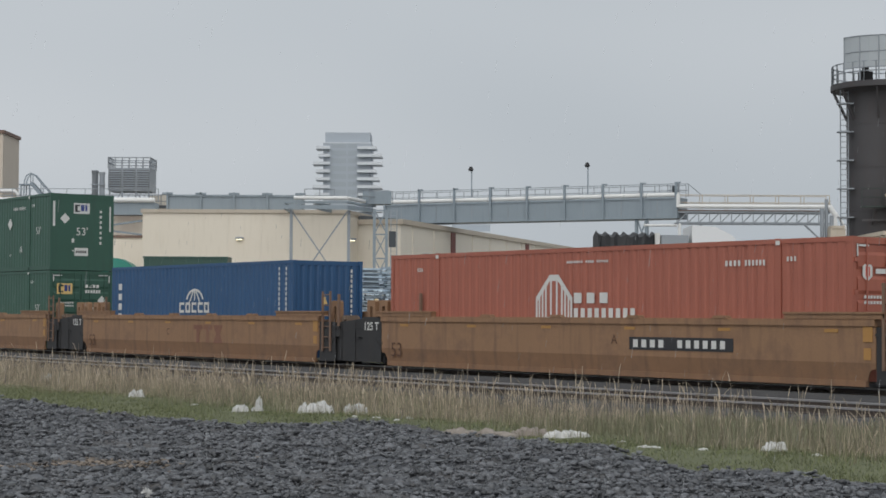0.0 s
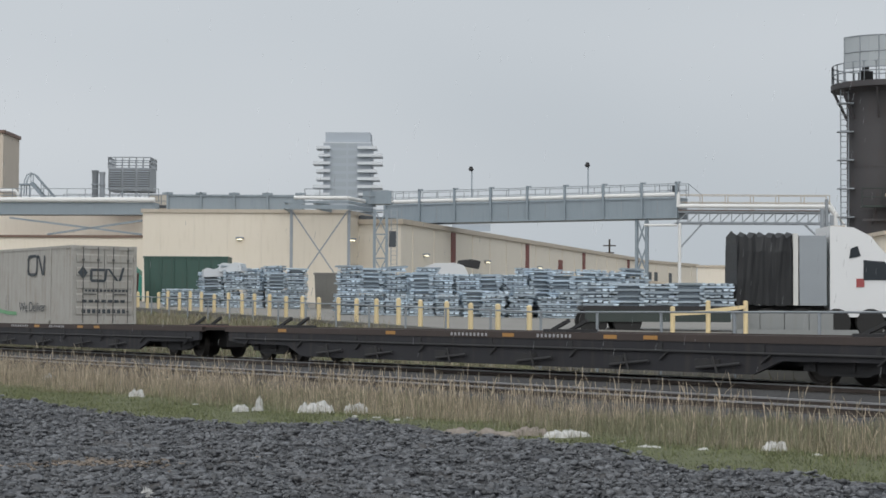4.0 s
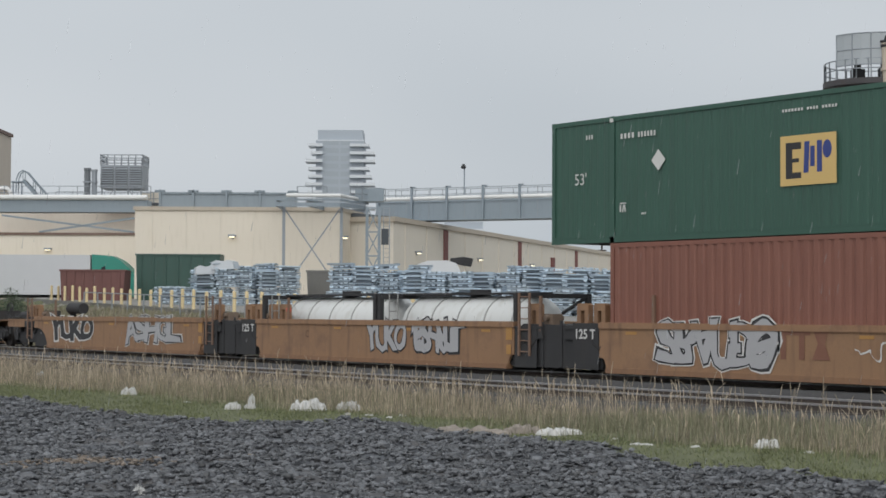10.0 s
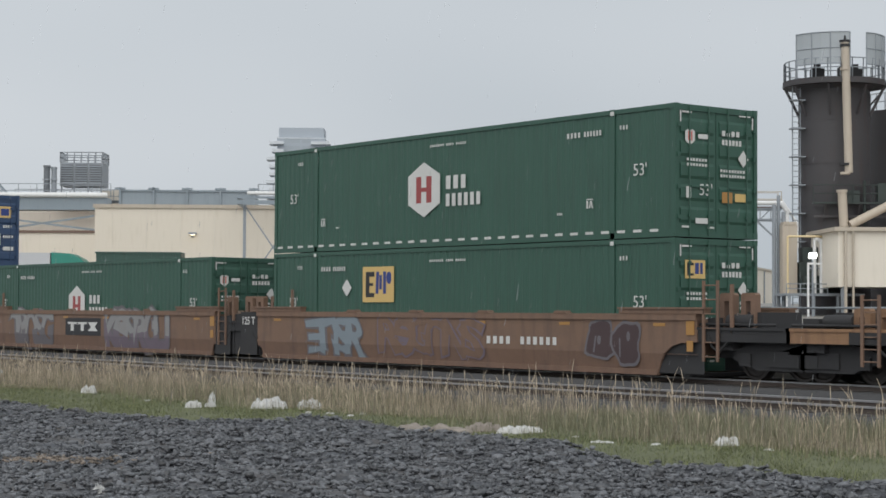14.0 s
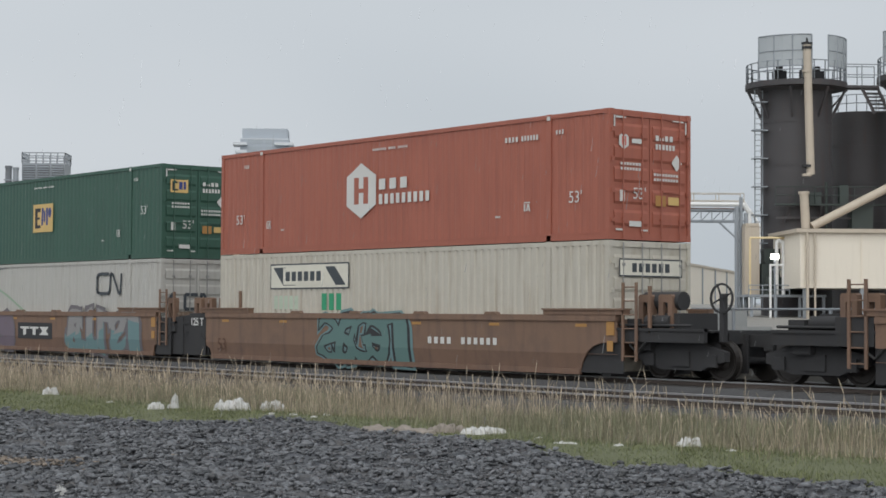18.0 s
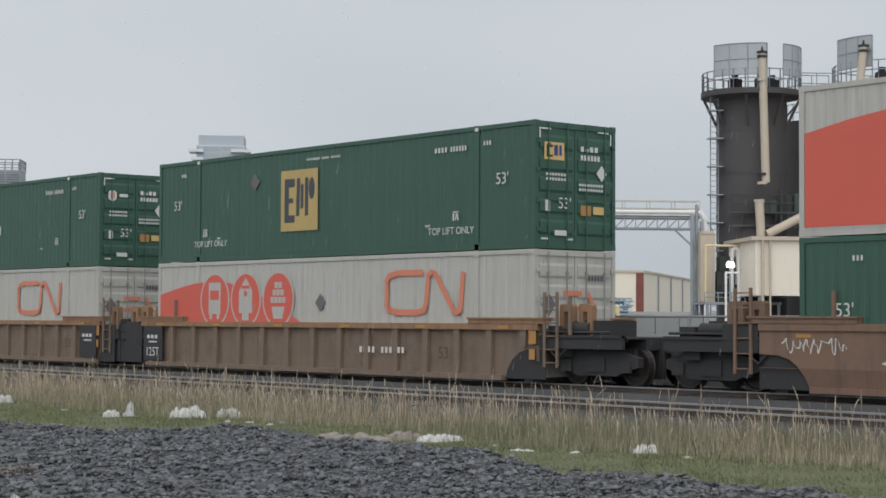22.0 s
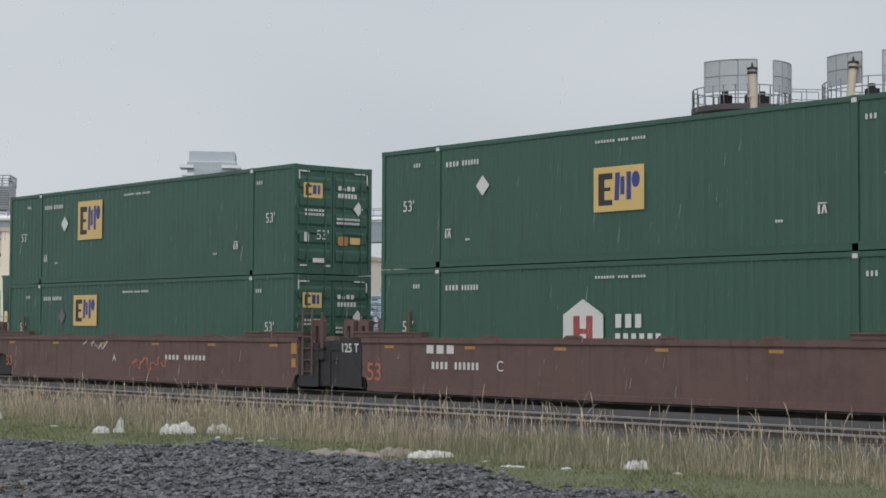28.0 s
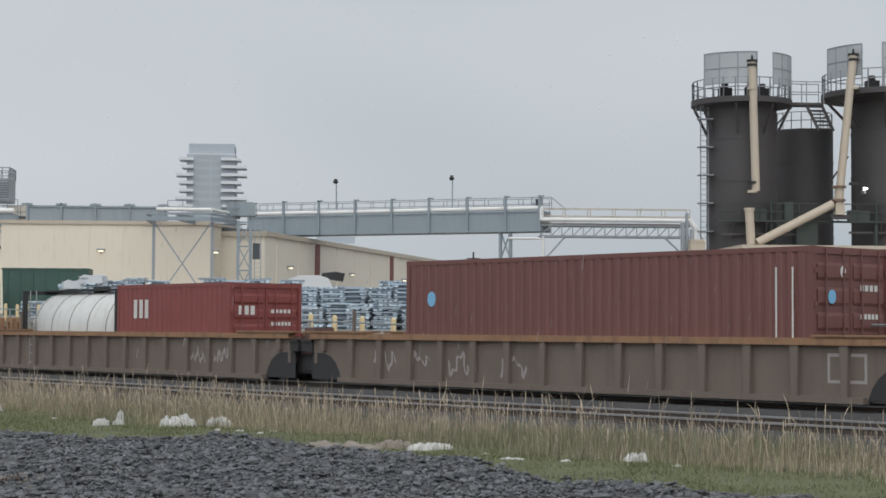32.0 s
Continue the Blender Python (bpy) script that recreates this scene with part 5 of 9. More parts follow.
sprayed(w, "aBSRu", -164.6, -162.0, 0.2, 1.12, [(PALE, 0.08), (surface("pinkish pale spray paint", (0.36, 0.27, 0.21), 0.65, var=0.3), 0.062)], 88, True, lap=1.3), scribble(w, -169.6, -164.5, 0.2, 0.48, PALE, 8, 20, 0.03), letter(w, "E", -168.6, 0.75, 0.3, DIMINK)
w = well(-187.95, -175.6, TAN, GRIM, top=1.21, lift=0, bogies=(-189.5,))
sprayed(w, "SRAUGe", -185.9, -182.6, 0.35, 1.2, [(PALE, 0.085), (INK, 0.065), (SILVER, 0.035)], 9, True), scribble(w, -180.4, -175.9, 0.4, 1.0, PALE, 10, 24, 0.03)
panel_shapes(w, [FADED], blocks(-182.5, -181.0, 0.5, 1.16, 0), "logo", "faded red block shapes")
w = well(-203.5, -191.1, TAN, "tan well wagon with sprayed graffiti, carrying white tanks", top=1.21, lift=0, bogies=(-205.0,))
sprayed(w, "YUKO", -197.5, -195.7, 0.42, 1.16, [(INK, 0.075), (SILVER, 0.04)], 12), sprayed(w, "aSHRUJ", -195.3, -193.2, 0.45, 1.18, [(INK, 0.075), (SILVER, 0.04)], 13, True), letter(w, "C", -200.6, 0.7, 0.28, DIMINK)
w = well(-219.9, -206.8, TAN, "empty tan well wagon with bold graffiti", top=1.21, lift=0, bogies=(-221.3,), rear_end=True, tank=-217.2, tag=False)
sprayed(w, "YUKO", -218.3, -214.9, 0.44, 1.2, [(PALE, 0.085), (INK, 0.045)], 14), sprayed(w, "ASHGL", -212.2, -208.4, 0.46, 1.2, [(PALE, 0.085), (INK, 0.065), (SILVER, 0.03)], 15)
w = well(-241.3, -226.3, TAN, "low empty tan well wagon with dark number plate", top=1.06, lift=0, bogies=(-243.0, -224.7), rear_end=True, front_end=True, brake=-222.9, tag=False, reflect=False)
number_plate(w, -238.08, -235.48, 0.67, 0.93)
sprayed(w, "B", -231.5, -230.8, 0.24, 0.7, [(MIST, 0.08), (SLATE, 0.05)], 16, True), panel_shapes(w, [surface("faded cream spray paint", (0.40, 0.33, 0.25), 0.65, var=0.2)], [(rect(-230.8, 0.74, -229.9, 0.86), 0, 0), (rect(-230.6, 0.5, -230.4, 0.75), 0, 1), (rect(-230.2, 0.5, -230.0, 0.75), 0, 1), (slant(-229.7, 0.55, -229.5, 0.86, 0.2), 0, 0)], "graffiti", "white sprayed strokes")
w = well(-263.9, -246.3, TANOLD, GRIM, bogies=(-265.3, -244.3), front_end=True)
sprayed(w, "EUSR", -261.1, -258.6, 0.3, 1.2, [(SLATE, 0.07), (surface("pale blue spray paint", (0.20, 0.24, 0.27), 0.6), 0.03)], 17, True), sprayed(w, "ReGUNS", -257.7, -253.6, 0.35, 1.2, [(PURPLE, 0.05), (TANOLD, 0.02)], 18, True), number_plate(w, -253.45, -250.56, 0.58, 0.88, dark=False)
bubbles(w, -249.7, -248.0, 0.28, 1.25, 2, DEEP, SLATE, 19)
w = well(-283.6, -266.3, TANOLD, GRIM, bogies=(-285.0,))
sprayed(w, "JRUSG", -280.9, -277.6, 0.14, 1.3, [(SLATE, 0.06), (MIST, 0.02)], 20, True, SLATE), sprayed(w, "KeSRGU", -273.4, -269.3, 0.14, 1.3, [(SLATE, 0.07), (MIST, 0.03)], 21, True, PURPLE)
panel_shapes(w, [INK, PALE], [(rect(-276.48, 0.53, -273.82, 1.12), 0, 0)] + [(p, m, 1) for p, m, _ in blocks(-276.3, -274.0, 0.68, 0.98, 1)], "logo", "black plate with pale block shapes")
w = well(-303.3, -286.1, TANOLD, GRIM, bogies=(-305.0,), rear_end=True, tag=False)
number_plate(w, -299.79, -296.67, 0.6, 0.9), sprayed(w, "JRUMeSGa", -294.4, -289.5, 0.15, 1.28, [(MIST, 0.05), (INK, 0.03)], 22, True, DEEP), letter(w, "B", -296.0, 0.65, 0.3, DIMINK)
w = well(-327.3, -310.2, TANOLD, GRIM, bogies=(-328.7, -308.6), front_end=True, brake=-307.4, tank=-309.2)
sprayed(w, "SaGeJ", -321.4, -317.8, 0.14, 1.3, [(AQUA, 0.07), (INK, 0.045), (TEAL, 0.02)], 23, True), number_plate(w, -316.93, -313.98, 0.6, 0.87, dark=False), letter(w, "53", -326.4, 0.3, 0.5, DIMINK)
w = well(-347.0, -330.2, TANOLD, GRIM, bogies=(-348.3,))
panel_shapes(w, [INK, PALE], [(rect(-339.81, 0.45, -337.19, 1.0), 0, 0)] + [(p, m, 1) for p, m, _ in blocks(-339.6, -337.4, 0.58, 0.86, 1)], "logo", "black plate with pale block shapes")
sprayed(w, "aUnUSJ", -336.0, -331.5, 0.14, 1.33, [(SLATE, 0.075), (MIST, 0.035)], 24, True, AQUA), sprayed(w, "aRKe", -343.2, -340.3, 0.12, 1.22, [(SLATE, 0.08), (PURPLE, 0.05)], 25, True)
w = well(-367.5, -349.8, TANOLD, GRIM, bogies=(-369.0,), rear_end=True, tag=False)
number_plate(w, -363.61, -360.55, 0.62, 0.9), sprayed(w, "SeKRUGJ", -359.3, -354.4, 0.12, 1.3, [(SLATE, 0.06), (MIST, 0.03)], 26, True, PURPLE), scribble(w, -366.95, -365.4, 0.8, 1.12, PALE, 27, 26, 0.022), scribble(w, -364.6, -363.8, 0.6, 1.2, PALE, 28, 8)

RIB = "dusty tan rib-sided well wagon carrying stacked containers"
w = well(-390.9, -373.8, DUSTY, RIB, ribbed=True, bogies=(-392.2, -372.3), front_end=True, sill=TAN, end_tag=True, tag=False, top=1.34)
number_plate(w, -380.4, -378.4, 0.55, 0.8, dark=False)
writing("53", 0.4, DIMINK, w, pose(13.73, 0.104, 0.5))
w = well(-410.5, -393.4, DUSTY, RIB, ribbed=True, bogies=(-411.9,), sill=TAN, end_tag=True, tag=False, top=1.34)
writing("53", 0.4, DIMINK, w, pose(14.87, 0.104, 0.5))
w = well(-430.2, -413.1, DUSTY, RIB + " with pink graffiti", ribbed=True, bogies=(-431.9,), rear_end=True, sill=TAN, end_tag=True, tag=False, top=1.34)
writing("53", 0.4, DIMINK, w, pose(14.87, 0.104, 0.5))
MOSS = surface("green spray outline", (0.15, 0.19, 0.13), 0.65, var=0.3)


def block_letters(w, x0, x1, z0, z1, L):
    """Four blocky letters sprayed over the plate and the faces of its ribs: a green shade under pink strokes."""
    k, h = (x1 - x0) / 4, z1 - z0
    strokes = (((0.05, 0, 0.3, 1), (0.3, 0.78, 0.95, 1), (0.3, 0.42, 0.85, 0.6), (0.3, 0, 0.95, 0.2)), ((0.06, 0, 0.3, 1), (0.3, 0.8, 0.9, 1), (0.7, 0.42, 0.93, 0.8), (0.3, 0.42, 0.7, 0.58), (0.3, 0, 0.95, 0.2)), ((0.08, 0, 0.34, 0.95), (0.34, 0, 0.8, 0.2), (0.62, 0.7, 0.86, 1.08)), ((0.06, 0.5, 0.3, 1), (0.3, 0.78, 0.97, 0.98), (0.3, 0.5, 0.97, 0.66), (0.72, 0.0, 0.97, 0.5), (0.0, -0.04, 0.72, 0.16)))
    flat, proud = [], []
    n = int((L - 1.0) / 1.12)
    ribs = [w["s0"] + 0.5 + i * (L - 1.0) / n for i in range(n + 1)]
    for i, group in enumerate(strokes):
        for a, b, c, d in group:
            p = (x0 + (i + a) * k, z0 + b * h, x0 + (i + c) * k, z0 + d * h)
            q = (p[0] - 0.05, p[1] - 0.05, p[2] + 0.05, p[3] + 0.04)
            for (xa, za, xb, zb), m in ((q, 0), (p, 1)):
                e = 0.05
                flat.append(([(xa + e, za), (xb - e, za), (xb, za + e), (xb, zb - e), (xb - e, zb), (xa + e, zb), (xa, zb - e), (xa, za + e)], m, m))
                for r in ribs:
                    u, v = max(xa, r - 0.075), min(xb, r + 0.075)
                    if v - u > 0.03:
                        proud.append((rect(u, za, v, zb), m, m))
    panel_shapes(w, [MOSS, PINK], flat, "graffiti", "pink block graffiti with green shade", -0.094)
    panel_shapes(w, [MOSS, PINK], proud, "graffiti", "pink block graffiti across the ribs", 0.012)


block_letters(w, -424.45, -420.6, 0.2, 1.08, 17.1)

ROOT = "oxide-brown steel well wagon with faded markings"
w = well(-453.6, -436.4, BROWN, ROOT, bogies=(-455.0, -434.7), front_end=True, brake=-433.6, tank=-435.4)
panel_shapes(w, [surface("faded ochre logo paint", (0.22, 0.13, 0.06), 0.65, var=0.3)], [(slant(-443.68 + i * 0.76, 0.62, -443.6 + i * 0.76, 0.9, 0.6), 0, 0) for i in range(4)], "logo", "faded yellow block shapes"), scribble(w, -448.0, -446.3, 0.2, 1.0, PALE, 31, 16), scribble(w, -445.8, -444.2, 0.2, 0.8, PALE, 32, 14), letter(w, "B", -444.3, 0.66, 0.3, PALE), letter(w, "53", -452.7, 0.5, 0.42, DULLRED)
w = well(-473.4, -456.3, BROWN, ROOT, bogies=(-474.8,))
number_plate(w, -470.78, -468.9, 0.58, 0.86, dark=False), letter(w, "53", -472.9, 0.32, 0.62, DULLRED), letter(w, "C", -468.3, 0.62, 0.34, PALE)
panel_shapes(w, [PALE], bars(-470.9, 1.0, -469.8, 1.2, 3), "marking")
w = well(-493.2, -476.1, BROWN, ROOT, bogies=(-495.0,), rear_end=True, tag=False)
number_plate(w, -482.72, -480.35, 0.66, 0.88, dark=False), letter(w, "A", -485.5, 0.62, 0.3, PALE), scribble(w, -484.5, -482.5, 0.3, 0.8, DULLRED, 33, 14), scribble(w, -487.4, -485.9, 0.95, 1.3, PALE, 34, 14, 0.03), letter(w, "53", -492.3, 0.4, 0.45, DULLRED)

OLD = "sooty brown rib-sided well wagon with orange top sill"
# Brown raised paler than the paint itself, to carry haze.
GRIMED = surface("sooty brown paint paled by haze", (0.145, 0.118, 0.10), 0.75, var=0.35, streak=0.5, stain=(0.09, 0.07, 0.055), bump=0.1)
w = well(-514.4, -498.6, GRIMED, OLD, ribbed=True, top=1.27, lift=0.06, bogies=(-516.0, -497.0), front_end=True, rear_end=True, sill=TAN, tag=False, reflect=False)
w = well(-537.8, -519.4, GRIMED, OLD, ribbed=True, top=1.27, lift=0.06, bogies=(-538.27, -518.0), front_end=True, sill=TAN, tag=False, reflect=False, tight="r")
SMEAR = surface("chalky smeared spray paint", (0.30, 0.28, 0.27), 0.7, var=0.4)
for i, x in enumerate((-534.85, -533.55, -532.05, -530.2)):
    scribble(w, x - 0.42, x + 0.42, 0.32, 0.95, SMEAR, 40 + i, 9, 0.06).location.y = 0.094
panel_shapes(w, [SMEAR, GRIMED], [(rect(-521.5, 0.42, -520.6, 0.98), 0, 0), (rect(-521.44, 0.48, -520.66, 0.92), 1, 1)], "marking", "pale stencilled square", -0.094)
w = well(-555.6, -538.75, GRIMED, OLD, ribbed=True, top=1.27, lift=0.06, bogies=(-557.2,), sill=TAN, tag=False, reflect=False, tight="f")
for i, x in enumerate((-543.3, -542.05)):
    scribble(w, x - 0.4, x + 0.4, 0.4, 0.9, SMEAR, 50 + i, 9, 0.06).location.y = 0.094
w = well(-575.2, -558.7, GRIMED, OLD, ribbed=True, top=1.27, lift=0.06, bogies=(-576.8,), sill=TAN, tag=False, reflect=False)


def flat_wagon(s0, s1, label):
    w = thing("flat_wagon", pose(0, 0, 0), label, "railway wagon", "wagons of the train")
    L, W = s1 - s0, 2.84
    deck = surface("worn dark deck", (0.05, 0.042, 0.038), 0.8, var=0.4, bump=0.2)
    part("deck", lambda: Geo().box(0, 0, 0.9, L, W, 0.99), deck, w, key=("fdeck", L))
    for y in (0.0, W - 0.1):
        part("side_beam", lambda: Geo().prism([(0.2, 0.9), (0.2, 0.6), (0.9, 0.52), (3.7, 0.5), (4.5, 0.2), (L - 4.5, 0.2), (L - 3.7, 0.5), (L - 0.9, 0.52), (L - 0.2, 0.6), (L - 0.2, 0.9)], 0, 0.1, "y"), surface("blue-black steel", (0.022, 0.022, 0.026), 0.75, var=0.5, streak=0.4, stain=(0.07, 0.055, 0.045), bump=0.1), w, key=("fbeam", L), at=(0, y, 0))
        part("edge_rail", lambda: Geo().box(0, -0.02, 0.86, L, 0.12, 1.02), surface("rusty deck edge", (0.055, 0.042, 0.038), 0.75, var=0.4, streak=0.4), w, key=("fedge", L), at=(0, y, 0))
    part("centre_sill", lambda: Geo().box(0.4, W / 2 - 0.3, 0.35, L - 0.4, W / 2 + 0.3, 0.9), SOOT, w, key=("fsill", L))
    for i in range(9):
        part("hose_bracket", lambda: Geo().box(0, -0.03, 0.62, 0.12, 0.0, 0.82).tube((0.06, -0.04, 0.45), (0.3, -0.04, 0.62), 0.025, 6), SOOT, w, key=("fbr", i % 3), at=(1.2 + i * (L - 2.4) / 8, 0, 0))
    for i, x in enumerate((5.4, 7.9, 11.2, 14.6, 18.0, 20.8)):
        part("brake_gear", lambda: Geo().box(0, -0.05, 0.24 + 0.05 * (i % 3), 0.5 + 0.25 * (i % 2), 0.0, 0.5).tube((0.1, -0.08, 0.3), (1.4, -0.08, 0.42), 0.035, 8).tube((0.6, -0.1, 0.55), (0.75, -0.1, 0.2), 0.03, 6), SOOT, w, key=("fgear", i % 6), at=(x, 0, 0))
    part("brake_pipe", lambda: Geo().tube((0.6, -0.03, 0.66), (L - 0.6, -0.03, 0.64), 0.03, 8), SOOT, w, key=("fpipe", L))
    for x in (1.4, L / 2 + 1, L - 2.6):
        part("trailer_hitch", lambda: Geo().box(0, 0.9, 1.0, 0.9, 1.9, 1.08).beam((0.1, 1.1, 1.05), (0.75, 1.1, 1.3), 0.08, 0.08).beam((0.1, 1.7, 1.05), (0.75, 1.7, 1.3), 0.08, 0.08), SOOT, w, key="hitch", at=(x, 0, 0))
    for x in (0.0, L - 1.1):
        part("bridge_plate", lambda: Geo().box(0, 0.1, 1.0, 1.1, 0.95, 1.05), BROWN, w, key="bridge", at=(x, 0, 0))
    for x in (2.3, L - 2.3):
        bogie(w, x)
    for x in (-0.75, L):
        part("coupler", lambda: Geo().box(0, W / 2 - 0.12, 0.72, 0.75, W / 2 + 0.12, 0.98), SOOT, w, key="fcoupler", at=(x, 0, 0))
    w["s0"], w["fold"] = s0, False
    ride(w, s0, FACE - 0.13, 0)
    panel_shapes(w, [SILVER], bars(s0 + L * 0.44, 0.895, s0 + L * 0.5, 0.975, 10, 0, 14, 0.5) + bars(s0 + L * 0.57, 0.895, s0 + L * 0.62, 0.975, 9, 0, 14, 0.5), "marking")
    for x in (0.12, 0.33, 0.52, 0.66, 0.71):
        part("reflector", lambda: Geo().box(0, -0.032, 0.89, 0.45, -0.022, 0.98), REFLECT, w, key="freflector", at=(L * x, 0, 0))
    return w


flat_wagon(-111.6, -84.6, "long dark flat wagon, empty, with worn deck")
flat_wagon(-140.6, -113.1, "long dark flat wagon carrying a white container")

# ---- ground and tracks ----
SLAG = surface("dark wet gravel", (0.040, 0.043, 0.050), 0.55, blotch=0.7, stain=(0.085, 0.072, 0.06), var=0.6, scale=8, bump=1.0, fine=30, island=0.5)
STONE = surface("dark grey stones", (0.090, 0.094, 0.102), 0.36, var=0.55, scale=6, bump=0.3, island=0.65)
BALLAST = surface("brown-grey ballast", (0.058, 0.058, 0.06), 0.85, var=0.45, scale=8, bump=1.0, fine=25)
TURF = surface("muddy green turf", (0.11, 0.12, 0.062), 0.9, var=0.45, scale=5, bump=0.8, fine=20)
YARD = surface("pale wet yard concrete", (0.22, 0.21, 0.19), 0.6, var=0.3, scale=1.5, bump=0.2)
STRAW = surface("dry tan grass", (0.385, 0.32, 0.24), 0.8, var=0.35, island=0.6)
BLADE = surface("green grass", (0.13, 0.145, 0.066), 0.8, var=0.35, island=0.5)


def gravel_edge(x):
    """Where the gravel ends and the turf begins."""
    return np.interp(x, (-90, -60, -40, -32.7, -27.6, -25.9, -23.9, -22.9, -21.5, -19.0, -17.4, -14.8, -13, 0), (15.0, 14.4, 14.0, 13.8, 13.15, 13.6, 13.75, 15.8, 15.7, 15.4, 15.3, 14.1, 14.4, 14.4)) + 0.1 * np.sin(x * 2.1) + 0.07 * np.sin(x * 5.3)


def dry_edge(x):
    """Where the short turf gives way to tall dry grass."""
    return np.interp(x, (-80, -39, -34, -30, -25, -23, -19.7, -17.3, -15.3, -14, -8), (16.6, 16.5, 16.7, 16.8, 16.8, 17.3, 17.1, 16.6, 16.8, 17.1, 17.2)) + 0.2 * np.sin(x * 1.9) + 0.12 * np.sin(x * 4.7 + 1)


def yard_line(x):
    return 34.3 + np.maximum(-42.6 - x, 0) * 0.212


def ground_z(x, y):
    e = gravel_edge(x)
    z = -0.34 + 0.03 * np.sin(x * 0.7) * np.sin(y * 0.9)
    lump = 0.03 * (np.sin(2.3 * x + 1.1 * y) * np.sin(1.7 * y - 0.8 * x + 1) + 0.8 * np.sin(5.1 * x - 2.7 * y) * np.sin(4.3 * y + 1.9 * x + 2) + 0.5 * np.sin(9.7 * x + 6.1 * y + 1) * np.sin(8.3 * y - 4.4 * x))
    z = np.where(y < e, z + lump + 0.03 * np.clip(2 - (e - y), 0, 1), z)
    z = np.where(y > 20.3, np.minimum(z, -0.38), z)
    for c in (22.2, 28.55):
        z = np.maximum(z, -0.115 - np.clip((np.abs(y - c) - 1.5) * 0.5, 0, 0.34))
    rise = 0.85 + np.clip((-42.6 - x) * 0.0205, -0.2, 1.5)
    bank = np.clip((y - 31.4) / np.maximum(yard_line(x) - 31.9, 0.5), 0, 1) * np.clip((-44 - x) / 8, 0, 1)
    z = z + bank * (rise * 0.8 + 0.3) * (y < yard_line(x) + 0.2)
    up = np.clip((y - yard_line(x) + 0.4) / 0.5, 0, 1)
    fade = np.clip((np.hypot(x, y) - 250) / 300, 0, 1)
    return z * (1 - up) + up * (rise * (1 - fade) + 0.9 * fade)


def ground():
    xs = np.concatenate([np.linspace(-3500, -260, 9), np.linspace(-240, -90, 30), np.linspace(-87, 6, 330), np.linspace(12, 120, 14), np.linspace(300, 3500, 7)])
    ys = np.concatenate([np.linspace(-3500, -60, 7), np.linspace(-45, 3, 10), np.linspace(4, 34, 200), np.linspace(34.5, 75, 60), np.linspace(80, 400, 20), np.linspace(700, 3500, 6)])
    gx, gy = np.meshgrid(xs, ys)
    gz = ground_z(gx, gy)
    near = (gy < gravel_edge(gx)) & (gy > 3) & (gx > -90)
    gz = gz + np.where(near, np.random.default_rng(3).normal(0, 0.018, gx.shape), 0)
    nx, ny = len(xs), len(ys)
    v = np.stack([gx, gy, gz], -1).reshape(-1, 3)
    idx = np.arange(nx * ny).reshape(ny, nx)
    f = np.stack([idx[:-1, :-1], idx[:-1, 1:], idx[1:, 1:], idx[1:, :-1]], -1).reshape(-1, 4)
    cx, cy = v[f].mean(1)[:, 0], v[f].mean(1)[:, 1]
    m = np.where(cy < gravel_edge(cx), 0, np.where(cy < 20.2, 1, np.where(cy < 31.2, 2, np.where(cy < yard_line(cx), 1, 3))))
    me = bpy.data.meshes.new("ground")
    me.from_pydata(v.tolist(), [], f.tolist())
    for mat in (SLAG, TURF, BALLAST, YARD):
        me.materials.append(mat)
    me.polygons.foreach_set("material_index", m.astype(np.int32))
    me.polygons.foreach_set("use_smooth", np.ones(len(f), bool))
    return tagged(new("ground", me), "open ground of dark gravel, rough turf, ballast and yard", "ground", kind="structure")


ground()


def scatter_mesh(name, v, f, mat, label, category):
    me = bpy.data.meshes.new(name)
    me.vertices.add(len(v))
    me.vertices.foreach_set("co", v.astype(np.float32).ravel())
    k = f.shape[1]
    me.loops.add(f.size)
    me.loops.foreach_set("vertex_index", f.astype(np.int32).ravel())
    me.polygons.add(len(f))
    me.polygons.foreach_set("loop_start", np.arange(0, f.size, k, dtype=np.int32))
    me.materials.append(mat)
    me.update(calc_edges=True)
    me.validate()
    return tagged(new(name, me), label, category, kind="stuff")


def wedge(rng, n, y0, y1):
    """Random places in the wedge of ground before the camera."""
    y = np.sqrt(rng.uniform(y0 ** 2, y1 ** 2, n))
    return y * rng.uniform(-2.62, -0.62, n), y


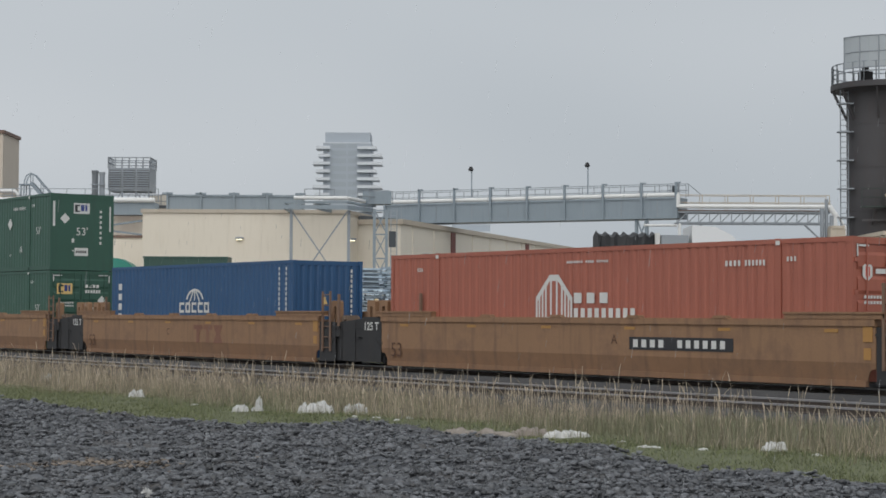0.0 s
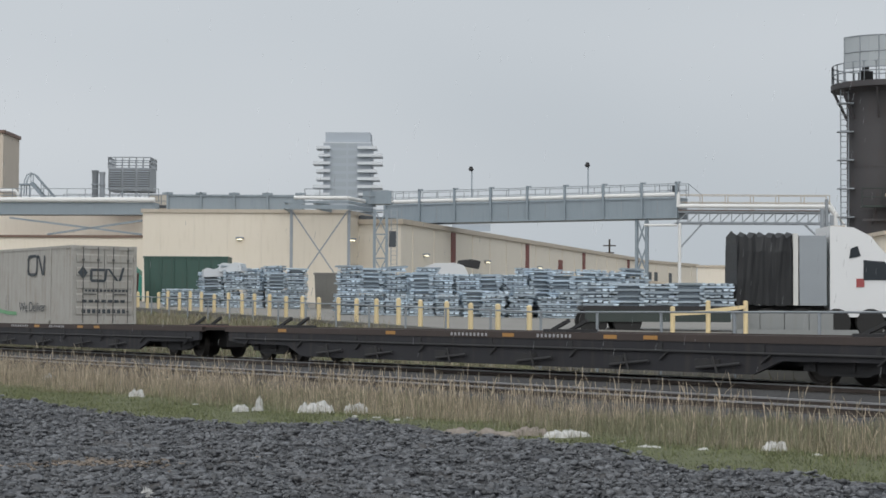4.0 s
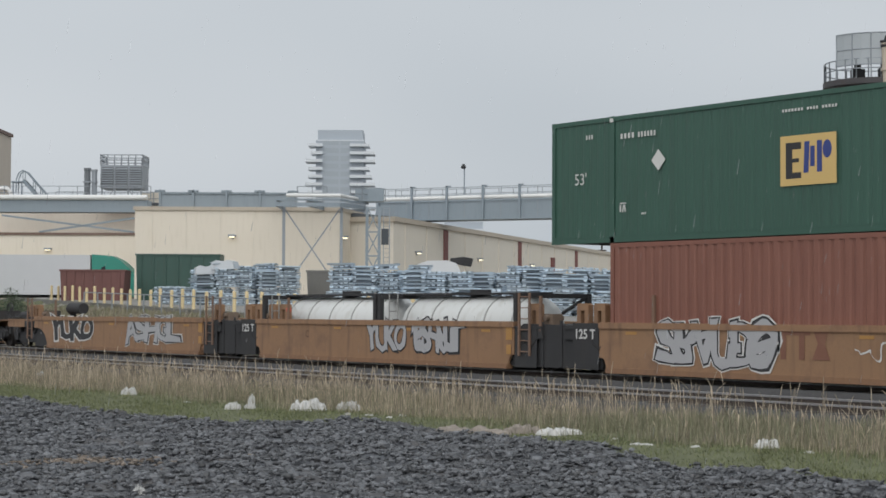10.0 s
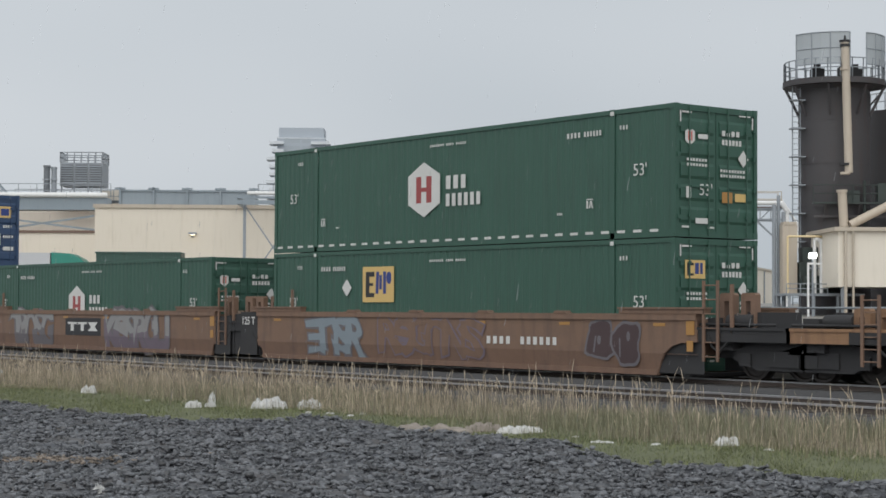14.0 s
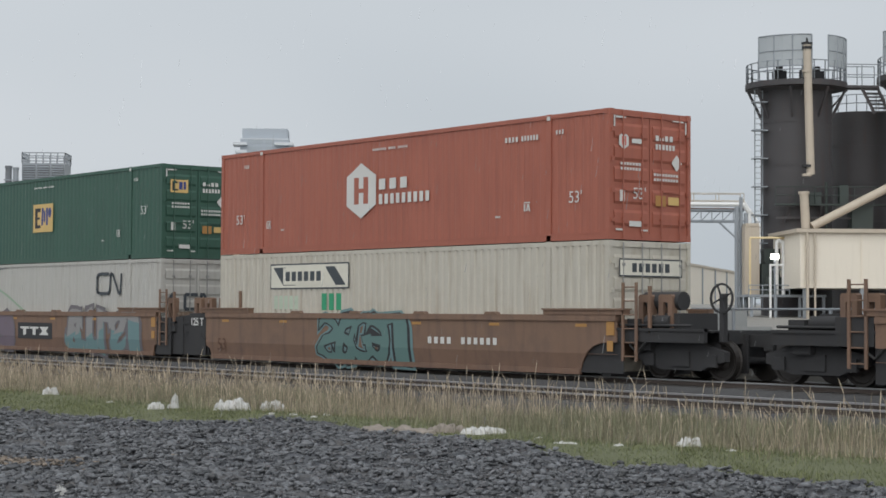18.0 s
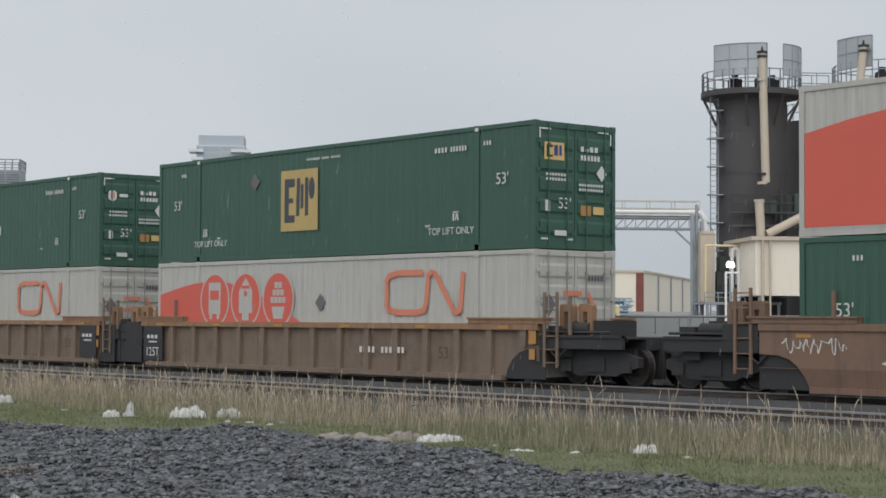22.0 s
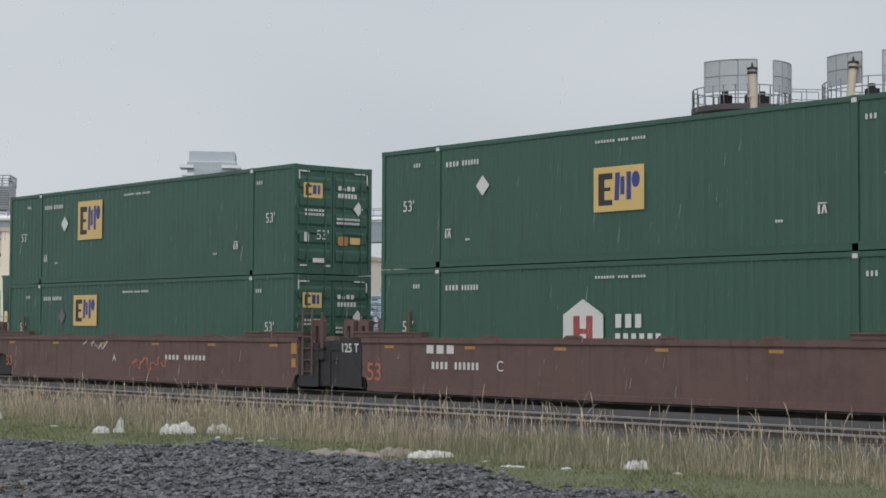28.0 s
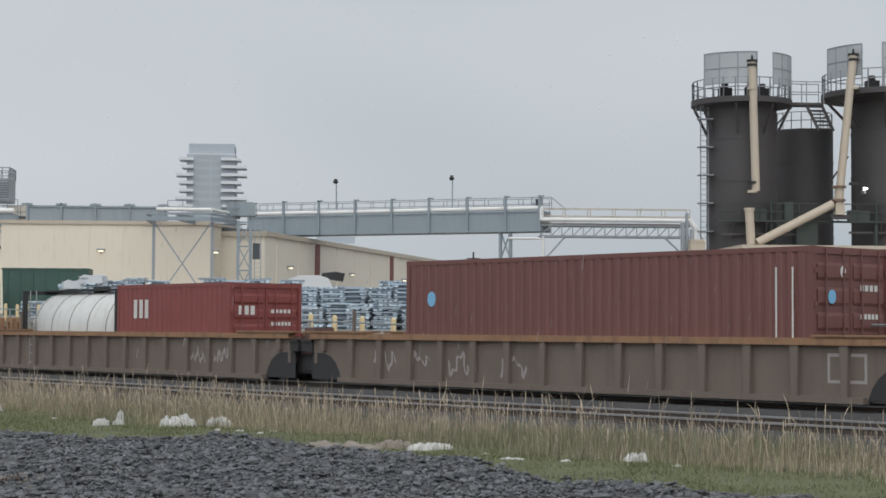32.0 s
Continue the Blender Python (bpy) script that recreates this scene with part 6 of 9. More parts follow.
def stones():
    rng = np.random.default_rng(11)
    x, y = wedge(rng, 62000, 5.5, 16.6)
    keep = y < gravel_edge(x) + rng.normal(0, 0.12, len(x))
    x, y = x[keep], y[keep]
    p = (1 + 5 ** 0.5) / 2
    base = np.array([(-1, p, 0), (1, p, 0), (-1, -p, 0), (1, -p, 0), (0, -1, p), (0, 1, p), (0, -1, -p), (0, 1, -p), (p, 0, -1), (p, 0, 1), (-p, 0, -1), (-p, 0, 1)]) / 1.9
    tri = np.array([(0, 11, 5), (0, 5, 1), (0, 1, 7), (0, 7, 10), (0, 10, 11), (1, 5, 9), (5, 11, 4), (11, 10, 2), (10, 7, 6), (7, 1, 8), (3, 9, 4), (3, 4, 2), (3, 2, 6), (3, 6, 8), (3, 8, 9), (4, 9, 5), (2, 4, 11), (6, 2, 10), (8, 6, 7), (9, 8, 1)])
    n = len(x)
    size = 0.014 + 0.036 * rng.random(n) ** 2.4 + 0.035 * rng.random(n) * (rng.random(n) < 0.05)
    sc = rng.uniform((0.8, 0.6, 0.3), (2.1, 1.3, 0.9), (n, 3))[:, None, :] * size[:, None, None]
    v = np.clip(base[None] * rng.uniform(0.3, 1.7, (n, 12, 1)), -0.85, 0.7) * sc
    a, b = rng.uniform(0, 6.28, n), rng.uniform(-0.7, 0.7, n)
    ca, sa, cb, sb = np.cos(a), np.sin(a), np.cos(b), np.sin(b)
    vx, vy, vz = v[..., 0], v[..., 1] * cb[:, None] - v[..., 2] * sb[:, None], v[..., 1] * sb[:, None] + v[..., 2] * cb[:, None]
    v = np.stack([vx * ca[:, None] - vy * sa[:, None] + x[:, None], vx * sa[:, None] + vy * ca[:, None] + y[:, None], vz + (ground_z(x, y) + 0.008 + 0.03 * rng.random(n) ** 2)[:, None]], -1)
    f = tri[None] + (np.arange(n) * 12)[:, None, None]
    scatter_mesh("gravel", v.reshape(-1, 3), f.reshape(-1, 3), STONE, "loose dark grey crushed stone over the lot", "gravel")


stones()


def chips():
    """A trampled patch of tan wood chips on the gravel."""
    rng = np.random.default_rng(41)
    n = 260
    lat, dep = rng.normal(-3.95, 0.5, n), rng.normal(20.2, 0.32, n)
    q = radians(53.876)
    x, y = lat * math.cos(q) - dep * math.sin(q), lat * math.sin(q) + dep * math.cos(q)
    a, h = rng.uniform(0, 6.28, n), rng.uniform(0.015, 0.05, n)
    z = ground_z(x, y) + 0.03 + 0.03 * rng.random(n)
    ca, sa = np.cos(a) * h, np.sin(a) * h
    box = [np.stack([x + i * ca - j * sa * 0.35, y + i * sa + j * ca * 0.35, z + k * 0.006 + i * h * rng.uniform(-0.4, 0.4, n)], -1) for k in (-1, 1) for i, j in ((-1, -1), (1, -1), (1, 1), (-1, 1))]
    f = np.array([(0, 3, 2, 1), (4, 5, 6, 7), (0, 1, 5, 4), (1, 2, 6, 5), (2, 3, 7, 6), (3, 0, 4, 7)])[None] + (np.arange(n) * 8)[:, None, None]
    scatter_mesh("wood_chips", np.stack(box, 1).reshape(-1, 3), f.reshape(-1, 4), surface("tan wood chips", (0.19, 0.158, 0.13), 0.85, var=0.3, island=0.5), "scattered tan wood chips trodden into gravel", "wood chips")


chips()


def clump(x, y):
    """Uneven tufts, from 0 to 1."""
    return 0.5 + 0.25 * np.sin(2.7 * x + 1.9 * np.sin(1.3 * y) + 0.5) * np.sin(1.1 * x - 2.1 * y) + 0.25 * np.sin(6.3 * x + 2.4 * y) * np.sin(0.53 * x + 3.7 * y + 2)


def blades(name, n, y0, y1, h0, h1, width, lean, mat, label, seed, rule):
    rng = np.random.default_rng(seed)
    x, y = wedge(rng, n, y0, y1)
    dens = 0.5 + 0.5 * np.sin(x * 0.9 + np.sin(y * 1.3)) * np.sin(y * 1.7 + x * 0.31)
    keep = rule(x, y, rng) & (rng.random(n) < 0.35 + 0.65 * dens)
    x, y = x[keep], y[keep]
    n = len(x)
    h = rng.uniform(h0, h1, n) * rng.uniform(0.7, 1.0, n) * (0.55 + 0.75 * clump(x, y))
    a, tilt = rng.uniform(0, 6.28, n), np.abs(rng.normal(0, lean, n))
    dx, dy = np.cos(a), np.sin(a)
    wx, wy = -np.sin(a + 0.6) * width / 2, np.cos(a + 0.6) * width / 2
    z0 = ground_z(x, y) - 0.03
    levels = ((0.0, 0.0, 1.0), (0.5, 0.25, 0.8), (0.85, 0.7, 0.5), (1.0, 1.0, 0.12))
    vs = []
    for up, out, wd in levels:
        px, py, pz = x + dx * tilt * h * out, y + dy * tilt * h * out, z0 + h * up * (1 - 0.2 * tilt * out)
        for sgn in (-1, 1):
            vs.append(np.stack([px + sgn * wx * wd, py + sgn * wy * wd, pz], -1))
    v = np.stack(vs, 1)
    quad = np.array([(0, 1, 3, 2), (2, 3, 5, 4), (4, 5, 7, 6)])
    f = quad[None] + (np.arange(n) * 8)[:, None, None]
    scatter_mesh(name, v.reshape(-1, 3), f.reshape(-1, 4), mat, label, "grass")


def heads(n, seed):
    """Feathery seed heads on the tallest stalks, some bent, some broken."""
    rng = np.random.default_rng(seed)
    x, y = wedge(rng, n, 16.6, 20.4)
    keep = (y > dry_edge(x) + 0.3) & (rng.random(n) < lush(x)) & (rng.random(n) < 0.25 + 0.75 * (0.5 + 0.5 * np.sin(x * 2.3 + 0.7 * np.sin(y * 3)) * np.sin(x * 0.83 + 1)))
    x, y = x[keep], y[keep]
    n = len(x)
    h = (rng.uniform(0.28, 0.6, n) + 0.42 * rng.random(n) ** 5) * (0.7 + 0.5 * clump(x, y))
    z0 = ground_z(x, y)
    a, lean = rng.uniform(0, 6.28, n), np.abs(rng.normal(0, 0.17, n))
    vs = []
    for up, r in ((0.0, 0.0035), (0.74, 0.0028), (0.83, 0.0075), (0.93, 0.006), (1.0, 0.002)):
        bend = (0.5 * lean * up + lean * up ** 3) * h
        for k in range(3):
            q = a + k * 2.094
            vs.append(np.stack([x + np.cos(a) * bend + r * np.cos(q), y + np.sin(a) * bend + r * np.sin(q), z0 + up * h * (1 - 0.4 * np.minimum(lean, 1) * up)], -1))
    v = np.stack(vs, 1)
    f = np.array([(i * 3 + j, i * 3 + (j + 1) % 3, i * 3 + 3 + (j + 1) % 3, i * 3 + 3 + j) for i in range(4) for j in range(3)])
    f = f[None] + (np.arange(n) * 15)[:, None, None]
    scatter_mesh("dry_stalks", v.reshape(-1, 3), f.reshape(-1, 4), STRAW, "tall dry grass stalks with feathery heads", "grass")


OLIVE = surface("dull olive grass", (0.205, 0.19, 0.118), 0.85, var=0.35, island=0.5)
GREY = surface("dead grey-brown grass", (0.26, 0.225, 0.175), 0.85, var=0.35, island=0.5)
def patch(x, y):
    return 0.5 + 0.5 * np.sin(x * 1.1 + 1.3 * np.sin(y * 0.8 + x * 0.37)) * np.sin(y * 1.4 + 0.6 * x)


def lush(x):
    """How far dry stalks outweigh green grass along the track."""
    return 0.4 + 0.6 * np.clip((-20.5 - x) / 4.5, 0, 1) + 0.25 * np.clip((x + 16.5) / 2, 0, 1)


def fringe(x, y, r, soft=0.35):
    """How surely tall grass stands here."""
    return (y < 20.5) & (r.random(len(x)) < 1 / (1 + np.exp(-(y - dry_edge(x) - 0.25) / soft * 1.6)))


blades("dry_grass", 80000, 16.0, 20.6, 0.10, 0.42, 0.0045, 0.3, STRAW, "tall dry tan grass along the track", 21, lambda x, y, r: fringe(x, y, r) & (r.random(len(x)) < (0.25 + 0.65 * patch(x, y)) * lush(x)))
blades("dead_grass", 60000, 16.0, 20.6, 0.08, 0.32, 0.008, 0.5, GREY, "matted dead grass along the track", 27, lambda x, y, r: fringe(x, y, r) & (r.random(len(x)) < 0.75))
blades("olive_grass", 60000, 15.6, 20.6, 0.10, 0.36, 0.008, 0.35, OLIVE, "dull olive grass among the dry stalks", 26, lambda x, y, r: fringe(x, y, r, 0.7) & (r.random(len(x)) < 0.95 - 0.75 * patch(x, y)))
blades("green_grass", 210000, 12.9, 19.0, 0.03, 0.11, 0.010, 0.7, BLADE, "short green grass at the gravel's edge", 22, lambda x, y, r: (y > gravel_edge(x) + r.normal(0.06, 0.14, len(x))) & (y < dry_edge(x) + 1.0))
blades("far_grass", 60000, 30.8, 46.0, 0.15, 0.6, 0.03, 0.6, OLIVE, "rough grass on the bank beyond the tracks", 23, lambda x, y, r: (y < yard_line(x) - 0.25) & (r.random(len(x)) < 0.3 + 0.7 * patch(x, y)))
blades("far_dry_grass", 30000, 30.8, 46.0, 0.2, 0.75, 0.025, 0.5, GREY, "dead grass on the bank beyond the tracks", 28, lambda x, y, r: y < yard_line(x) - 0.25)
blades("meadow_grass", 170000, 15.8, 20.4, 0.14, 0.44, 0.008, 0.3, surface("soft green meadow grass", (0.195, 0.195, 0.125), 0.85, var=0.3, island=0.45), "soft green grass among the dry stalks", 31, lambda x, y, r: fringe(x, y, r, 0.5) & (r.random(len(x)) < np.exp(-((x + 17.6 + 0.9 * (19 - y)) / 2.4) ** 2) + 0.35 * np.exp(-((x + 30) / 3.5) ** 2)))
blades("weeds", 9000, 6.5, 10.0, 0.03, 0.1, 0.008, 0.8, BLADE, "scattered weeds among the stones", 33, lambda x, y, r: r.random(len(x)) < 0.55 * np.clip(np.sin(x * 1.7 + 2 * np.sin(y * 2.1)) * np.sin(y * 2.7 + x * 0.8) - 0.45, 0, 1))
heads(9000, 24)


RUSTRAIL = surface("rusty rail web", (0.07, 0.055, 0.048), 0.8, var=0.3)


def track(yc, label):
    t = thing("railway_track", pose(-45, yc, 0), label, "railway track", kind="structure")
    for y in (-0.7525, 0.7525):
        part("rail", lambda: Geo().prism([(-0.07, -0.17), (0.07, -0.17), (0.07, -0.155), (0.012, -0.135), (0.012, -0.04), (0.036, -0.03), (0.036, 0.0), (-0.036, 0.0), (-0.036, -0.03), (-0.012, -0.04), (-0.012, -0.135), (-0.07, -0.155)], -420, 160, "x"), RUSTRAIL, t, key="rail", at=(0, y, 0))
        part("rail_head", lambda: Geo().box(-420, -0.038, -0.028, 160, 0.038, 0.003), RAIL, t, "bright worn rail head", key="railhead", at=(0, y, 0))
    for i in range(110):
        part("sleeper", lambda: Geo().box(-0.11, -1.3, -0.3, 0.11, 1.3, -0.105), TIE, t, key="sleeper", at=(-35 + i * 0.6, random.uniform(-0.04, 0.04), random.uniform(-0.006, 0.004), 0, 0, random.uniform(-1.5, 1.5)))
    return t


random.seed(7)
track(22.2, "empty siding track of worn steel rails on dark sleepers")
track(28.55, "main track of steel rails on dark sleepers under the train")


# litter along the grass
def crumple(w, d, h, seed, nx=22, ny=10):
    """A torn, folded sheet lying in a heap: ridged top, ragged rim."""
    rng = np.random.default_rng(seed)
    g = Geo()
    ridge = np.convolve(rng.uniform(0.0, 1.25, nx + 3), (0.35, 0.65), "valid")
    rim = rng.uniform(0.7, 1.12, (2, nx + 3))
    for side in (1, -1):
        v = []
        for j in range(ny + 1):
            for i in range(nx + 1):
                a, b = 2 * i / nx - 1, 2 * j / ny - 1
                k = max(0, 1 - abs(a) ** 5) ** 0.6 * max(0, 1 - b * b) ** 0.3
                r = rim[0 if b < 0 else 1][i]
                lift = h * k * (0.45 + 0.35 * ridge[i]) * rng.uniform(0.7, 1.1)
                v.append((a * w / 2 * (1 + rng.uniform(-0.04, 0.04)), b * d / 2 * r * (1 - 0.4 * abs(a) ** 4), lift if side > 0 else -0.02))
        n = nx + 1
        g.add(v, [(j * n + i, j * n + i + 1, (j + 1) * n + i + 1, (j + 1) * n + i) for j in range(ny) for i in range(nx)])
    return g


PLASTIC = surface("white plastic sheet", (0.50, 0.50, 0.49), 0.4, var=0.3, scale=12, blotch=0.25, stain=(0.33, 0.29, 0.23))
BURLAP = surface("muddy beige cloth", (0.26, 0.228, 0.2), 0.85, var=0.45, scale=9, bump=0.4, blotch=0.5, stain=(0.12, 0.10, 0.08))


def litter(name, x, y, w, d, h, seed, mat, label, rz=0.0):
    ob = new(name, crumple(w, d, h * 0.75, seed).mesh(name, [mat]))
    ob.matrix_basis = pose(x, y, float(ground_z(np.array(x), np.array(y))) - 0.01, 0, 0, rz)
    return tagged(ob, label, "litter", "litter in the grass")


litter("plastic_sheet", -19.8, 16.7, 0.72, 0.25, 0.22, 1, PLASTIC, "crumpled white plastic sheet lying in grass", 70)
litter("plastic_sheet", -26.75, 16.75, 0.65, 0.4, 0.4, 2, PLASTIC, "large crumpled white plastic bag in dry grass", 58)
litter("plastic_bag", -26.3, 17.3, 0.45, 0.25, 0.36, 3, PLASTIC, "torn white plastic bag in dry grass", 58)
litter("plastic_bag", -28.2, 16.05, 0.3, 0.25, 0.24, 4, PLASTIC, "small white plastic bag in grass", 50)
litter("plastic_bag", -28.2, 16.4, 0.2, 0.2, 0.22, 5, PLASTIC, "small white plastic bag in grass", 40)
litter("plastic_bag", -29.0, 16.9, 0.14, 0.12, 0.36, 6, PLASTIC, "upright white plastic scrap in grass", 0)
litter("plastic_bag", -33.5, 16.6, 0.32, 0.25, 0.3, 7, PLASTIC, "small white plastic bag in dry grass", 50)
litter("plastic_bag", -42.4, 18.5, 0.26, 0.22, 0.5, 8, PLASTIC, "white plastic bag caught in dry grass", 50)
litter("rag", -20.7, 15.75, 1.25, 0.5, 0.22, 9, BURLAP, "muddy beige cloth trodden into gravel", 30)
litter("rag", -20.4, 16.5, 0.6, 0.35, 0.24, 10, BURLAP, "muddy beige rag in grass", 50)
litter("plastic_bag", -16.1, 17.1, 0.34, 0.2, 0.24, 11, PLASTIC, "dirty white bag in grass", 55)
litter("plastic_strip", -17.4, 16.1, 0.36, 0.08, 0.07, 12, PLASTIC, "thin white plastic strip on turf", 20)
litter("plastic_bag", -15.4, 7.75, 0.12, 0.09, 0.2, 13, PLASTIC, "white plastic scrap among stones", 60)
for i, (x, y) in enumerate(((-25.1, 16.5), (-24.75, 16.7), (-24.5, 17.2), (-18.5, 16.6), (-22.0, 15.3), (-15.2, 16.9), (-30.6, 16.4), (-16.6, 16.3), (-24.0, 16.6), (-19.5, 10.5), (-22.4, 11.4))):
    litter("paper_scrap", x, y, 0.15, 0.08, 0.07, 30 + i, PLASTIC, "scrap of white litter on the ground", i * 37)

# ---- the plant behind the railway, laid out in the site's own axes ----
SITE = pose(0, 0, 0, 0, 0, 53.876)


def sp(lat, dep, z=0.0, rz=0.0):
    return SITE @ pose(lat, dep, z, 0, 0, rz)


STUCCO = surface("cream painted metal cladding", (0.71, 0.645, 0.545), 0.7, var=0.08, scale=0.4, streak=0.18, stain=(0.38, 0.32, 0.22))
STUCCO2 = surface("pale cream cladding", (0.70, 0.645, 0.555), 0.7, var=0.1, scale=0.4, streak=0.15, stain=(0.38, 0.33, 0.25))
FLASH = surface("brown flashing", (0.16, 0.10, 0.075), 0.6, var=0.15)
OXBLOOD = surface("oxblood cladding strip", (0.17, 0.045, 0.035), 0.6, var=0.15)
STEELBLUE = surface("blue-grey painted steel", (0.235, 0.28, 0.315), 0.5, var=0.12, scale=0.8, streak=0.25, stain=(0.12, 0.14, 0.16))
GALV = surface("galvanised grey steel", (0.27, 0.295, 0.32), 0.55, metal=0.2, var=0.15)
PIPECREAM = surface("cream pipe paint", (0.46, 0.40, 0.325), 0.55, var=0.1, streak=0.25, stain=(0.28, 0.17, 0.1))
PIPEWHITE = surface("white pipe lagging", (0.70, 0.70, 0.69), 0.5, var=0.08)
ROOFDARK = surface("dark grey roofing", (0.09, 0.10, 0.11), 0.8, var=0.2)
TANKDARK = surface("sooty tank steel", (0.055, 0.052, 0.055), 0.65, var=0.6, scale=0.7, streak=0.55, stain=(0.07, 0.04, 0.035), bump=0.1)
GUARD = surface("safety yellow paint", (0.68, 0.55, 0.32), 0.55, var=0.12)
CONCRETE = surface("wet grey concrete", (0.165, 0.162, 0.15), 0.75, var=0.22, scale=1.2, streak=0.4, stain=(0.12, 0.12, 0.11))
INGOT = surface("bluish aluminium ingots", (0.47, 0.55, 0.62), 0.5, metal=0.1, var=0.25, scale=4, island=0.35)
GAPSHADE = surface("dark core shading ingot gaps", (0.13, 0.16, 0.19), 0.6, var=0.3)
WRAP = surface("grey plastic wrapping", (0.52, 0.55, 0.58), 0.35, var=0.12)
LIT = surface("lit lamp lens", (1.0, 0.86, 0.6), 0.4, emit=2.2)
SKID = surface("dark green pump steel", (0.030, 0.042, 0.038), 0.6, var=0.35, streak=0.3, stain=(0.05, 0.045, 0.04))
FLOOD = surface("lit flood lamp", (1.0, 0.97, 0.9), 0.4, emit=9.0)
# Tower colours are paled and blued to carry the distance haze.
CONDO = surface("haze-paled tower cladding", (0.35, 0.39, 0.435), 0.6, var=0.06, scale=0.05)
CONDOGLASS = surface("haze-paled tower windows", (0.31, 0.35, 0.385), 0.4, var=0.1, scale=0.1)
CONDOWHITE = surface("haze-tinted white balcony slabs", (0.56, 0.59, 0.62), 0.6, var=0.05)


def railing(parent, pts, h=1.07, gap=1.6, mat=GALV, name="railing", r=0.03, mid=2):
    """Posts and rails along a line of points."""
    g = Geo()
    for p, q in zip(pts, pts[1:]):
        p, q = Vector(p), Vector(q)
        n = max(1, round((q - p).length / gap))
        for i in range(n + 1):
            a = p.lerp(q, i / n)
            g.tube(a, a + Vector((0, 0, h)), r, 6)
        for k in range(1, mid + 1):
            up = Vector((0, 0, h * k / mid))
            g.tube(p + up, q + up, r, 6)
    return part(name, g, mat, parent)


def wall_lamp(parent, x, y, z):
    l = part("wall_lamp", Geo().box(x - 0.26, y - 0.4, z, x + 0.26, y, z + 0.14).box(x - 0.08, y - 0.1, z - 0.15, x + 0.08, y, z), GALV, parent)
    part("lens", Geo().box(x - 0.17, y - 0.36, z - 0.05, x + 0.17, y - 0.12, z), LIT, l, "lit warm lens")


# front block with the flat cream wall; its side runs back at a slant
b = thing("factory_block", sp(-21.32, 125.5), "cream flat-roofed factory block with wall lamps", "building")
part("wall", Geo().prism([(0, 0), (14.5, 0), (15.84, 6.3), (15.84, 38), (0, 38)], 0, 8.6, "z"), STUCCO, b)
part("roof_edge", Geo().prism([(-0.12, -0.12), (14.56, -0.12), (15.98, 6.2), (15.98, 38.1), (-0.12, 38.1)], 8.6, 8.86, "z"), PIPECREAM, b)
part("roof_gallery", Geo().box(1.5, 1.2, 8.86, 11.2, 4.0, 9.85).box(1.5, 1.1, 9.85, 11.2, 4.1, 9.98), STEELBLUE, b, "blue-grey gallery along the roof")
for i in range(5):
    part("gallery_post", lambda: Geo().box(0, 1.05, 8.9, 0.14, 1.2, 10.15).box(-0.3, 1.05, 9.98, 0.45, 1.2, 10.12), STEELBLUE, b, key="gpost", at=(1.5 + i * 2.38, 0, 0))
for i in range(6):
    part("wall_seam", lambda: Geo().box(0, -0.03, 0, 0.05, 0, 8.5), STUCCO2, b, key="seam1", at=(1.2 + i * 2.4, 0, 0))
wall_lamp(b, 6.9, 0, 6.75), wall_lamp(b, 14.85, 1.0, 6.75)
part("corner_strip", Geo().box(15.5, 6.0, 0, 15.88, 6.34, 8.5), OXBLOOD, b)

b = thing("factory_wing", sp(-52.0, 140.0, 0, -4), "cream low factory wing beside the main block", "building")
part("wall", Geo().box(0, 0, 0, 29.0, 9, 7.35), STUCCO, b)
part("roof_edge", Geo().box(-0.1, -0.1, 7.35, 29.1, 9, 7.55), FLASH, b)
part("upper_wall", Geo().box(0, 9, 0, 29.0, 30, 10.2), STUCCO2, b)
part("upper_roof", Geo().box(-0.1, 8.9, 10.2, 29.1, 30, 10.45), ROOFDARK, b)
for x in (9.0, 13.2, 17.6, 21.8):
    wall_lamp(b, x, 0, 6.2)
# No opening is cut; a flat dark sheet gives its inner shade.
part("loading_recess", Geo().box(2, -0.05, 2.0, 14, 0.0, 5.0), ROOFDARK, b, "flat dark sheet drawn as a loading opening")

b = thing("factory_tower", sp(-51.3, 158.0), "tall plain cream factory tower with a lamp", "building")
part("wall", Geo().box(0, 0, 0, 11.9, 6, 17.5), surface("stained tan cladding", (0.56, 0.49, 0.41), 0.7, var=0.1, streak=0.3, stain=(0.36, 0.27, 0.2)), b)
part("roof_edge", Geo().box(-0.15, -0.15, 17.5, 12.05, 6.1, 17.8), FLASH, b)
wall_lamp(b, 11.0, 0, 13.6)


def site_line(a, b):
    """The frame of a straight thing from a to b: x along it."""
    d = Vector(b) - Vector(a)
    return Vector(a), d.length, math.degrees(math.atan2(d.y, d.x))


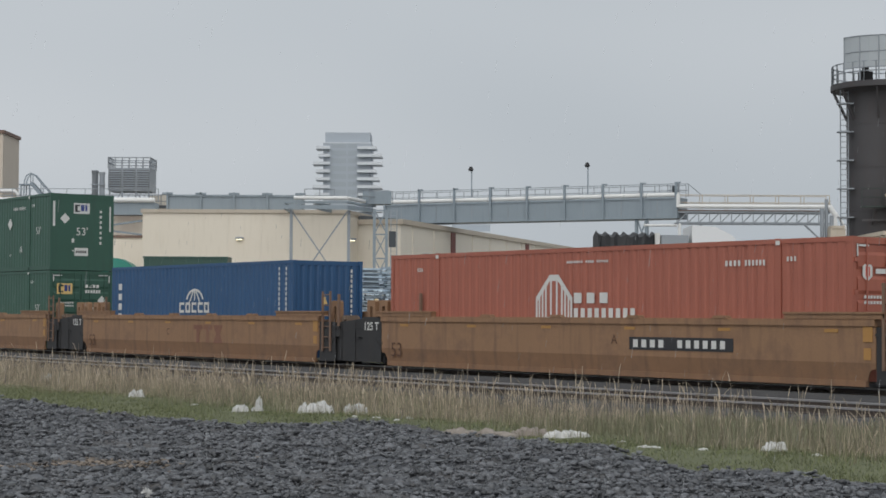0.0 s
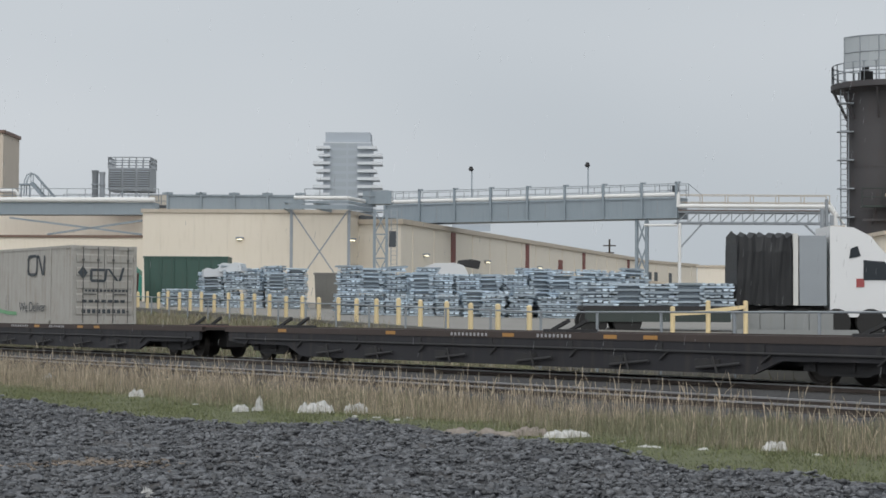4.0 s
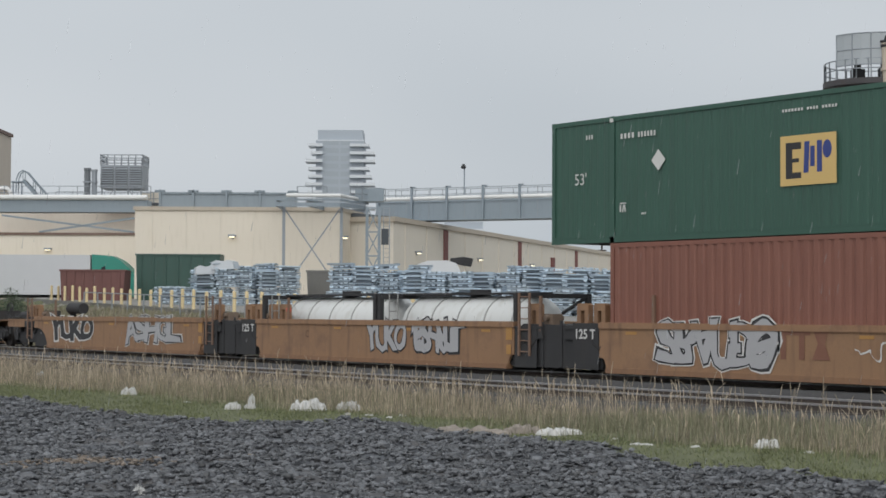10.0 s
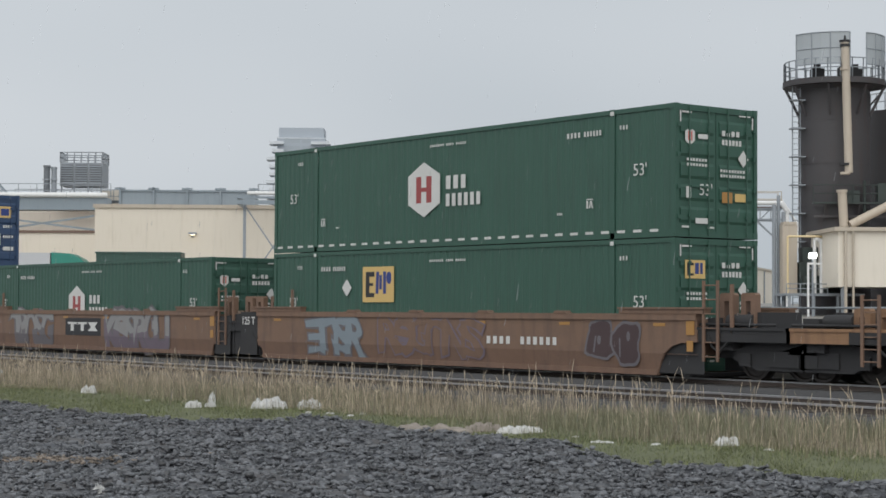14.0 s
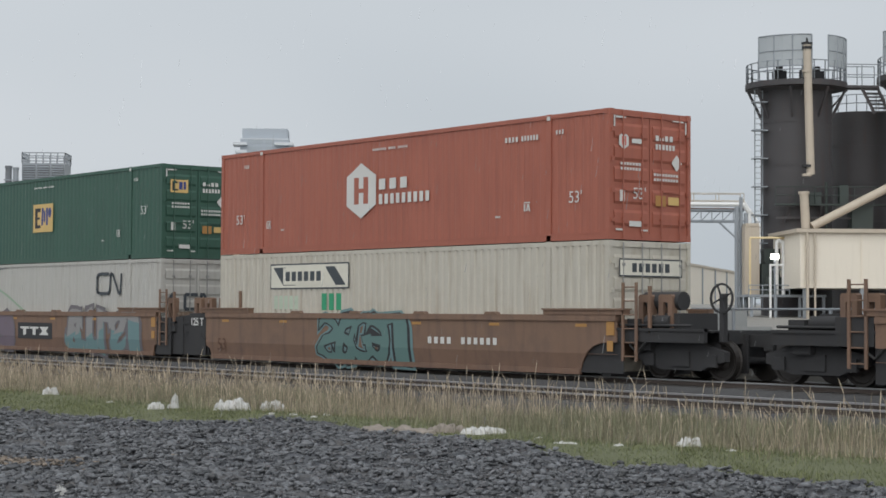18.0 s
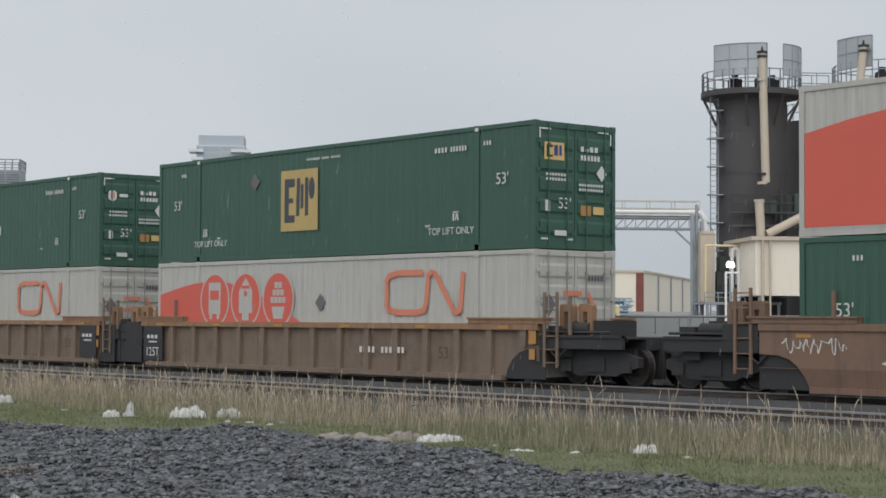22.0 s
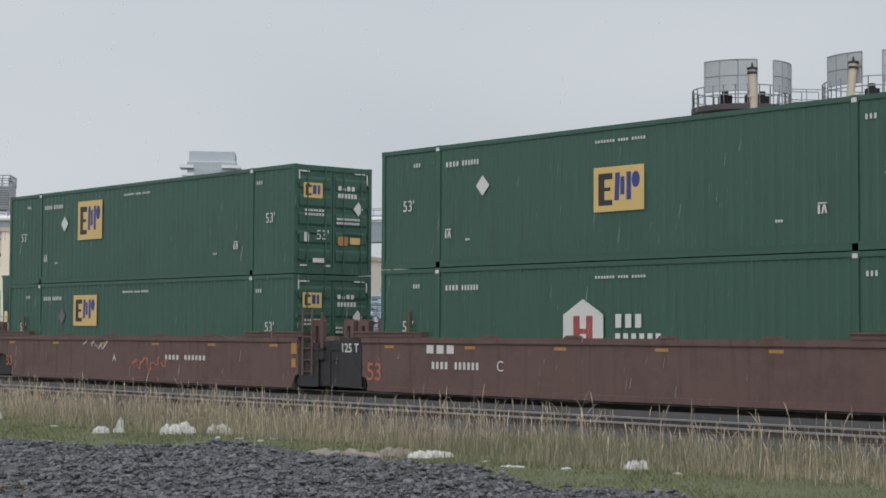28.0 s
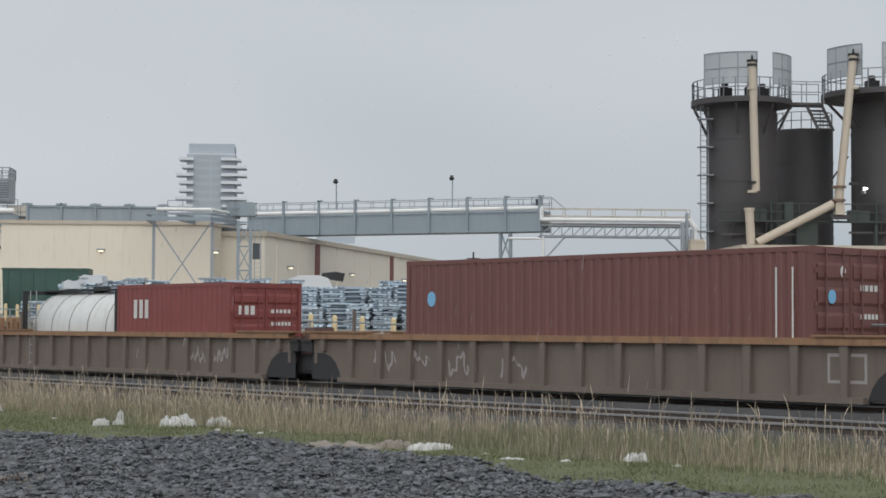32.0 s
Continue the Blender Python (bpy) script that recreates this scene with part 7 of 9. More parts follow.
def warehouse(a, b, top, deep, n, label, stripes, lamps=()):
    o, L, turn = site_line((*a, 0), (*b, 0))
    w = thing("warehouse", sp(o.x, o.y, 0, turn), label, "building")
    part("wall", Geo().box(0, 0, 0, L, deep, top), STUCCO2, w)
    part("roof_edge", Geo().box(-0.2, -0.2, top, L + 0.2, deep, top + 0.35), PIPECREAM, w)
    part("roof", Geo().prism([(0.0, top + 0.35), (deep, top + 0.35), (deep / 2, top + 0.8)], 0, L, "x"), ROOFDARK, w)
    for i in range(n):
        part("wall_seam", lambda: Geo().box(0, -0.05, 0, 0.14, 0, top - 0.02), STUCCO, w, key=("seam", top), at=((i + 0.5) * L / n, 0, 0))
    for q in stripes:
        part("wall_stripe", lambda: Geo().box(-0.55, -0.07, 0, 0.55, 0, top - 0.05), OXBLOOD, w, "oxblood red wall strip", key=("stripe", top), at=(q * L, 0, 0))
    for x, z in lamps:
        wall_lamp(w, x * L, -0.02, z)
    return w


w = warehouse((-3.05, 127.6), (23.3, 210.7), 8.0, 9, 17, "long cream warehouse with oxblood strips, receding", (0.145, 0.406, 0.667, 0.928), ((0.06, 5.9), (0.25, 5.9), (0.45, 5.9), (0.7, 5.8)))
part("window", Geo().box(47.2, -0.09, 5.2, 48.7, 0, 6.9), OXBLOOD, w, "dark red vent panel")
w = warehouse((24.6, 225), (35.1, 245), 8.35, 12, 5, "far cream warehouse behind the yard", ())
for x in (4.0, 6.2, 11.5):
    part("window", lambda: Geo().box(0, -0.06, 5.6, 1.1, 0, 7.2), ROOFDARK, w, "small dark window", key="farwin", at=(x, 0, 0))
w = thing("warehouse", sp(29.3, 204.0), "far low cream shed with an oxblood corner strip", "building")
part("wall", Geo().prism([(0, 0), (8.7, 0), (23.2, 41), (20.5, 43), (4.7, 12)], 0, 7.1, "z"), STUCCO2, w)
part("roof_edge", Geo().prism([(-0.15, -0.15), (8.8, -0.15), (23.4, 41), (20.4, 43.2), (4.5, 12)], 7.1, 7.36, "z"), PIPECREAM, w)
part("wall_stripe", Geo().box(7.75, -0.08, 0, 8.65, 0, 7.05), OXBLOOD, w, "oxblood red wall strip")
for q in (0.25, 0.5, 0.75):
    part("down_pipe", Geo().tube((8.75 + 14.5 * q, 41 * q - 0.2, 0), (8.75 + 14.5 * q, 41 * q - 0.2, 7.0), 0.1, 8), GALV, w)
ls = thing("lean_to", sp(20.5, 196.0), "low pale lean-to with a sloping roof", "building")
part("wall", Geo().prism([(0, 0), (11.5, 0), (11.5, 3.9), (0, 5.6)], 0, 3, "y"), STUCCO2, ls)
part("roof", Geo().prism([(-0.2, 5.6), (11.7, 3.88), (11.7, 4.05), (-0.2, 5.8)], -0.3, 3.1, "y"), PIPECREAM, ls)


# the blue-grey pipe gallery
o, L, turn = site_line((-4.65, 139.53, 0), (17.1, 128.93, 0))
gal = thing("pipe_gallery", sp(o.x, o.y, 0, turn), "blue-grey steel pipe gallery bridging the yard", "gallery")
part("girder", Geo().box(0, 0, 8.72, L, 2.2, 10.02), STEELBLUE, gal)
for z in (8.6, 10.02):
    part("flange", Geo().box(0, -0.08, z, L, 2.28, z + 0.12), STEELBLUE, gal)
part("top_pipe", Geo().tube((0, 0.1, 10.33), (L + 0.1, 0.1, 10.33), 0.16, 12), PIPEWHITE, gal, "white lagged pipe")
for x in (0.02, 3.04, 6.08, 9.15, 12.2, 15.26, 18.34, 21.36, L - 0.18):
    part("frame_post", lambda: Geo().box(0, -0.2, 8.6, 0.16, -0.02, 11.25).box(0, -0.2, 11.15, 0.42, -0.05, 11.25), STEELBLUE, gal, key="fpost", at=(x, 0, 0))
for x in (1.5, 4.55, 7.6, 10.65, 13.7, 16.8, 19.8, 22.6):
    part("girder_seam", lambda: Geo().box(0, -0.02, 8.74, 0.05, 0, 10.0), GALV, gal, key="gseam", at=(x, 0, 0))
railing(gal, [(0, 1.9, 10.14), (L, 1.9, 10.14)], 1.0, 1.2)
railing(gal, [(0, 0.3, 10.14), (L, 0.3, 10.14)], 1.0, 1.52)
for x in (6.66, 16.4):
    part("lamp_post", Geo().tube((x, 2.0, 10.2), (x, 2.0, 12.75), 0.05, 8), STEELBLUE, gal)
    part("lamp_head", Geo().tube((x - 0.02, 1.9, 12.72), (x - 0.02, 1.9, 12.82), 0.12, 12, r2=0.22).tube((x - 0.02, 1.9, 12.82), (x - 0.02, 1.9, 13.08), 0.22, 12, r2=0.1), SOOT, gal, "round dark lamp head")
for x in (0.2, 20.92):
    leg = part("trestle_leg", Geo().box(x - 0.08, 0.1, 0, x + 0.12, 0.34, 8.6).box(x + 0.7, 0.1, 0, x + 0.92, 0.34, 8.6), STEELBLUE, gal)
    for k in range(4):
        z = 0.6 + k * 2.0
        part("brace", Geo().beam((x + 0.05, 0.2, z), (x + 0.8, 0.2, z + 2.0), 0.1, 0.1).beam((x + 0.05, 0.24, z + 2.0), (x + 0.8, 0.24, z), 0.1, 0.1), STEELBLUE, leg)

tr = thing("truss_walkway", sp(17.05, 129.0), "cream steel truss walkway with pipes and railing", "walkway")
L = 11.15
part("chord", Geo().box(0, 0, 9.0, L, 0.14, 9.14).box(0, 0, 8.2, L, 0.14, 8.34).box(0, 1.3, 9.0, L, 1.44, 9.14).box(0, 1.3, 8.2, L, 1.44, 8.34), GALV, tr)
for i in range(14):
    part("web", lambda: Geo().beam((0, 0.07, 8.27), (L / 14, 0.07, 9.07), 0.07, 0.07).beam((0, 0.07, 8.27), (0, 0.07, 9.07), 0.06, 0.06), GALV, tr, key="tweb", at=(i * L / 14, 0, 0))
part("deck", Geo().box(0, 0, 9.14, L, 1.44, 9.22), FLASH, tr)
part("pipe", Geo().tube((0.05, -0.14, 9.47), (L, -0.14, 9.47), 0.16, 12).tube((0.05, -0.14, 10.33), (0.05, -0.14, 9.4), 0.16, 12), PIPEWHITE, tr, "white lagged pipe")
part("drop_pipe", Geo().tube((L - 0.05, -0.14, 9.47), (L + 0.35, -0.14, 8.9), 0.2, 12).tube((L + 0.35, -0.14, 8.95), (L + 0.35, -0.14, 1.0), 0.17, 12).tube((L - 0.1, 0.3, 9.95), (L + 1.2, 0.3, 8.0), 0.1, 10).tube((L + 1.2, 0.3, 8.05), (L + 1.2, 0.3, 6.2), 0.1, 10), PIPEWHITE, tr)
railing(tr, [(0, 0.1, 9.22), (L, 0.1, 9.22)], 1.1, 1.9, PIPECREAM)
railing(tr, [(0, 1.3, 9.22), (L, 1.3, 9.22)], 1.1, 1.9, PIPECREAM)
railing(tr, [(-0.6, 0.5, 10.2), (0.9, 0.5, 10.2)], 0.95, 0.75, GALV)
part("stair_rail", Geo().tube((0.9, 0.5, 11.15), (1.9, 0.5, 10.3), 0.03, 6), GALV, tr)
part("junction_box", Geo().box(-0.3, 0.3, 10.2, 0.05, 0.6, 11.0), CHARCOAL, tr)
for x in (0.2, L - 0.2, L + 0.15):
    part("leg", Geo().tube((x, 0.1, 0.5), (x, 0.1, 8.25), 0.12, 10), GALV if x > 1 else PIPEWHITE, tr)
part("knee_brace", Geo().beam((0.3, 0.1, 6.5), (1.83, 0.1, 8.2), 0.12, 0.12), GALV, tr)
part("knee_brace", Geo().beam((L - 0.3, 0.1, 6.75), (L - 1.9, 0.1, 8.22), 0.12, 0.12), GALV, tr)
part("tie_pipe", Geo().tube((-2.4, 0.1, 8.08), (0, 0.1, 8.08), 0.09, 8), PIPEWHITE, tr)

# braced frame before the block, with its roof slab and roof pipes
fr = thing("steel_frame", sp(-10.58, 122.0), "braced grey steel frame with roof slab before the wall", "steel frame")
for x in (0.0, 3.97):
    part("column", lambda: Geo().box(0, 0, 0, 0.2, 0.2, 8.66), GALV, fr, key="fcol", at=(x, 0, 0))
part("brace", Geo().beam((0.15, 0.1, 3.0), (3.95, 0.1, 8.55), 0.09, 0.09).beam((0.15, 0.14, 8.55), (3.95, 0.14, 3.0), 0.09, 0.09), GALV, fr)
for z, w2 in ((8.8, 0.26), (9.13, 0.14)):
    for p, q in (((-0.3, -0.9), (4.0, -0.9)), ((4.0, -0.9), (5.75, 3.4)), ((-0.3, -0.9), (-0.3, 3.4)), ((1.8, -0.9), (2.6, 3.4))):
        part("roof_beam", Geo().beam((*p, z), (*q, z), 0.16, w2), STEELBLUE, fr)
part("roof_pipe", Geo().tube((0.35, -1.0, 9.42), (4.0, -1.0, 9.42), 0.13, 10).tube((4.0, -1.0, 9.42), (5.8, 5.2, 9.42), 0.13, 10), PIPEWHITE, fr)
railing(fr, [(0.9, 1.5, 9.3), (3.0, 1.5, 9.3)], 0.9, 1.0), railing(fr, [(4.6, 1.5, 9.3), (7.0, 3.5, 9.3)], 0.9, 1.0)
part("duct", Geo().box(4.9, 2.5, 9.25, 6.9, 3.8, 10.15), STEELBLUE, fr)

# left gallery with roof plant
o, L, turn = site_line((-40.0, 139.0, 0), (-22.5, 138.0, 0))
lg = thing("pipe_gallery", sp(o.x, o.y, 0, turn), "blue-grey pipe gallery along the low wing's roof", "gallery")
part("girder", Geo().box(0, 0, 9.15, L, 1.6, 10.1), STEELBLUE, lg)
part("top_pipe", Geo().tube((0, -0.1, 10.3), (L, -0.1, 10.3), 0.2, 12).tube((1.2, -0.1, 10.3), (1.2, -0.1, 11.2), 0.2, 12), PIPEWHITE, lg)
for x in (2.2, 3.6):
    part("leg", lambda: Geo().box(0, 0, 7.4, 0.2, 0.2, 9.15), STEELBLUE, lg, key="lgleg", at=(x, 0, 0))
part("brace", Geo().beam((2.3, 0.1, 7.5), (3.7, 0.1, 9.1), 0.1, 0.1).beam((6, 0.1, 8.9), (16.5, 0.1, 7.6), 0.14, 0.14).beam((9, 0.1, 7.6), (16.5, 0.1, 8.7), 0.14, 0.14), STEELBLUE, lg)
railing(lg, [(0, 1.2, 10.2), (L, 1.2, 10.2)], 1.07, 1.5)

ct = thing("cooling_tower", sp(-27.5, 145.0, 10.0), "grey louvred cooling tower on the factory roof", "cooling tower")
MESHGREY = surface("grimy louvre grey", (0.15, 0.165, 0.18), 0.7, var=0.25, streak=0.4, stain=(0.09, 0.085, 0.08))
part("casing", Geo().box(0, 0, 1.5, 3.45, 3, 3.4), GALV, ct)
for x in (0.1, 1.25, 2.4):
    lv = part("louvre", lambda: Geo().box(0, -0.06, 1.65, 0.98, 0, 3.25), MESHGREY, ct, "dark louvre panel", key="louvre", at=(x, 0, 0))
    for i in range(8):
        part("slat", lambda: Geo().prism([(-0.14, 0), (-0.06, 0.07), (-0.06, 0.1), (-0.14, 0.03)], 0.02, 0.96, "x"), GALV, lv, key="slat", at=(0, 0, 1.7 + i * 0.19))
for x in (0.05, 1.1, 2.2, 3.25):
    part("leg", lambda: Geo().box(0, 0, 0, 0.12, 0.12, 1.5), GALV, ct, key="ctleg", at=(x, 0.1, 0))
part("brace", Geo().beam((0.1, 0.1, 0.1), (1.15, 0.1, 1.45), 0.07, 0.07).beam((2.25, 0.1, 1.45), (3.3, 0.1, 0.1), 0.07, 0.07), GALV, ct)
part("base_plate", Geo().box(-0.2, -0.2, 0.45, 3.7, 3.2, 0.58), PIPEWHITE, ct)
railing(ct, [(0, 0, 3.4), (3.45, 0, 3.4), (3.45, 3, 3.4), (0, 3, 3.4), (0, 0, 3.4)], 0.85, 0.6, r=0.045)
fl = thing("roof_flue", sp(-28.45, 144.4, 9.6), "pair of grey roof flues beside the cooling tower", "flue")
part("flue", Geo().tube((0, 0, 0), (0, 0, 3.3), 0.26, 14).tube((0, 0, 3.3), (0, 0, 3.5), 0.3, 14), MESHGREY, fl)
part("flue", Geo().tube((0.58, 0, 0), (0.58, 0, 3.2), 0.22, 14).tube((0.58, 0, 3.2), (0.58, 0, 3.38), 0.26, 14), GALV, fl)
part("bracket", Geo().box(-0.3, -0.3, 1.2, 0.85, 0.0, 1.3).box(-0.3, -0.3, 2.3, 0.85, 0.0, 2.4), GALV, fl)
rs = thing("roof_stair", sp(-34.3, 144.6, 9.6), "steel stair with hooped rails on the factory roof", "stair")
part("stringer", Geo().beam((0.55, 0, 2.5), (2.3, 0, 0.5), 0.08, 0.25).beam((0.55, 0.8, 2.5), (2.3, 0.8, 0.5), 0.08, 0.25), STEELBLUE, rs)
for i in range(9):
    part("tread", lambda: Geo().box(-0.14, 0, 0, 0.14, 0.8, 0.05), STEELBLUE, rs, key="rstread", at=(0.65 + i * 0.19, 0, 2.4 - i * 0.215))
for y in (0.0, 0.8):
    hoop = [(0.0, 1.5), (0.02, 2.6), (0.2, 3.1), (0.55, 3.3), (0.85, 3.15), (1.4, 2.5), (2.4, 1.4), (2.5, 0.4)]
    g = Geo()
    for (xa, za), (xb, zb) in zip(hoop, hoop[1:]):
        g.tube((xa, y, za), (xb, y, zb), 0.05, 6)
    for xa, za, zb in ((0.55, 2.3, 3.3), (1.4, 1.5, 2.5), (2.0, 0.8, 1.85)):
        g.tube((xa, y, za), (xa, y, zb), 0.035, 6)
    part("hand_rail", g, STEELBLUE, rs)
part("landing", Geo().box(-0.4, -0.1, 2.3, 0.7, 0.9, 2.42).box(-0.3, 0, 0, -0.2, 0.1, 2.3).box(0.4, 0, 0, 0.5, 0.1, 2.3), STEELBLUE, rs)
pp = thing("roof_pipe", sp(-37.5, 143.6, 9.6), "white lagged pipe bending down along the roof", "pipe")
g, run = Geo(), [(0, 1.75), (2.6, 1.75), (2.85, 1.65), (3.0, 1.4), (3.02, 0.8), (3.15, 0.5), (3.4, 0.4), (10.5, 0.42)]
for (xa, za), (xb, zb) in zip(run, run[1:]):
    g.tube((xa, 0, za), (xb, 0, zb), 0.17, 12)
part("pipe", g, PIPEWHITE, pp)
rp = thing("roof_shed", sp(-31.6, 150.0, 10.0), "low pale plant housings on the factory roof", "roof shed")
part("wall", Geo().box(0, 0, 0, 1.6, 2, 1.2).box(6.6, 0, 0, 9.4, 2, 1.5).box(3.6, 0.2, 0, 5.4, 2, 0.8), STUCCO2, rp)
railing(rp, [(-0.5, -0.5, 0.4), (10.5, -0.5, 0.4)], 1.1, 1.3, GALV)


# ---- silos ----
def ring_pts(r, a0, a1, n, z=0.0):
    return [(r * math.cos(radians(a0 + (a1 - a0) * i / n)), r * math.sin(radians(a0 + (a1 - a0) * i / n)), z) for i in range(n + 1)]


def silo(lat, dep, r, top, label, deck=None, shrouds=()):
    s = thing("silo", sp(lat, dep, 0.8), label, "silo", "dark silos")
    h = top - 0.8
    part("shell", Geo().tube((0, 0, 0), (0, 0, h), r, 48), TANKDARK, s)
    for i in range(5):
        part("hoop", lambda: Geo().tube((0, 0, 0), (0, 0, 0.1), r + 0.03, 48), TANKDARK, s, key=("hoop", r), at=(0, 0, h * (i + 0.7) / 5.6))
    if deck:
        d = part("deck", Geo().tube((0, 0, h - 0.2), (0, 0, h + 0.12), deck, 48), TANKDARK, s)
        part("collar", Geo().tube((0, 0, h - 0.4), (0, 0, h - 0.2), r + 0.04, 48, r2=r + 0.3), TANKDARK, d)
        railing(d, ring_pts(deck - 0.08, 0, 360, 26, h + 0.12), 1.07, 5, GALV, r=0.035)
        for a in (180, 205, 250, 295, 335, 360):
            ca, sa = math.cos(radians(a)), math.sin(radians(a))
            part("bracket", Geo().beam((r * ca, r * sa, h - 1.9), ((deck - 0.1) * ca, (deck - 0.1) * sa, h - 0.3), 0.1, 0.14), TANKDARK, d)
        for a0, a1 in shrouds:
            g, n = Geo(), 6
            pts = ring_pts(deck - 0.06, a0, a1, n)
            g.add([(x, y, z) for z in (h + 0.85, h + 2.6) for x, y, _ in pts], [(i, i + 1, n + 2 + i, n + 1 + i) for i in range(n)])
            sh = part("wind_screen", g, surface("pale mesh screen", (0.36, 0.39, 0.41), 0.6, var=0.08), d, "pale mesh wind screen")
            fg = Geo()
            for z in (h + 0.85, h + 1.72, h + 2.6):
                for p, q in zip(pts, pts[1:]):
                    fg.tube((p[0], p[1], z), (q[0], q[1], z), 0.035, 6)
            for p in pts[::2]:
                fg.tube((p[0], p[1], h), (p[0], p[1], h + 2.6), 0.04, 6)
            part("screen_frame", fg, GALV, sh)
        for k, (x, y) in enumerate(((-1.2, -1.0), (0.2, -1.6), (1.0, -0.8))):
            part("fan_unit", Geo().box(x - 0.35, y - 0.3, h + 0.12, x + 0.35, y + 0.3, h + 0.75).tube((x, y, h + 0.75), (x, y, h + 1.05), 0.2, 10), SOOT, d)
    return s


s1 = silo(24.86, 100, 2.0, 14.45, "dark sooty silo with railed deck, pale screens and ladder", 2.88, ((209, 274), (295, 339)))
silo(33.44, 100, 2.05, 15.0, "dark sooty silo with wide railed deck and pale screens", 3.75, ((188, 230), (248, 300)))
s3 = silo(29.63, 104, 1.75, 13.36, "shorter dark silo between two taller ones")
railing(s3, ring_pts(1.7, 150, 390, 12, 12.56), 1.0, 3, GALV)
for s, x0 in ((s1, -2.3),):
    g = Geo()
    for x in (x0 - 0.22, x0 + 0.22):
        g.tube((x, -0.6, 1.0), (x, -0.6, 13.6), 0.035, 6)
    for i in range(40):
        g.tube((x0 - 0.22, -0.6, 1.2 + i * 0.31), (x0 + 0.22, -0.6, 1.2 + i * 0.31), 0.02, 5)
    for i in range(7):
        z = 3.0 + i * 1.6
        g.box(x0 - 0.42, -1.1, z, x0 + 0.42, -0.5, z + 0.06)
    part("ladder", g, GALV, s, "caged ladder")
br = thing("silo_bridge", sp(27.4, 99.0, 14.45), "short railed bridge and stair between silo decks", "walkway")
part("deck", Geo().box(0, 0, -0.15, 2.0, 1.0, 0.0), TANKDARK, br)
railing(br, [(0, 0, 0), (2.0, 0, 0)], 1.2, 1.0), railing(br, [(0, 1, 0), (2.0, 1, 0)], 1.2, 1.0)
part("stair", Geo().beam((1.0, 0.1, -0.1), (1.75, 0.1, -1.6), 0.08, 0.16).beam((1.9, 0.1, -0.1), (2.6, 0.1, -1.6), 0.08, 0.16), TANKDARK, br)
for i in range(7):
    part("tread", lambda: Geo().box(0, 0, 0, 0.9, 0.3, 0.06), TANKDARK, br, key="tread", at=(1.05 + i * 0.11, 0.05, -0.25 - i * 0.21))
part("cross_brace", Geo().beam((-0.9, 0.6, -1.6), (0.3, 0.6, -0.2), 0.09, 0.09).beam((2.6, 0.6, -4.4), (3.6, 0.6, -3.0), 0.09, 0.09), TANKDARK, br)


def pipe_run(pts, r, mat, label, bands=()):
    p = thing("duct_pipe", sp(*pts[0]), label, "pipe")
    o = Vector(pts[0])
    g = Geo()
    for a, b in zip(pts, pts[1:]):
        g.tube(Vector(a) - o, Vector(b) - o, r, 16)
    part("pipe", g, mat, p)
    if o.z > 16:
        part("rain_cap", lambda: Geo().tube((0, 0, 0.02), (0, 0, 0.12), r * 1.35, 14).tube((0, 0, 0.12), (0, 0, 0.4), 0.09, 8, r2=0.04), SOOT, p, key=("raincap", r))
    for z, rr in bands:
        part("flange", lambda: Geo().tube((0, 0, 0), (0, 0, 0.14), r * 1.22, 16), SOOT if rr else mat, p, key=("flange", r, rr, mat.name), at=(0, 0, z - o.z))
    return p


pipe_run([(24.78, 97.2, 16.45), (24.98, 97.2, 9.2)], 0.23, PIPECREAM, "cream vertical duct pipe against the silo", ((16.2, 1), (14.9, 0), (9.6, 1), (9.1, 0)))
pipe_run([(24.59, 97.2, 8.25), (24.7, 97.2, 6.2)], 0.25, PIPECREAM, "short cream duct pipe below a joint", ((8.1, 0),))
pipe_run([(25.0, 97.0, 6.3), (29.3, 97.0, 8.5)], 0.24, PIPECREAM, "cream sloping duct pipe between silos")
pipe_run([(30.58, 97.2, 16.9), (29.79, 97.2, 9.5), (29.6, 97.2, 8.4)], 0.23, PIPECREAM, "cream leaning duct pipe against the second silo", ((16.6, 1), (15.0, 0), (9.6, 1)))
gl = thing("silo_gallery", sp(23.1, 97.55, 7.5), "dark service gallery with pipes across the silo fronts", "walkway")
part("deck", Geo().box(0, 0, 0, 10.0, 0.42, 0.1), SKID, gl)
railing(gl, [(0, 0.05, 0.1), (10.0, 0.05, 0.1)], 0.95, 1.1, SKID)
for x in (0.7, 2.6, 9.2):
    part("bracket", lambda: Geo().beam((0, 0.05, 0.0), (0, 0.6, -0.9), 0.08, 0.1), TANKDARK, gl, key="glbr", at=(x, 0, 0))
part("cable_tray", Geo().box(0.1, 0.3, -0.75, 5.6, 0.42, -0.62).box(7.4, 0.3, -0.6, 9.9, 0.42, -0.48), TANKDARK, gl)
for x0, y0, z0, x1, y1, z1 in ((1.9, 0.1, 0.1, 2.6, 0.4, 0.75), (3.6, 0.0, 0.1, 4.1, 0.4, 1.15), (4.3, 0.05, -1.3, 5.5, 0.9, -0.0), (7.3, 0.05, 0.1, 8.5, 0.4, 0.7)):
    part("valve_box", Geo().box(x0, y0, z0, x1, y1, z1), SKID, gl, "dark green steel box")
for x, r in ((2.9, 0.09), (8.9, 0.12)):
    part("riser_pipe", Geo().tube((x, 0.2, -1.4), (x, 0.2, 1.3), r, 10), SKID, gl)
hd = thing("duct_hub", sp(29.6, 97.0, 7.9), "rusty junction where ducts meet", "duct box")
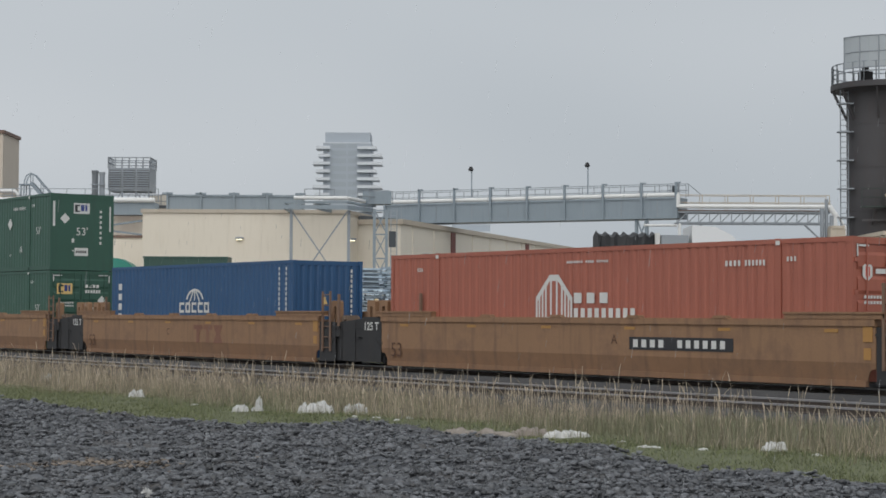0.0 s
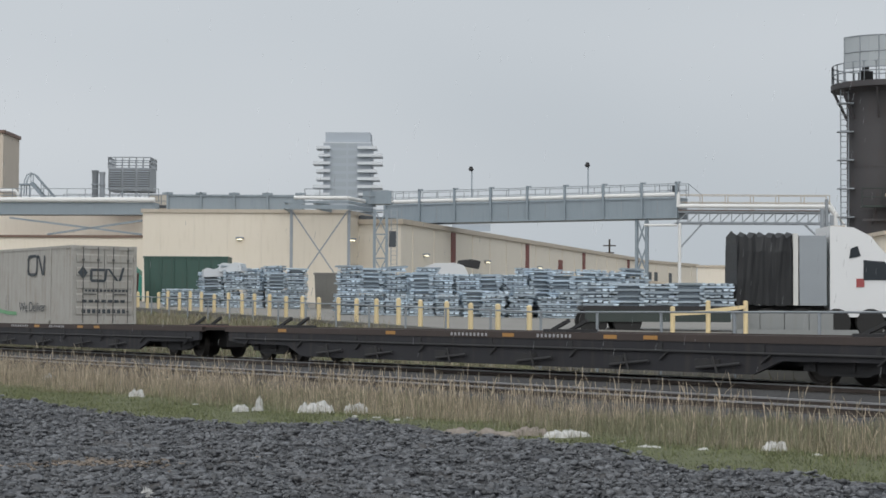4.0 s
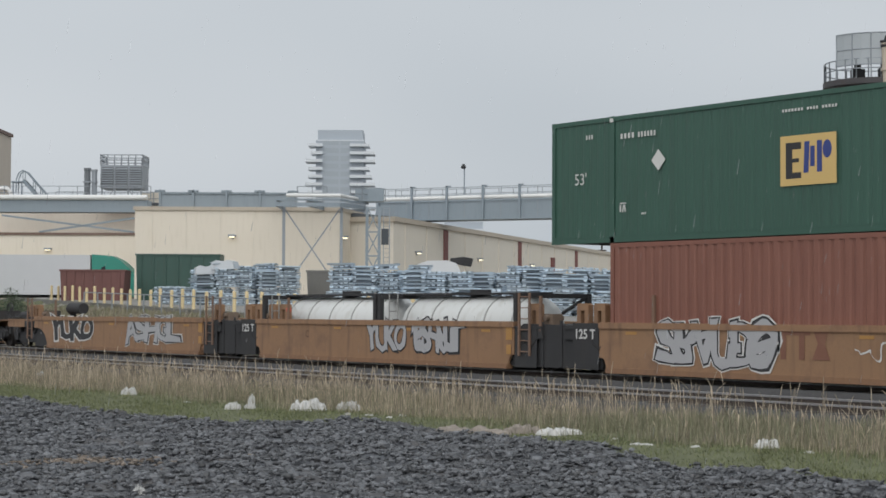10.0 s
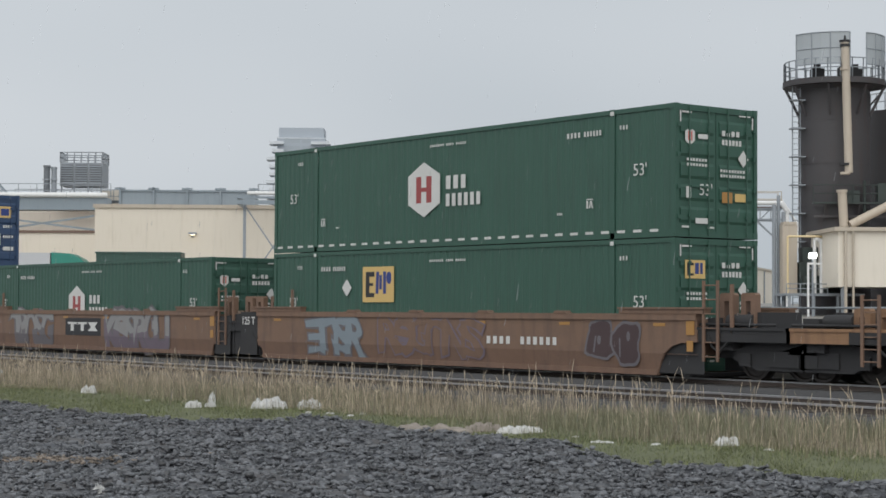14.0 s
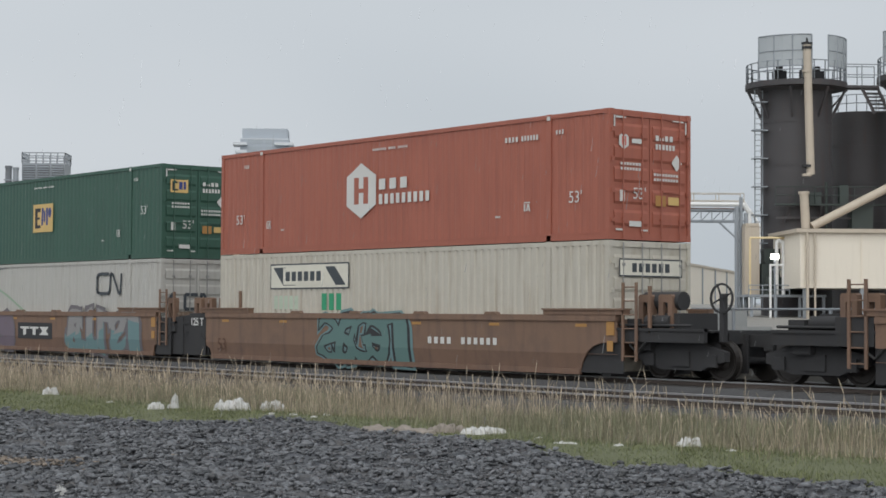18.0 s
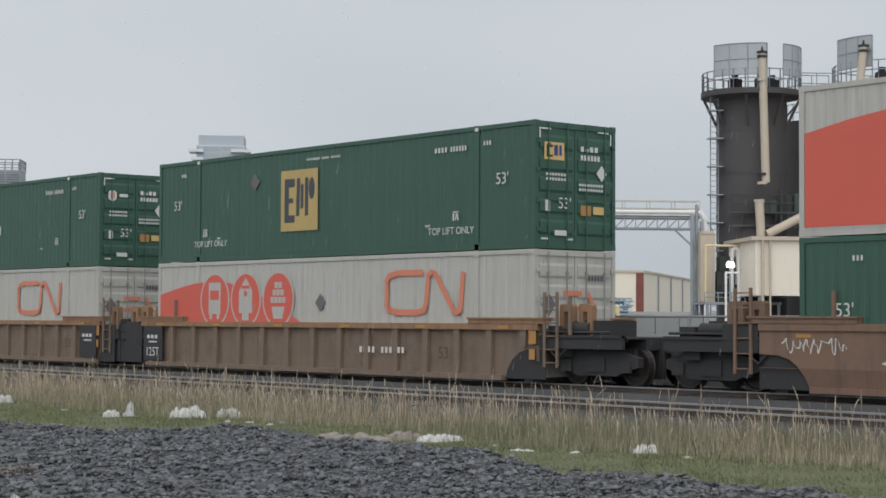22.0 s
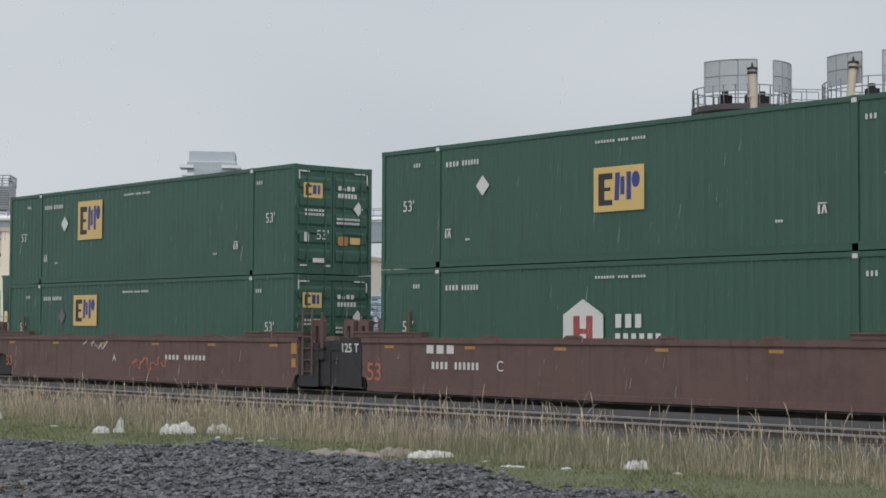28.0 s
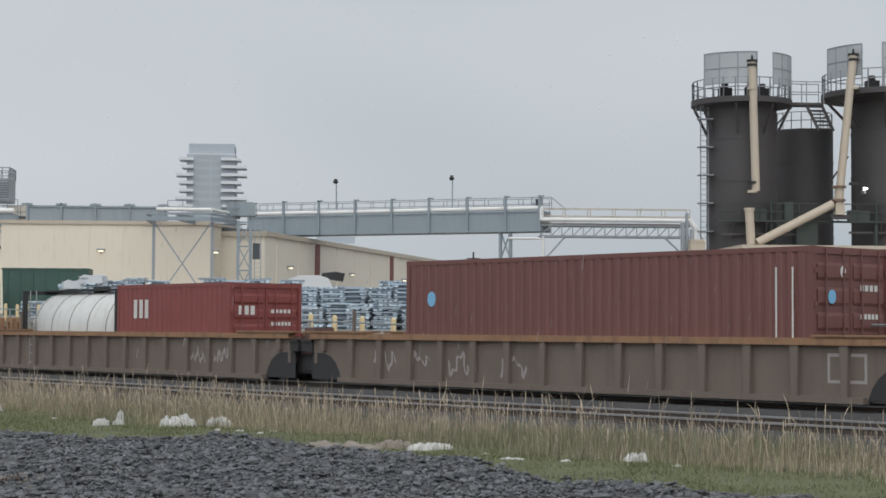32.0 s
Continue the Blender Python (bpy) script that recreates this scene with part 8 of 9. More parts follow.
part("box", Geo().box(-0.2, -0.25, 0, 0.3, 0.25, 0.6).tube((0.05, 0, 0.6), (0.08, 0, 1.5), 0.26, 14), PIPECREAM, hd)
part("flange", Geo().tube((0, 0, 0.75), (0, 0, 0.87), 0.42, 16).tube((0.06, 0, 1.5), (0.06, 0, 1.62), 0.4, 16), FLASH, hd)
part("bracket", Geo().box(-0.4, -0.1, -0.25, 0.6, 0.1, 0.0).tube((-0.1, 0, 0.3), (-0.6, 0, 0.3), 0.12, 10), TANKDARK, hd)

bx = thing("filter_house", sp(22.95, 91.5, 0.6), "cream metal filter house raised on steel legs", "building")
part("wall", Geo().box(0, 0, 2.2, 13, 6, 5.1), STUCCO2, bx)
part("roof_edge", Geo().box(-0.25, -0.25, 5.1, 13.2, 6.2, 5.3), PIPECREAM, bx)
part("corner_pipe", Geo().tube((0.35, -0.16, 0), (0.35, -0.16, 5.1), 0.08, 10).tube((0.75, -0.14, 0.4), (0.75, -0.14, 5.1), 0.06, 10), PIPECREAM, bx)
for x in (0.2, 3.2, 6.4, 9.6, 12.6):
    part("leg", lambda: Geo().box(0, 0, 0, 0.22, 0.22, 2.2), GALV, bx, key="bxleg", at=(x, 0.1, 0))
    part("wall_rib", lambda: Geo().box(0, -0.04, 2.2, 0.08, 0, 5.1), STUCCO, bx, key="bxrib", at=(x, 0, 0))
pf = thing("silo_platform", sp(20.8, 94.0, 0.8), "steel service platform with pipes under the silos", "platform")
part("deck", Geo().box(0, 0, 1.55, 4.2, 3.0, 1.68), GALV, pf)
for x in (0.1, 1.4, 2.7, 4.0):
    part("leg", lambda: Geo().box(0, 0, 0, 0.14, 0.14, 1.55), GALV, pf, key="pfleg", at=(x, 0.05, 0))
railing(pf, [(0, 0, 1.68), (2.2, 0, 1.68)], 0.5, 0.7)
railing(pf, [(0, 2.9, 1.68), (4.2, 2.9, 1.68)], 1.1, 1.0)
part("guard_rail", Geo().tube((0.28, 1.0, 1.68), (0.28, 1.0, 4.72), 0.06, 10).tube((0.28, 1.0, 4.76), (3.05, 1.0, 4.76), 0.06, 10).tube((0.28, 1.0, 4.7), (0.34, 1.0, 4.78), 0.062, 10), GUARD, pf, "yellow guard pipe")
part("riser_pipe", Geo().tube((-0.02, 3.0, 0), (-0.02, 3.0, 6.6), 0.12, 12).tube((0.24, 3.1, 0), (0.24, 3.1, 7.1), 0.1, 12).tube((0.5, 3.0, 0), (0.5, 3.0, 6.2), 0.12, 12), GALV, pf)
part("lagged_duct", Geo().box(0.25, 2.1, 1.6, 1.05, 2.9, 5.45).box(0.3, 2.05, 5.45, 1.0, 2.95, 5.6), PIPECREAM, pf, "cream lagged duct")
for x in (1.75, 2.12):
    part("gooseneck", lambda: Geo().tube((0, 0, 1.68), (0, 0, 4.5), 0.1, 12).tube((0, 0, 4.48), (0.05, 0, 4.62), 0.1, 12).tube((0.05, 0, 4.62), (0.17, 0, 4.66), 0.1, 12).tube((0.17, 0, 4.66), (0.26, 0, 4.5), 0.1, 12), PIPEWHITE, pf, "pale bent vent pipe", key="goose", at=(x, 1.05, 0))
part("pump_cabinet", Geo().box(1.15, 2.0, 1.68, 3.5, 3.0, 3.4).box(1.3, 1.9, 3.4, 2.5, 2.9, 4.2), SKID, pf)
part("pump_body", Geo().tube((1.3, 1.7, 2.3), (2.2, 1.7, 2.3), 0.36, 16).tube((2.4, 1.7, 2.1), (3.3, 1.7, 2.1), 0.28, 16).box(1.2, 1.4, 1.68, 3.4, 2.0, 1.9), SKID, pf)
part("cable_tray", Geo().beam((1.5, 1.3, 3.05), (3.9, 1.3, 3.05), 0.2, 0.07).beam((2.3, 1.3, 4.5), (3.4, 1.3, 3.2), 0.1, 0.1).beam((2.4, 1.3, 4.62), (3.6, 1.3, 4.62), 0.08, 0.08), GALV, pf)
fd = thing("flood_lamp", sp(21.72, 92.0, 0.8), "lit flood lamp on a steel pole", "lamp")
part("pole", Geo().tube((0, 0, 0), (0, 0, 3.55), 0.05, 8), GALV, fd)
part("bracket", Geo().box(-0.26, -0.06, 3.16, 0.42, 0.06, 3.26).box(-0.28, -0.05, 0.0, -0.18, 0.05, 3.2), PIPEWHITE, fd, "white steel bracket")
part("lens", Geo().prism([(-0.2, 3.5), (0.18, 3.5), (0.2, 3.6), (0.16, 3.78), (-0.16, 3.78), (-0.22, 3.62)], -0.14, 0.02, "y"), FLOOD, fd, "bright white lens")
f2 = thing("flood_lamp", sp(31.31, 97.5, 9.36), "lit flood lamp on the silo's side", "lamp")
part("bracket", Geo().box(-0.06, 0, -0.2, 0.06, 0.6, 0.0), GALV, f2)
part("lens", Geo().prism([(-0.11, 0.0), (0.11, 0.03), (0.12, 0.1), (-0.08, 0.13)], -0.1, 0.0, "y"), FLOOD, f2, "bright white lens")

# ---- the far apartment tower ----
tw = thing("apartment_tower", sp(-38.1, 700.0, 0), "apartment tower with white balconies, haze in its colours", "apartment tower")
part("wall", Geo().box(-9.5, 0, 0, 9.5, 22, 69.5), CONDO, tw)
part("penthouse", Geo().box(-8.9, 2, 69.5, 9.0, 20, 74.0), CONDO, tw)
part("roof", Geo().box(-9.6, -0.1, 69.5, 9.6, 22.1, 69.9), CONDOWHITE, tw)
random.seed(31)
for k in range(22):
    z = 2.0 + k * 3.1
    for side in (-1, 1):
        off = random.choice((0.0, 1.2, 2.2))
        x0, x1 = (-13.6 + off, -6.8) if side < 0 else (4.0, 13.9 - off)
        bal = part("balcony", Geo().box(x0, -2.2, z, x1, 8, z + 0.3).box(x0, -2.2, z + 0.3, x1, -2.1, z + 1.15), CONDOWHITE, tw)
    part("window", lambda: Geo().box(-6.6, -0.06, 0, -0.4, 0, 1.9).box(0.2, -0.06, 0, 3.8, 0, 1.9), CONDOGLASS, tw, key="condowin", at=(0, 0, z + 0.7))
t2 = thing("apartment_block", sp(3.0, 600.0, 0), "low apartment block far behind the gallery, haze-paled", "apartment block")
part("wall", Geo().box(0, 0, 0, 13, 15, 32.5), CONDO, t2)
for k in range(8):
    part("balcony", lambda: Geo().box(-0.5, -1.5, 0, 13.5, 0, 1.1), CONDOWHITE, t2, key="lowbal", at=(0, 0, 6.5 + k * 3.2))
up = thing("utility_pole", sp(28.18, 300.0, 1.9), "wooden utility pole with crossarms far off", "utility pole")
part("pole", Geo().tube((0, 0, 0), (0, 0, 12.6), 0.16, 8), TIE, up)
part("crossarm", Geo().box(-1.1, -0.08, 11.4, 1.1, 0.08, 11.6).box(-0.8, -0.08, 10.2, 0.8, 0.08, 10.4), TIE, up)


# ---- the yard ----
def yard_z(lat, dep):
    p = SITE @ Vector((lat, dep, 0))
    return float(ground_z(np.array(p.x), np.array(p.y)))


def fence_place(q):
    """A place on the yard's edge, from the near end at 0 to the far end at 1."""
    return 2.65 - 28.0 * q, 54.6 + 62.4 * q


wl0, wl1 = fence_place(-0.28), fence_place(1.2)
o, L, turn = site_line((*wl0, 0), (*wl1, 0))
kb = thing("retaining_wall", sp(o.x, o.y, 0, turn), "low grey concrete wall along the yard's edge", "wall", kind="structure")
nseg = 40
for i in range(nseg):
    a, b = i / nseg, (i + 1) / nseg
    za, zb = (0.86 + max(-0.2, (q * 1.48 - 0.28) * 1.3) for q in (a, b))
    part("wall_block", Geo().prism([(a * L + 0.01, -0.6), (b * L - 0.01, -0.6), (b * L - 0.01, zb), (a * L + 0.01, za)], -0.2, 0.2, "y"), CONCRETE, kb)
for i in range(34):
    q = 0.0 + i / 33
    lat, dep = fence_place(q ** 1.0)
    z = 0.86 + q * 1.3
    bo = new("bollard", cached("bollard", lambda: Geo().tube((0, 0, -0.6), (0, 0, 0.9), 0.085, 12).tube((0, 0, 0.9), (0, 0, 0.95), 0.085, 12, r2=0.04).mesh("bollard", [GUARD])))
    bo.matrix_basis = sp(lat + random.uniform(-0.05, 0.05), dep, z + random.uniform(-0.08, 0.05), 0)
    tagged(bo, "yellow steel guard post along the yard's edge", "bollard", "guard posts")
fc = thing("pipe_fence", SITE @ pose(0, 0, 0), "thin galvanised pipe fence beyond the tracks", "fence")
pts = []
for i in range(28):
    q = -0.5 + i * 0.05
    lat, dep = 2.9 - 28.0 * q, 52.5 + 62.4 * q
    z = 0.1 + max(0, q) * 1.2
    part("fence_post", lambda: Geo().tube((0, 0, -0.8), (0, 0, 1.45), 0.04, 8), GALV, fc, key="fencepost", at=(lat, dep, z))
    pts.append((lat, dep, z + 1.42))
g = Geo()
for a, b in zip(pts, pts[1:]):
    g.tube(a, b, 0.03, 6)
part("fence_rail", g, GALV, fc)


def bundle_geo(seed, w=1.15, layers=10):
    """Ingots laid crosswise in layers, shaken loose."""
    rnd = random.Random(seed)
    g, h = Geo(), 0.102
    # A dark inner box paints in the shade between the ingots.
    g.box(-w / 2 + 0.16, -w / 2 + 0.16, 0, w / 2 - 0.16, w / 2 - 0.16, layers * h - 0.12, 1)
    for k in range(layers):
        ox, oy = rnd.uniform(-0.09, 0.09), rnd.uniform(-0.09, 0.09)
        tilt = rnd.uniform(-0.03, 0.03)
        for j in range(5):
            if rnd.random() < 0.07:
                continue
            a = -w / 2 + j * w / 5 + 0.015 + rnd.uniform(-0.03, 0.03)
            z0 = k * h + rnd.uniform(-0.015, 0.02) + tilt * (j - 2) * 0.2
            z1 = z0 + h * rnd.uniform(0.55, 0.8)
            e0, e1 = -w / 2 + rnd.uniform(-0.07, 0.07), w / 2 + rnd.uniform(-0.07, 0.07)
            p = [(a + 0.03, z0), (a + w / 5 - 0.06, z0), (a + w / 5 - 0.03, z1), (a, z1)]
            if k % 2:
                g.prism(p, e0 + oy, e1 + oy, "y")
            elif j in (0, 4) or k == layers - 1:
                g.prism(p, e0 + ox, e1 + ox, "x")
    return g


def ingot_stack(lat, dep, n, seed, rz=0.0, wrap=False):
    z = yard_z(lat, dep)
    s = thing("ingot_stack", sp(lat, dep, z, rz), "stack of bluish aluminium ingots" + (" under grey plastic wrap" if wrap else " in loose bundles"), "metal stack", "ingot stacks in the yard")
    rnd = random.Random(seed * 7 + 1)
    top = rnd.choice((0, 0, 0, 2, 3, 4))
    for k in range(n + (1 if top else 0)):
        v, lay = rnd.randrange(6), (10 if k < n else top)
        tagged(part("ingot_block", lambda: bundle_geo(v, layers=lay), [INGOT, GAPSHADE], s, key=("bundle", v, lay), at=(rnd.uniform(-0.16, 0.16), rnd.uniform(-0.14, 0.14), k * 1.03, rnd.uniform(-1.5, 1.5) * k, rnd.uniform(-2, 2) * k, rnd.choice((0, 0, 90)) + rnd.uniform(-9, 9))), kind="stuff")
    if wrap:
        part("wrapping", lambda: Geo().prism([(-0.66, -0.35), (0.66, -0.3), (0.6, 0.12), (0.3, 0.2), (-0.1, 0.1), (-0.4, 0.18), (-0.64, 0.06)], -0.62, 0.62, "y"), WRAP, s, key="wrapping", at=(0, 0, n * 1.03 + top * 0.102, 0, 0, rnd.uniform(-20, 20)))
    return s


random.seed(17)
rows = [(-15.6, -7.4, 101, 1.14), (-4.6, 9.6, 84.5, 1.14), (-4.6, 9.8, 86, 1.12), (-4.2, 9.8, 88.5, 1.12), (3.2, 9.8, 92, 1.14), (10.5, 16.6, 92, 1.22), (-15, -7.6, 103.2, 1.2), (9.5, 19.6, 108, 1.3)]
k = 0
for a, b, dep, step in rows:
    x = a
    while x < b:
        k += 1
        if dep in (101, 103.2):
            n = 1 if x < -14.3 else 2 if x < -11.9 else 2
        elif dep in (86, 84.5):
            n = (2 if dep == 86 else 1)
        else:
            n = 2 if x < 9.9 and dep < 93 else 1
        if n:
            ingot_stack(x, dep + random.uniform(-0.3, 0.3), n, k, random.uniform(-6, 6), wrap=dep == 101 and -14.3 < x < -11.9)
        x += step + random.uniform(-0.05, 0.16)


def semi(name, m, label, cab, box, tarp=None, length=12.0, tall=False):
    """A lorry: tractor in front (+x), trailer behind."""
    t = thing(name, m, label, "lorry")
    part("chassis", Geo().box(0, 0.6, 0.85, length, 1.9, 1.1), SOOT, t)
    if tarp:
        g, n = Geo(), 18
        rng = np.random.default_rng(5)
        xs = np.linspace(0.1, length - 1.2, n + 1)
        prof = [(0.0, 1.1), (-0.03, 2.0), (0.02, 3.0), (0.15, 3.5), (1.25, 3.62), (2.35, 3.5), (2.48, 3.0), (2.53, 2.0), (2.5, 1.1)]
        v = [(x, py + rng.uniform(-0.06, 0.06), pz + (0.1 * (i % 3 == 0) if pz > 3.4 else 0) + rng.uniform(-0.04, 0.04)) for i, x in enumerate(xs) for py, pz in prof]
        k = len(prof)
        g.add(v, [(i * k + j, i * k + j + 1, (i + 1) * k + j + 1, (i + 1) * k + j) for i in range(n) for j in range(k - 1)] + [tuple(range(k)), tuple(range(n * k, n * k + k))[::-1]])
        part("tarpaulin", g, tarp, t, "black tarpaulin drawn over the load")
        part("bulkhead", Geo().box(length - 1.0, 0, 1.1, length - 0.05, 2.5, 3.55), box, t)
        part("bulkhead_frame", Geo().box(length - 1.22, -0.03, 1.1, length - 1.05, 2.53, 3.62), PALE, t)
    else:
        part("box", Geo().box(0, 0, 1.1, length, 2.5, 4.0), box, t)
    if tall:
        c = part("cab", Geo().prism([(length + 0.1, 0.7), (length + 4.6, 0.7), (length + 4.6, 1.5), (length + 3.3, 1.9), (length + 3.3, 2.45), (length + 2.9, 2.95), (length + 2.2, 3.6), (length + 1.5, 3.95), (length + 0.1, 4.05)], 0.05, 2.45, "y"), cab, t)
    else:
        c = part("cab", Geo().prism([(length + 0.08, 0.7), (length + 3.6, 0.7), (length + 3.7, 1.7), (length + 2.7, 1.95), (length + 2.2, 2.75), (length + 1.5, 3.55), (length + 0.9, 3.85), (length + 0.08, 3.9)], 0.05, 2.45, "y"), cab, t)
    part("window", Geo().prism([(length + 1.25, 2.0), (length + 2.35, 2.0), (length + 2.0, 2.65), (length + 1.25, 2.7)], 0.02, 0.05, "y"), GLASS, c)
    part("windscreen", Geo().prism([(length + 2.68, 1.98), (length + 2.74, 1.98), (length + 2.24, 2.75), (length + 2.18, 2.75)], 0.25, 2.25, "y"), GLASS, c)
    part("sleeper_window", Geo().prism([(length + 0.75, 2.75), (length + 1.15, 2.85), (length + 1.05, 3.2), (length + 0.8, 3.1)], 0.02, 0.05, "y"), GLASS, c)
    part("door_mark", Geo().box(length + 1.0, 0.03, 1.75, length + 1.28, 0.05, 2.05), DARKRED, c, "red mark on the door")
    part("grille", Geo().box(length + 3.66, 0.7, 0.8, length + 3.74, 1.8, 1.6), SOOT, c)
    for x in (1.2, 2.4, length + 0.3, length + 1.5, length + 3.0):
        for y in (0.0, 2.2):
            part("wheel", lambda: Geo().tube((0, 0, 0), (0, 0.3, 0), 0.5, 18), RUBBER, t, key="lorrywheel", at=(x, y, 0.5))
    return t


semi("trailer_lorry", sp(-36.05, 128.6, 1.5, 0), "parked lorry with white trailer and teal cab", surface("teal cab paint", (0.02, 0.22, 0.17), 0.35, var=0.1), surface("white trailer skin", (0.50, 0.51, 0.53), 0.4, var=0.08), None, 11.0, True)
for lat, dep, L, top, mat, lab in ((-19.95, 118.0, 5.6, 5.26, surface("dark green steel", (0.028, 0.075, 0.06), 0.5, var=0.2, streak=0.3), "dark green container parked in the yard"), (-24.14, 114.0, 4.16, 4.1, MAROON, "dull red scrap bin in the yard"), (-7.6, 104.6, 2.6, 3.9, CONCRETE, "grey concrete block store in the yard")):
    z = yard_z(lat, dep)
    bn = thing("yard_bin", sp(lat, dep, z), lab, "bin")
    H = top - z
    part("body", Geo().prism([(0.1, 0), (L - 0.1, 0), (L, H), (0, H)], 0, 2.4, "y"), mat, bn)
    part("rim", Geo().box(-0.05, -0.06, H - 0.12, L + 0.05, 0.06, H), mat, bn)
    for i in range(7):
        part("stiffener", lambda: Geo().box(0, -0.06, 0.2, 0.1, 0.0, H - 0.15), mat, bn, key=("stiff", top), at=(0.3 + i * (L - 0.7) / 6, 0, 0))
cv = thing("covered_load", sp(15.5, 112.0, yard_z(15.5, 112)), "heap under a dull pink tarpaulin in the yard", "covered load")
part("tarpaulin", Geo().prism([(0, 0), (1.7, 0), (1.72, 1.5), (1.5, 1.75), (0.9, 1.66), (0.5, 1.72), (0.12, 1.4)], 0, 1.4, "y"), surface("dull pink tarpaulin", (0.24, 0.13, 0.13), 0.6, var=0.25, bump=0.2), cv)
vn = thing("parked_van", sp(-1.3, 93.6, yard_z(-1.3, 93.6)), "white van roof behind the ingot stacks", "van")
vh = 4.2 - yard_z(-1.3, 93.6)
part("body", Geo().prism([(0, 0.4), (2.6, 0.4), (2.6, vh - 0.5), (2.4, vh - 0.15), (1.9, vh), (0.9, vh - 0.02), (0.35, vh - 0.2), (0.05, vh - 0.6)], 0, 1.9, "y"), surface("white van paint", (0.6, 0.61, 0.62), 0.35, var=0.08), vn)
part("load", Geo().prism([(2.0, vh - 0.1), (3.2, vh - 0.3), (3.3, vh + 0.1), (2.8, vh + 0.2), (2.1, vh + 0.12)], 0.2, 1.6, "y"), SOOT, vn)
for x in (0.5, 2.1):
    part("wheel", lambda: Geo().tube((0, 0, 0), (0, 0.25, 0), 0.36, 16), RUBBER, vn, key="vanwheel", at=(x, 0.0, 0.36))
ts = thing("trestle_tower", sp(-4.88, 123.0, yard_z(-4.88, 123)), "blue-grey braced steel trestle with ladder under the gallery", "steel frame")
th = 8.75 - yard_z(-4.88, 123)
for x in (0.0, 0.85):
    part("leg", lambda: Geo().box(0, 0, 0, 0.2, 0.2, th), STEELBLUE, ts, key="tsleg", at=(x, 0, 0))
for i in range(4):
    part("brace", lambda: Geo().beam((0.1, 0.1, 0), (0.95, 0.1, th / 4), 0.08, 0.08).beam((0.1, 0.14, th / 4), (0.95, 0.14, 0), 0.08, 0.08).box(0.1, 0.06, th / 4 - 0.1, 0.95, 0.14, th / 4), STEELBLUE, ts, key="tsbrace", at=(0, 0, i * th / 4))
part("ladder", lambda: ladder_geo(th, 0.42, 22), GALV, ts, key="tsladder", at=(1.25, 0, 0))
part("switch_box", Geo().box(1.1, -0.1, th - 2.6, 1.6, 0.3, th - 1.5), CHARCOAL, ts)
for wx, wy, ht, sd in ((-83.0, 34.6, 2.0, 3), (-86.5, 36.2, 2.4, 4)):
    z = float(ground_z(np.array(wx), np.array(wy)))
    sb = thing("shrub", pose(wx, wy, z - 0.05), "dark green shrub on the grassy bank", "shrub", "shrubs on the bank")
    rnd = random.Random(sd)
    g, lf = Geo(), Geo()
    for i in range(14):
        a, r = rnd.uniform(0, 6.28), rnd.uniform(0.3, 1.1)
        tip = Vector((r * math.cos(a), r * math.sin(a), ht * rnd.uniform(0.55, 1.0) * (1.1 - 0.35 * r)))
        g.tube((0, 0, 0), tip * 0.5 + Vector((0, 0, 0.15)), 0.03, 6, r2=0.018)
        g.tube(tip * 0.5 + Vector((0, 0, 0.15)), tip, 0.018, 6, r2=0.006)
        for _ in range(190):
            c = tip * rnd.uniform(0.4, 1.05) + Vector((rnd.gauss(0, 0.2), rnd.gauss(0, 0.2), rnd.gauss(0, 0.16)))
            u, w2 = Vector((rnd.gauss(0, 1), rnd.gauss(0, 1), rnd.gauss(0, 1))).normalized() * 0.05, Vector((rnd.gauss(0, 1), rnd.gauss(0, 1), rnd.gauss(0, 1))).normalized() * 0.03
            lf.add([c - u, c + w2, c + u, c - w2], [(0, 1, 2, 3)])
    part("branches", g, TIE, sb)
    tagged(part("foliage", lf, surface("dark shrub leaves", (0.05, 0.075, 0.04), 0.7, var=0.3, island=0.5), sb), kind="stuff")
yg = thing("yard_gate", sp(7.65, 59.0, 0), "yellow steel guard rail on posts at the yard", "barrier")
for x, h in ((0.0, 1.72), (1.18, 1.92), (2.43, 1.92)):
    part("post", Geo().tube((x, 0, 0.2), (x, 0, h), 0.08, 12).tube((x, 0, h), (x, 0, h + 0.03), 0.08, 12, r2=0.05), GUARD, yg)
part("rail", Geo().beam((0, -0.06, 1.5), (1.18, -0.06, 1.56), 0.05, 0.13).beam((1.18, -0.06, 1.6), (2.43, -0.06, 1.74), 0.05, 0.13), GUARD, yg)
PALECON = surface("pale cast concrete", (0.225, 0.235, 0.235), 0.75, var=0.18, scale=2, streak=0.4, stain=(0.2, 0.2, 0.19))
for i in range(4):
    cb = new("concrete_block", cached("cblock", lambda: Geo().prism([(0.0, 0.0), (0.80, 0.0), (0.80, 0.74), (0.76, 0.78), (0.04, 0.78), (0.0, 0.74)], 0, 0.7, "y").mesh("concrete_block", [PALECON])))
    cb.matrix_basis = sp(9.82 + i * 0.82, 59.4, 0.83 + 0.015 * (i % 2), random.uniform(-1.5, 1.5))
    tagged(cb, "pale concrete block in a low wall at the yard", "concrete block", "concrete blocks at the yard")
sl = new("concrete_kerb", Geo().prism([(0, 0.3), (4.05, 0.3), (4.05, 0.95), (4.0, 0.99), (0.05, 0.99), (0, 0.95)], 0, 0.3, "y").mesh("concrete_kerb", [PALECON]))
sl.matrix_basis = sp(9.8, 59.0, 0)
tagged(sl, "pale concrete kerb before the block wall", "kerb")
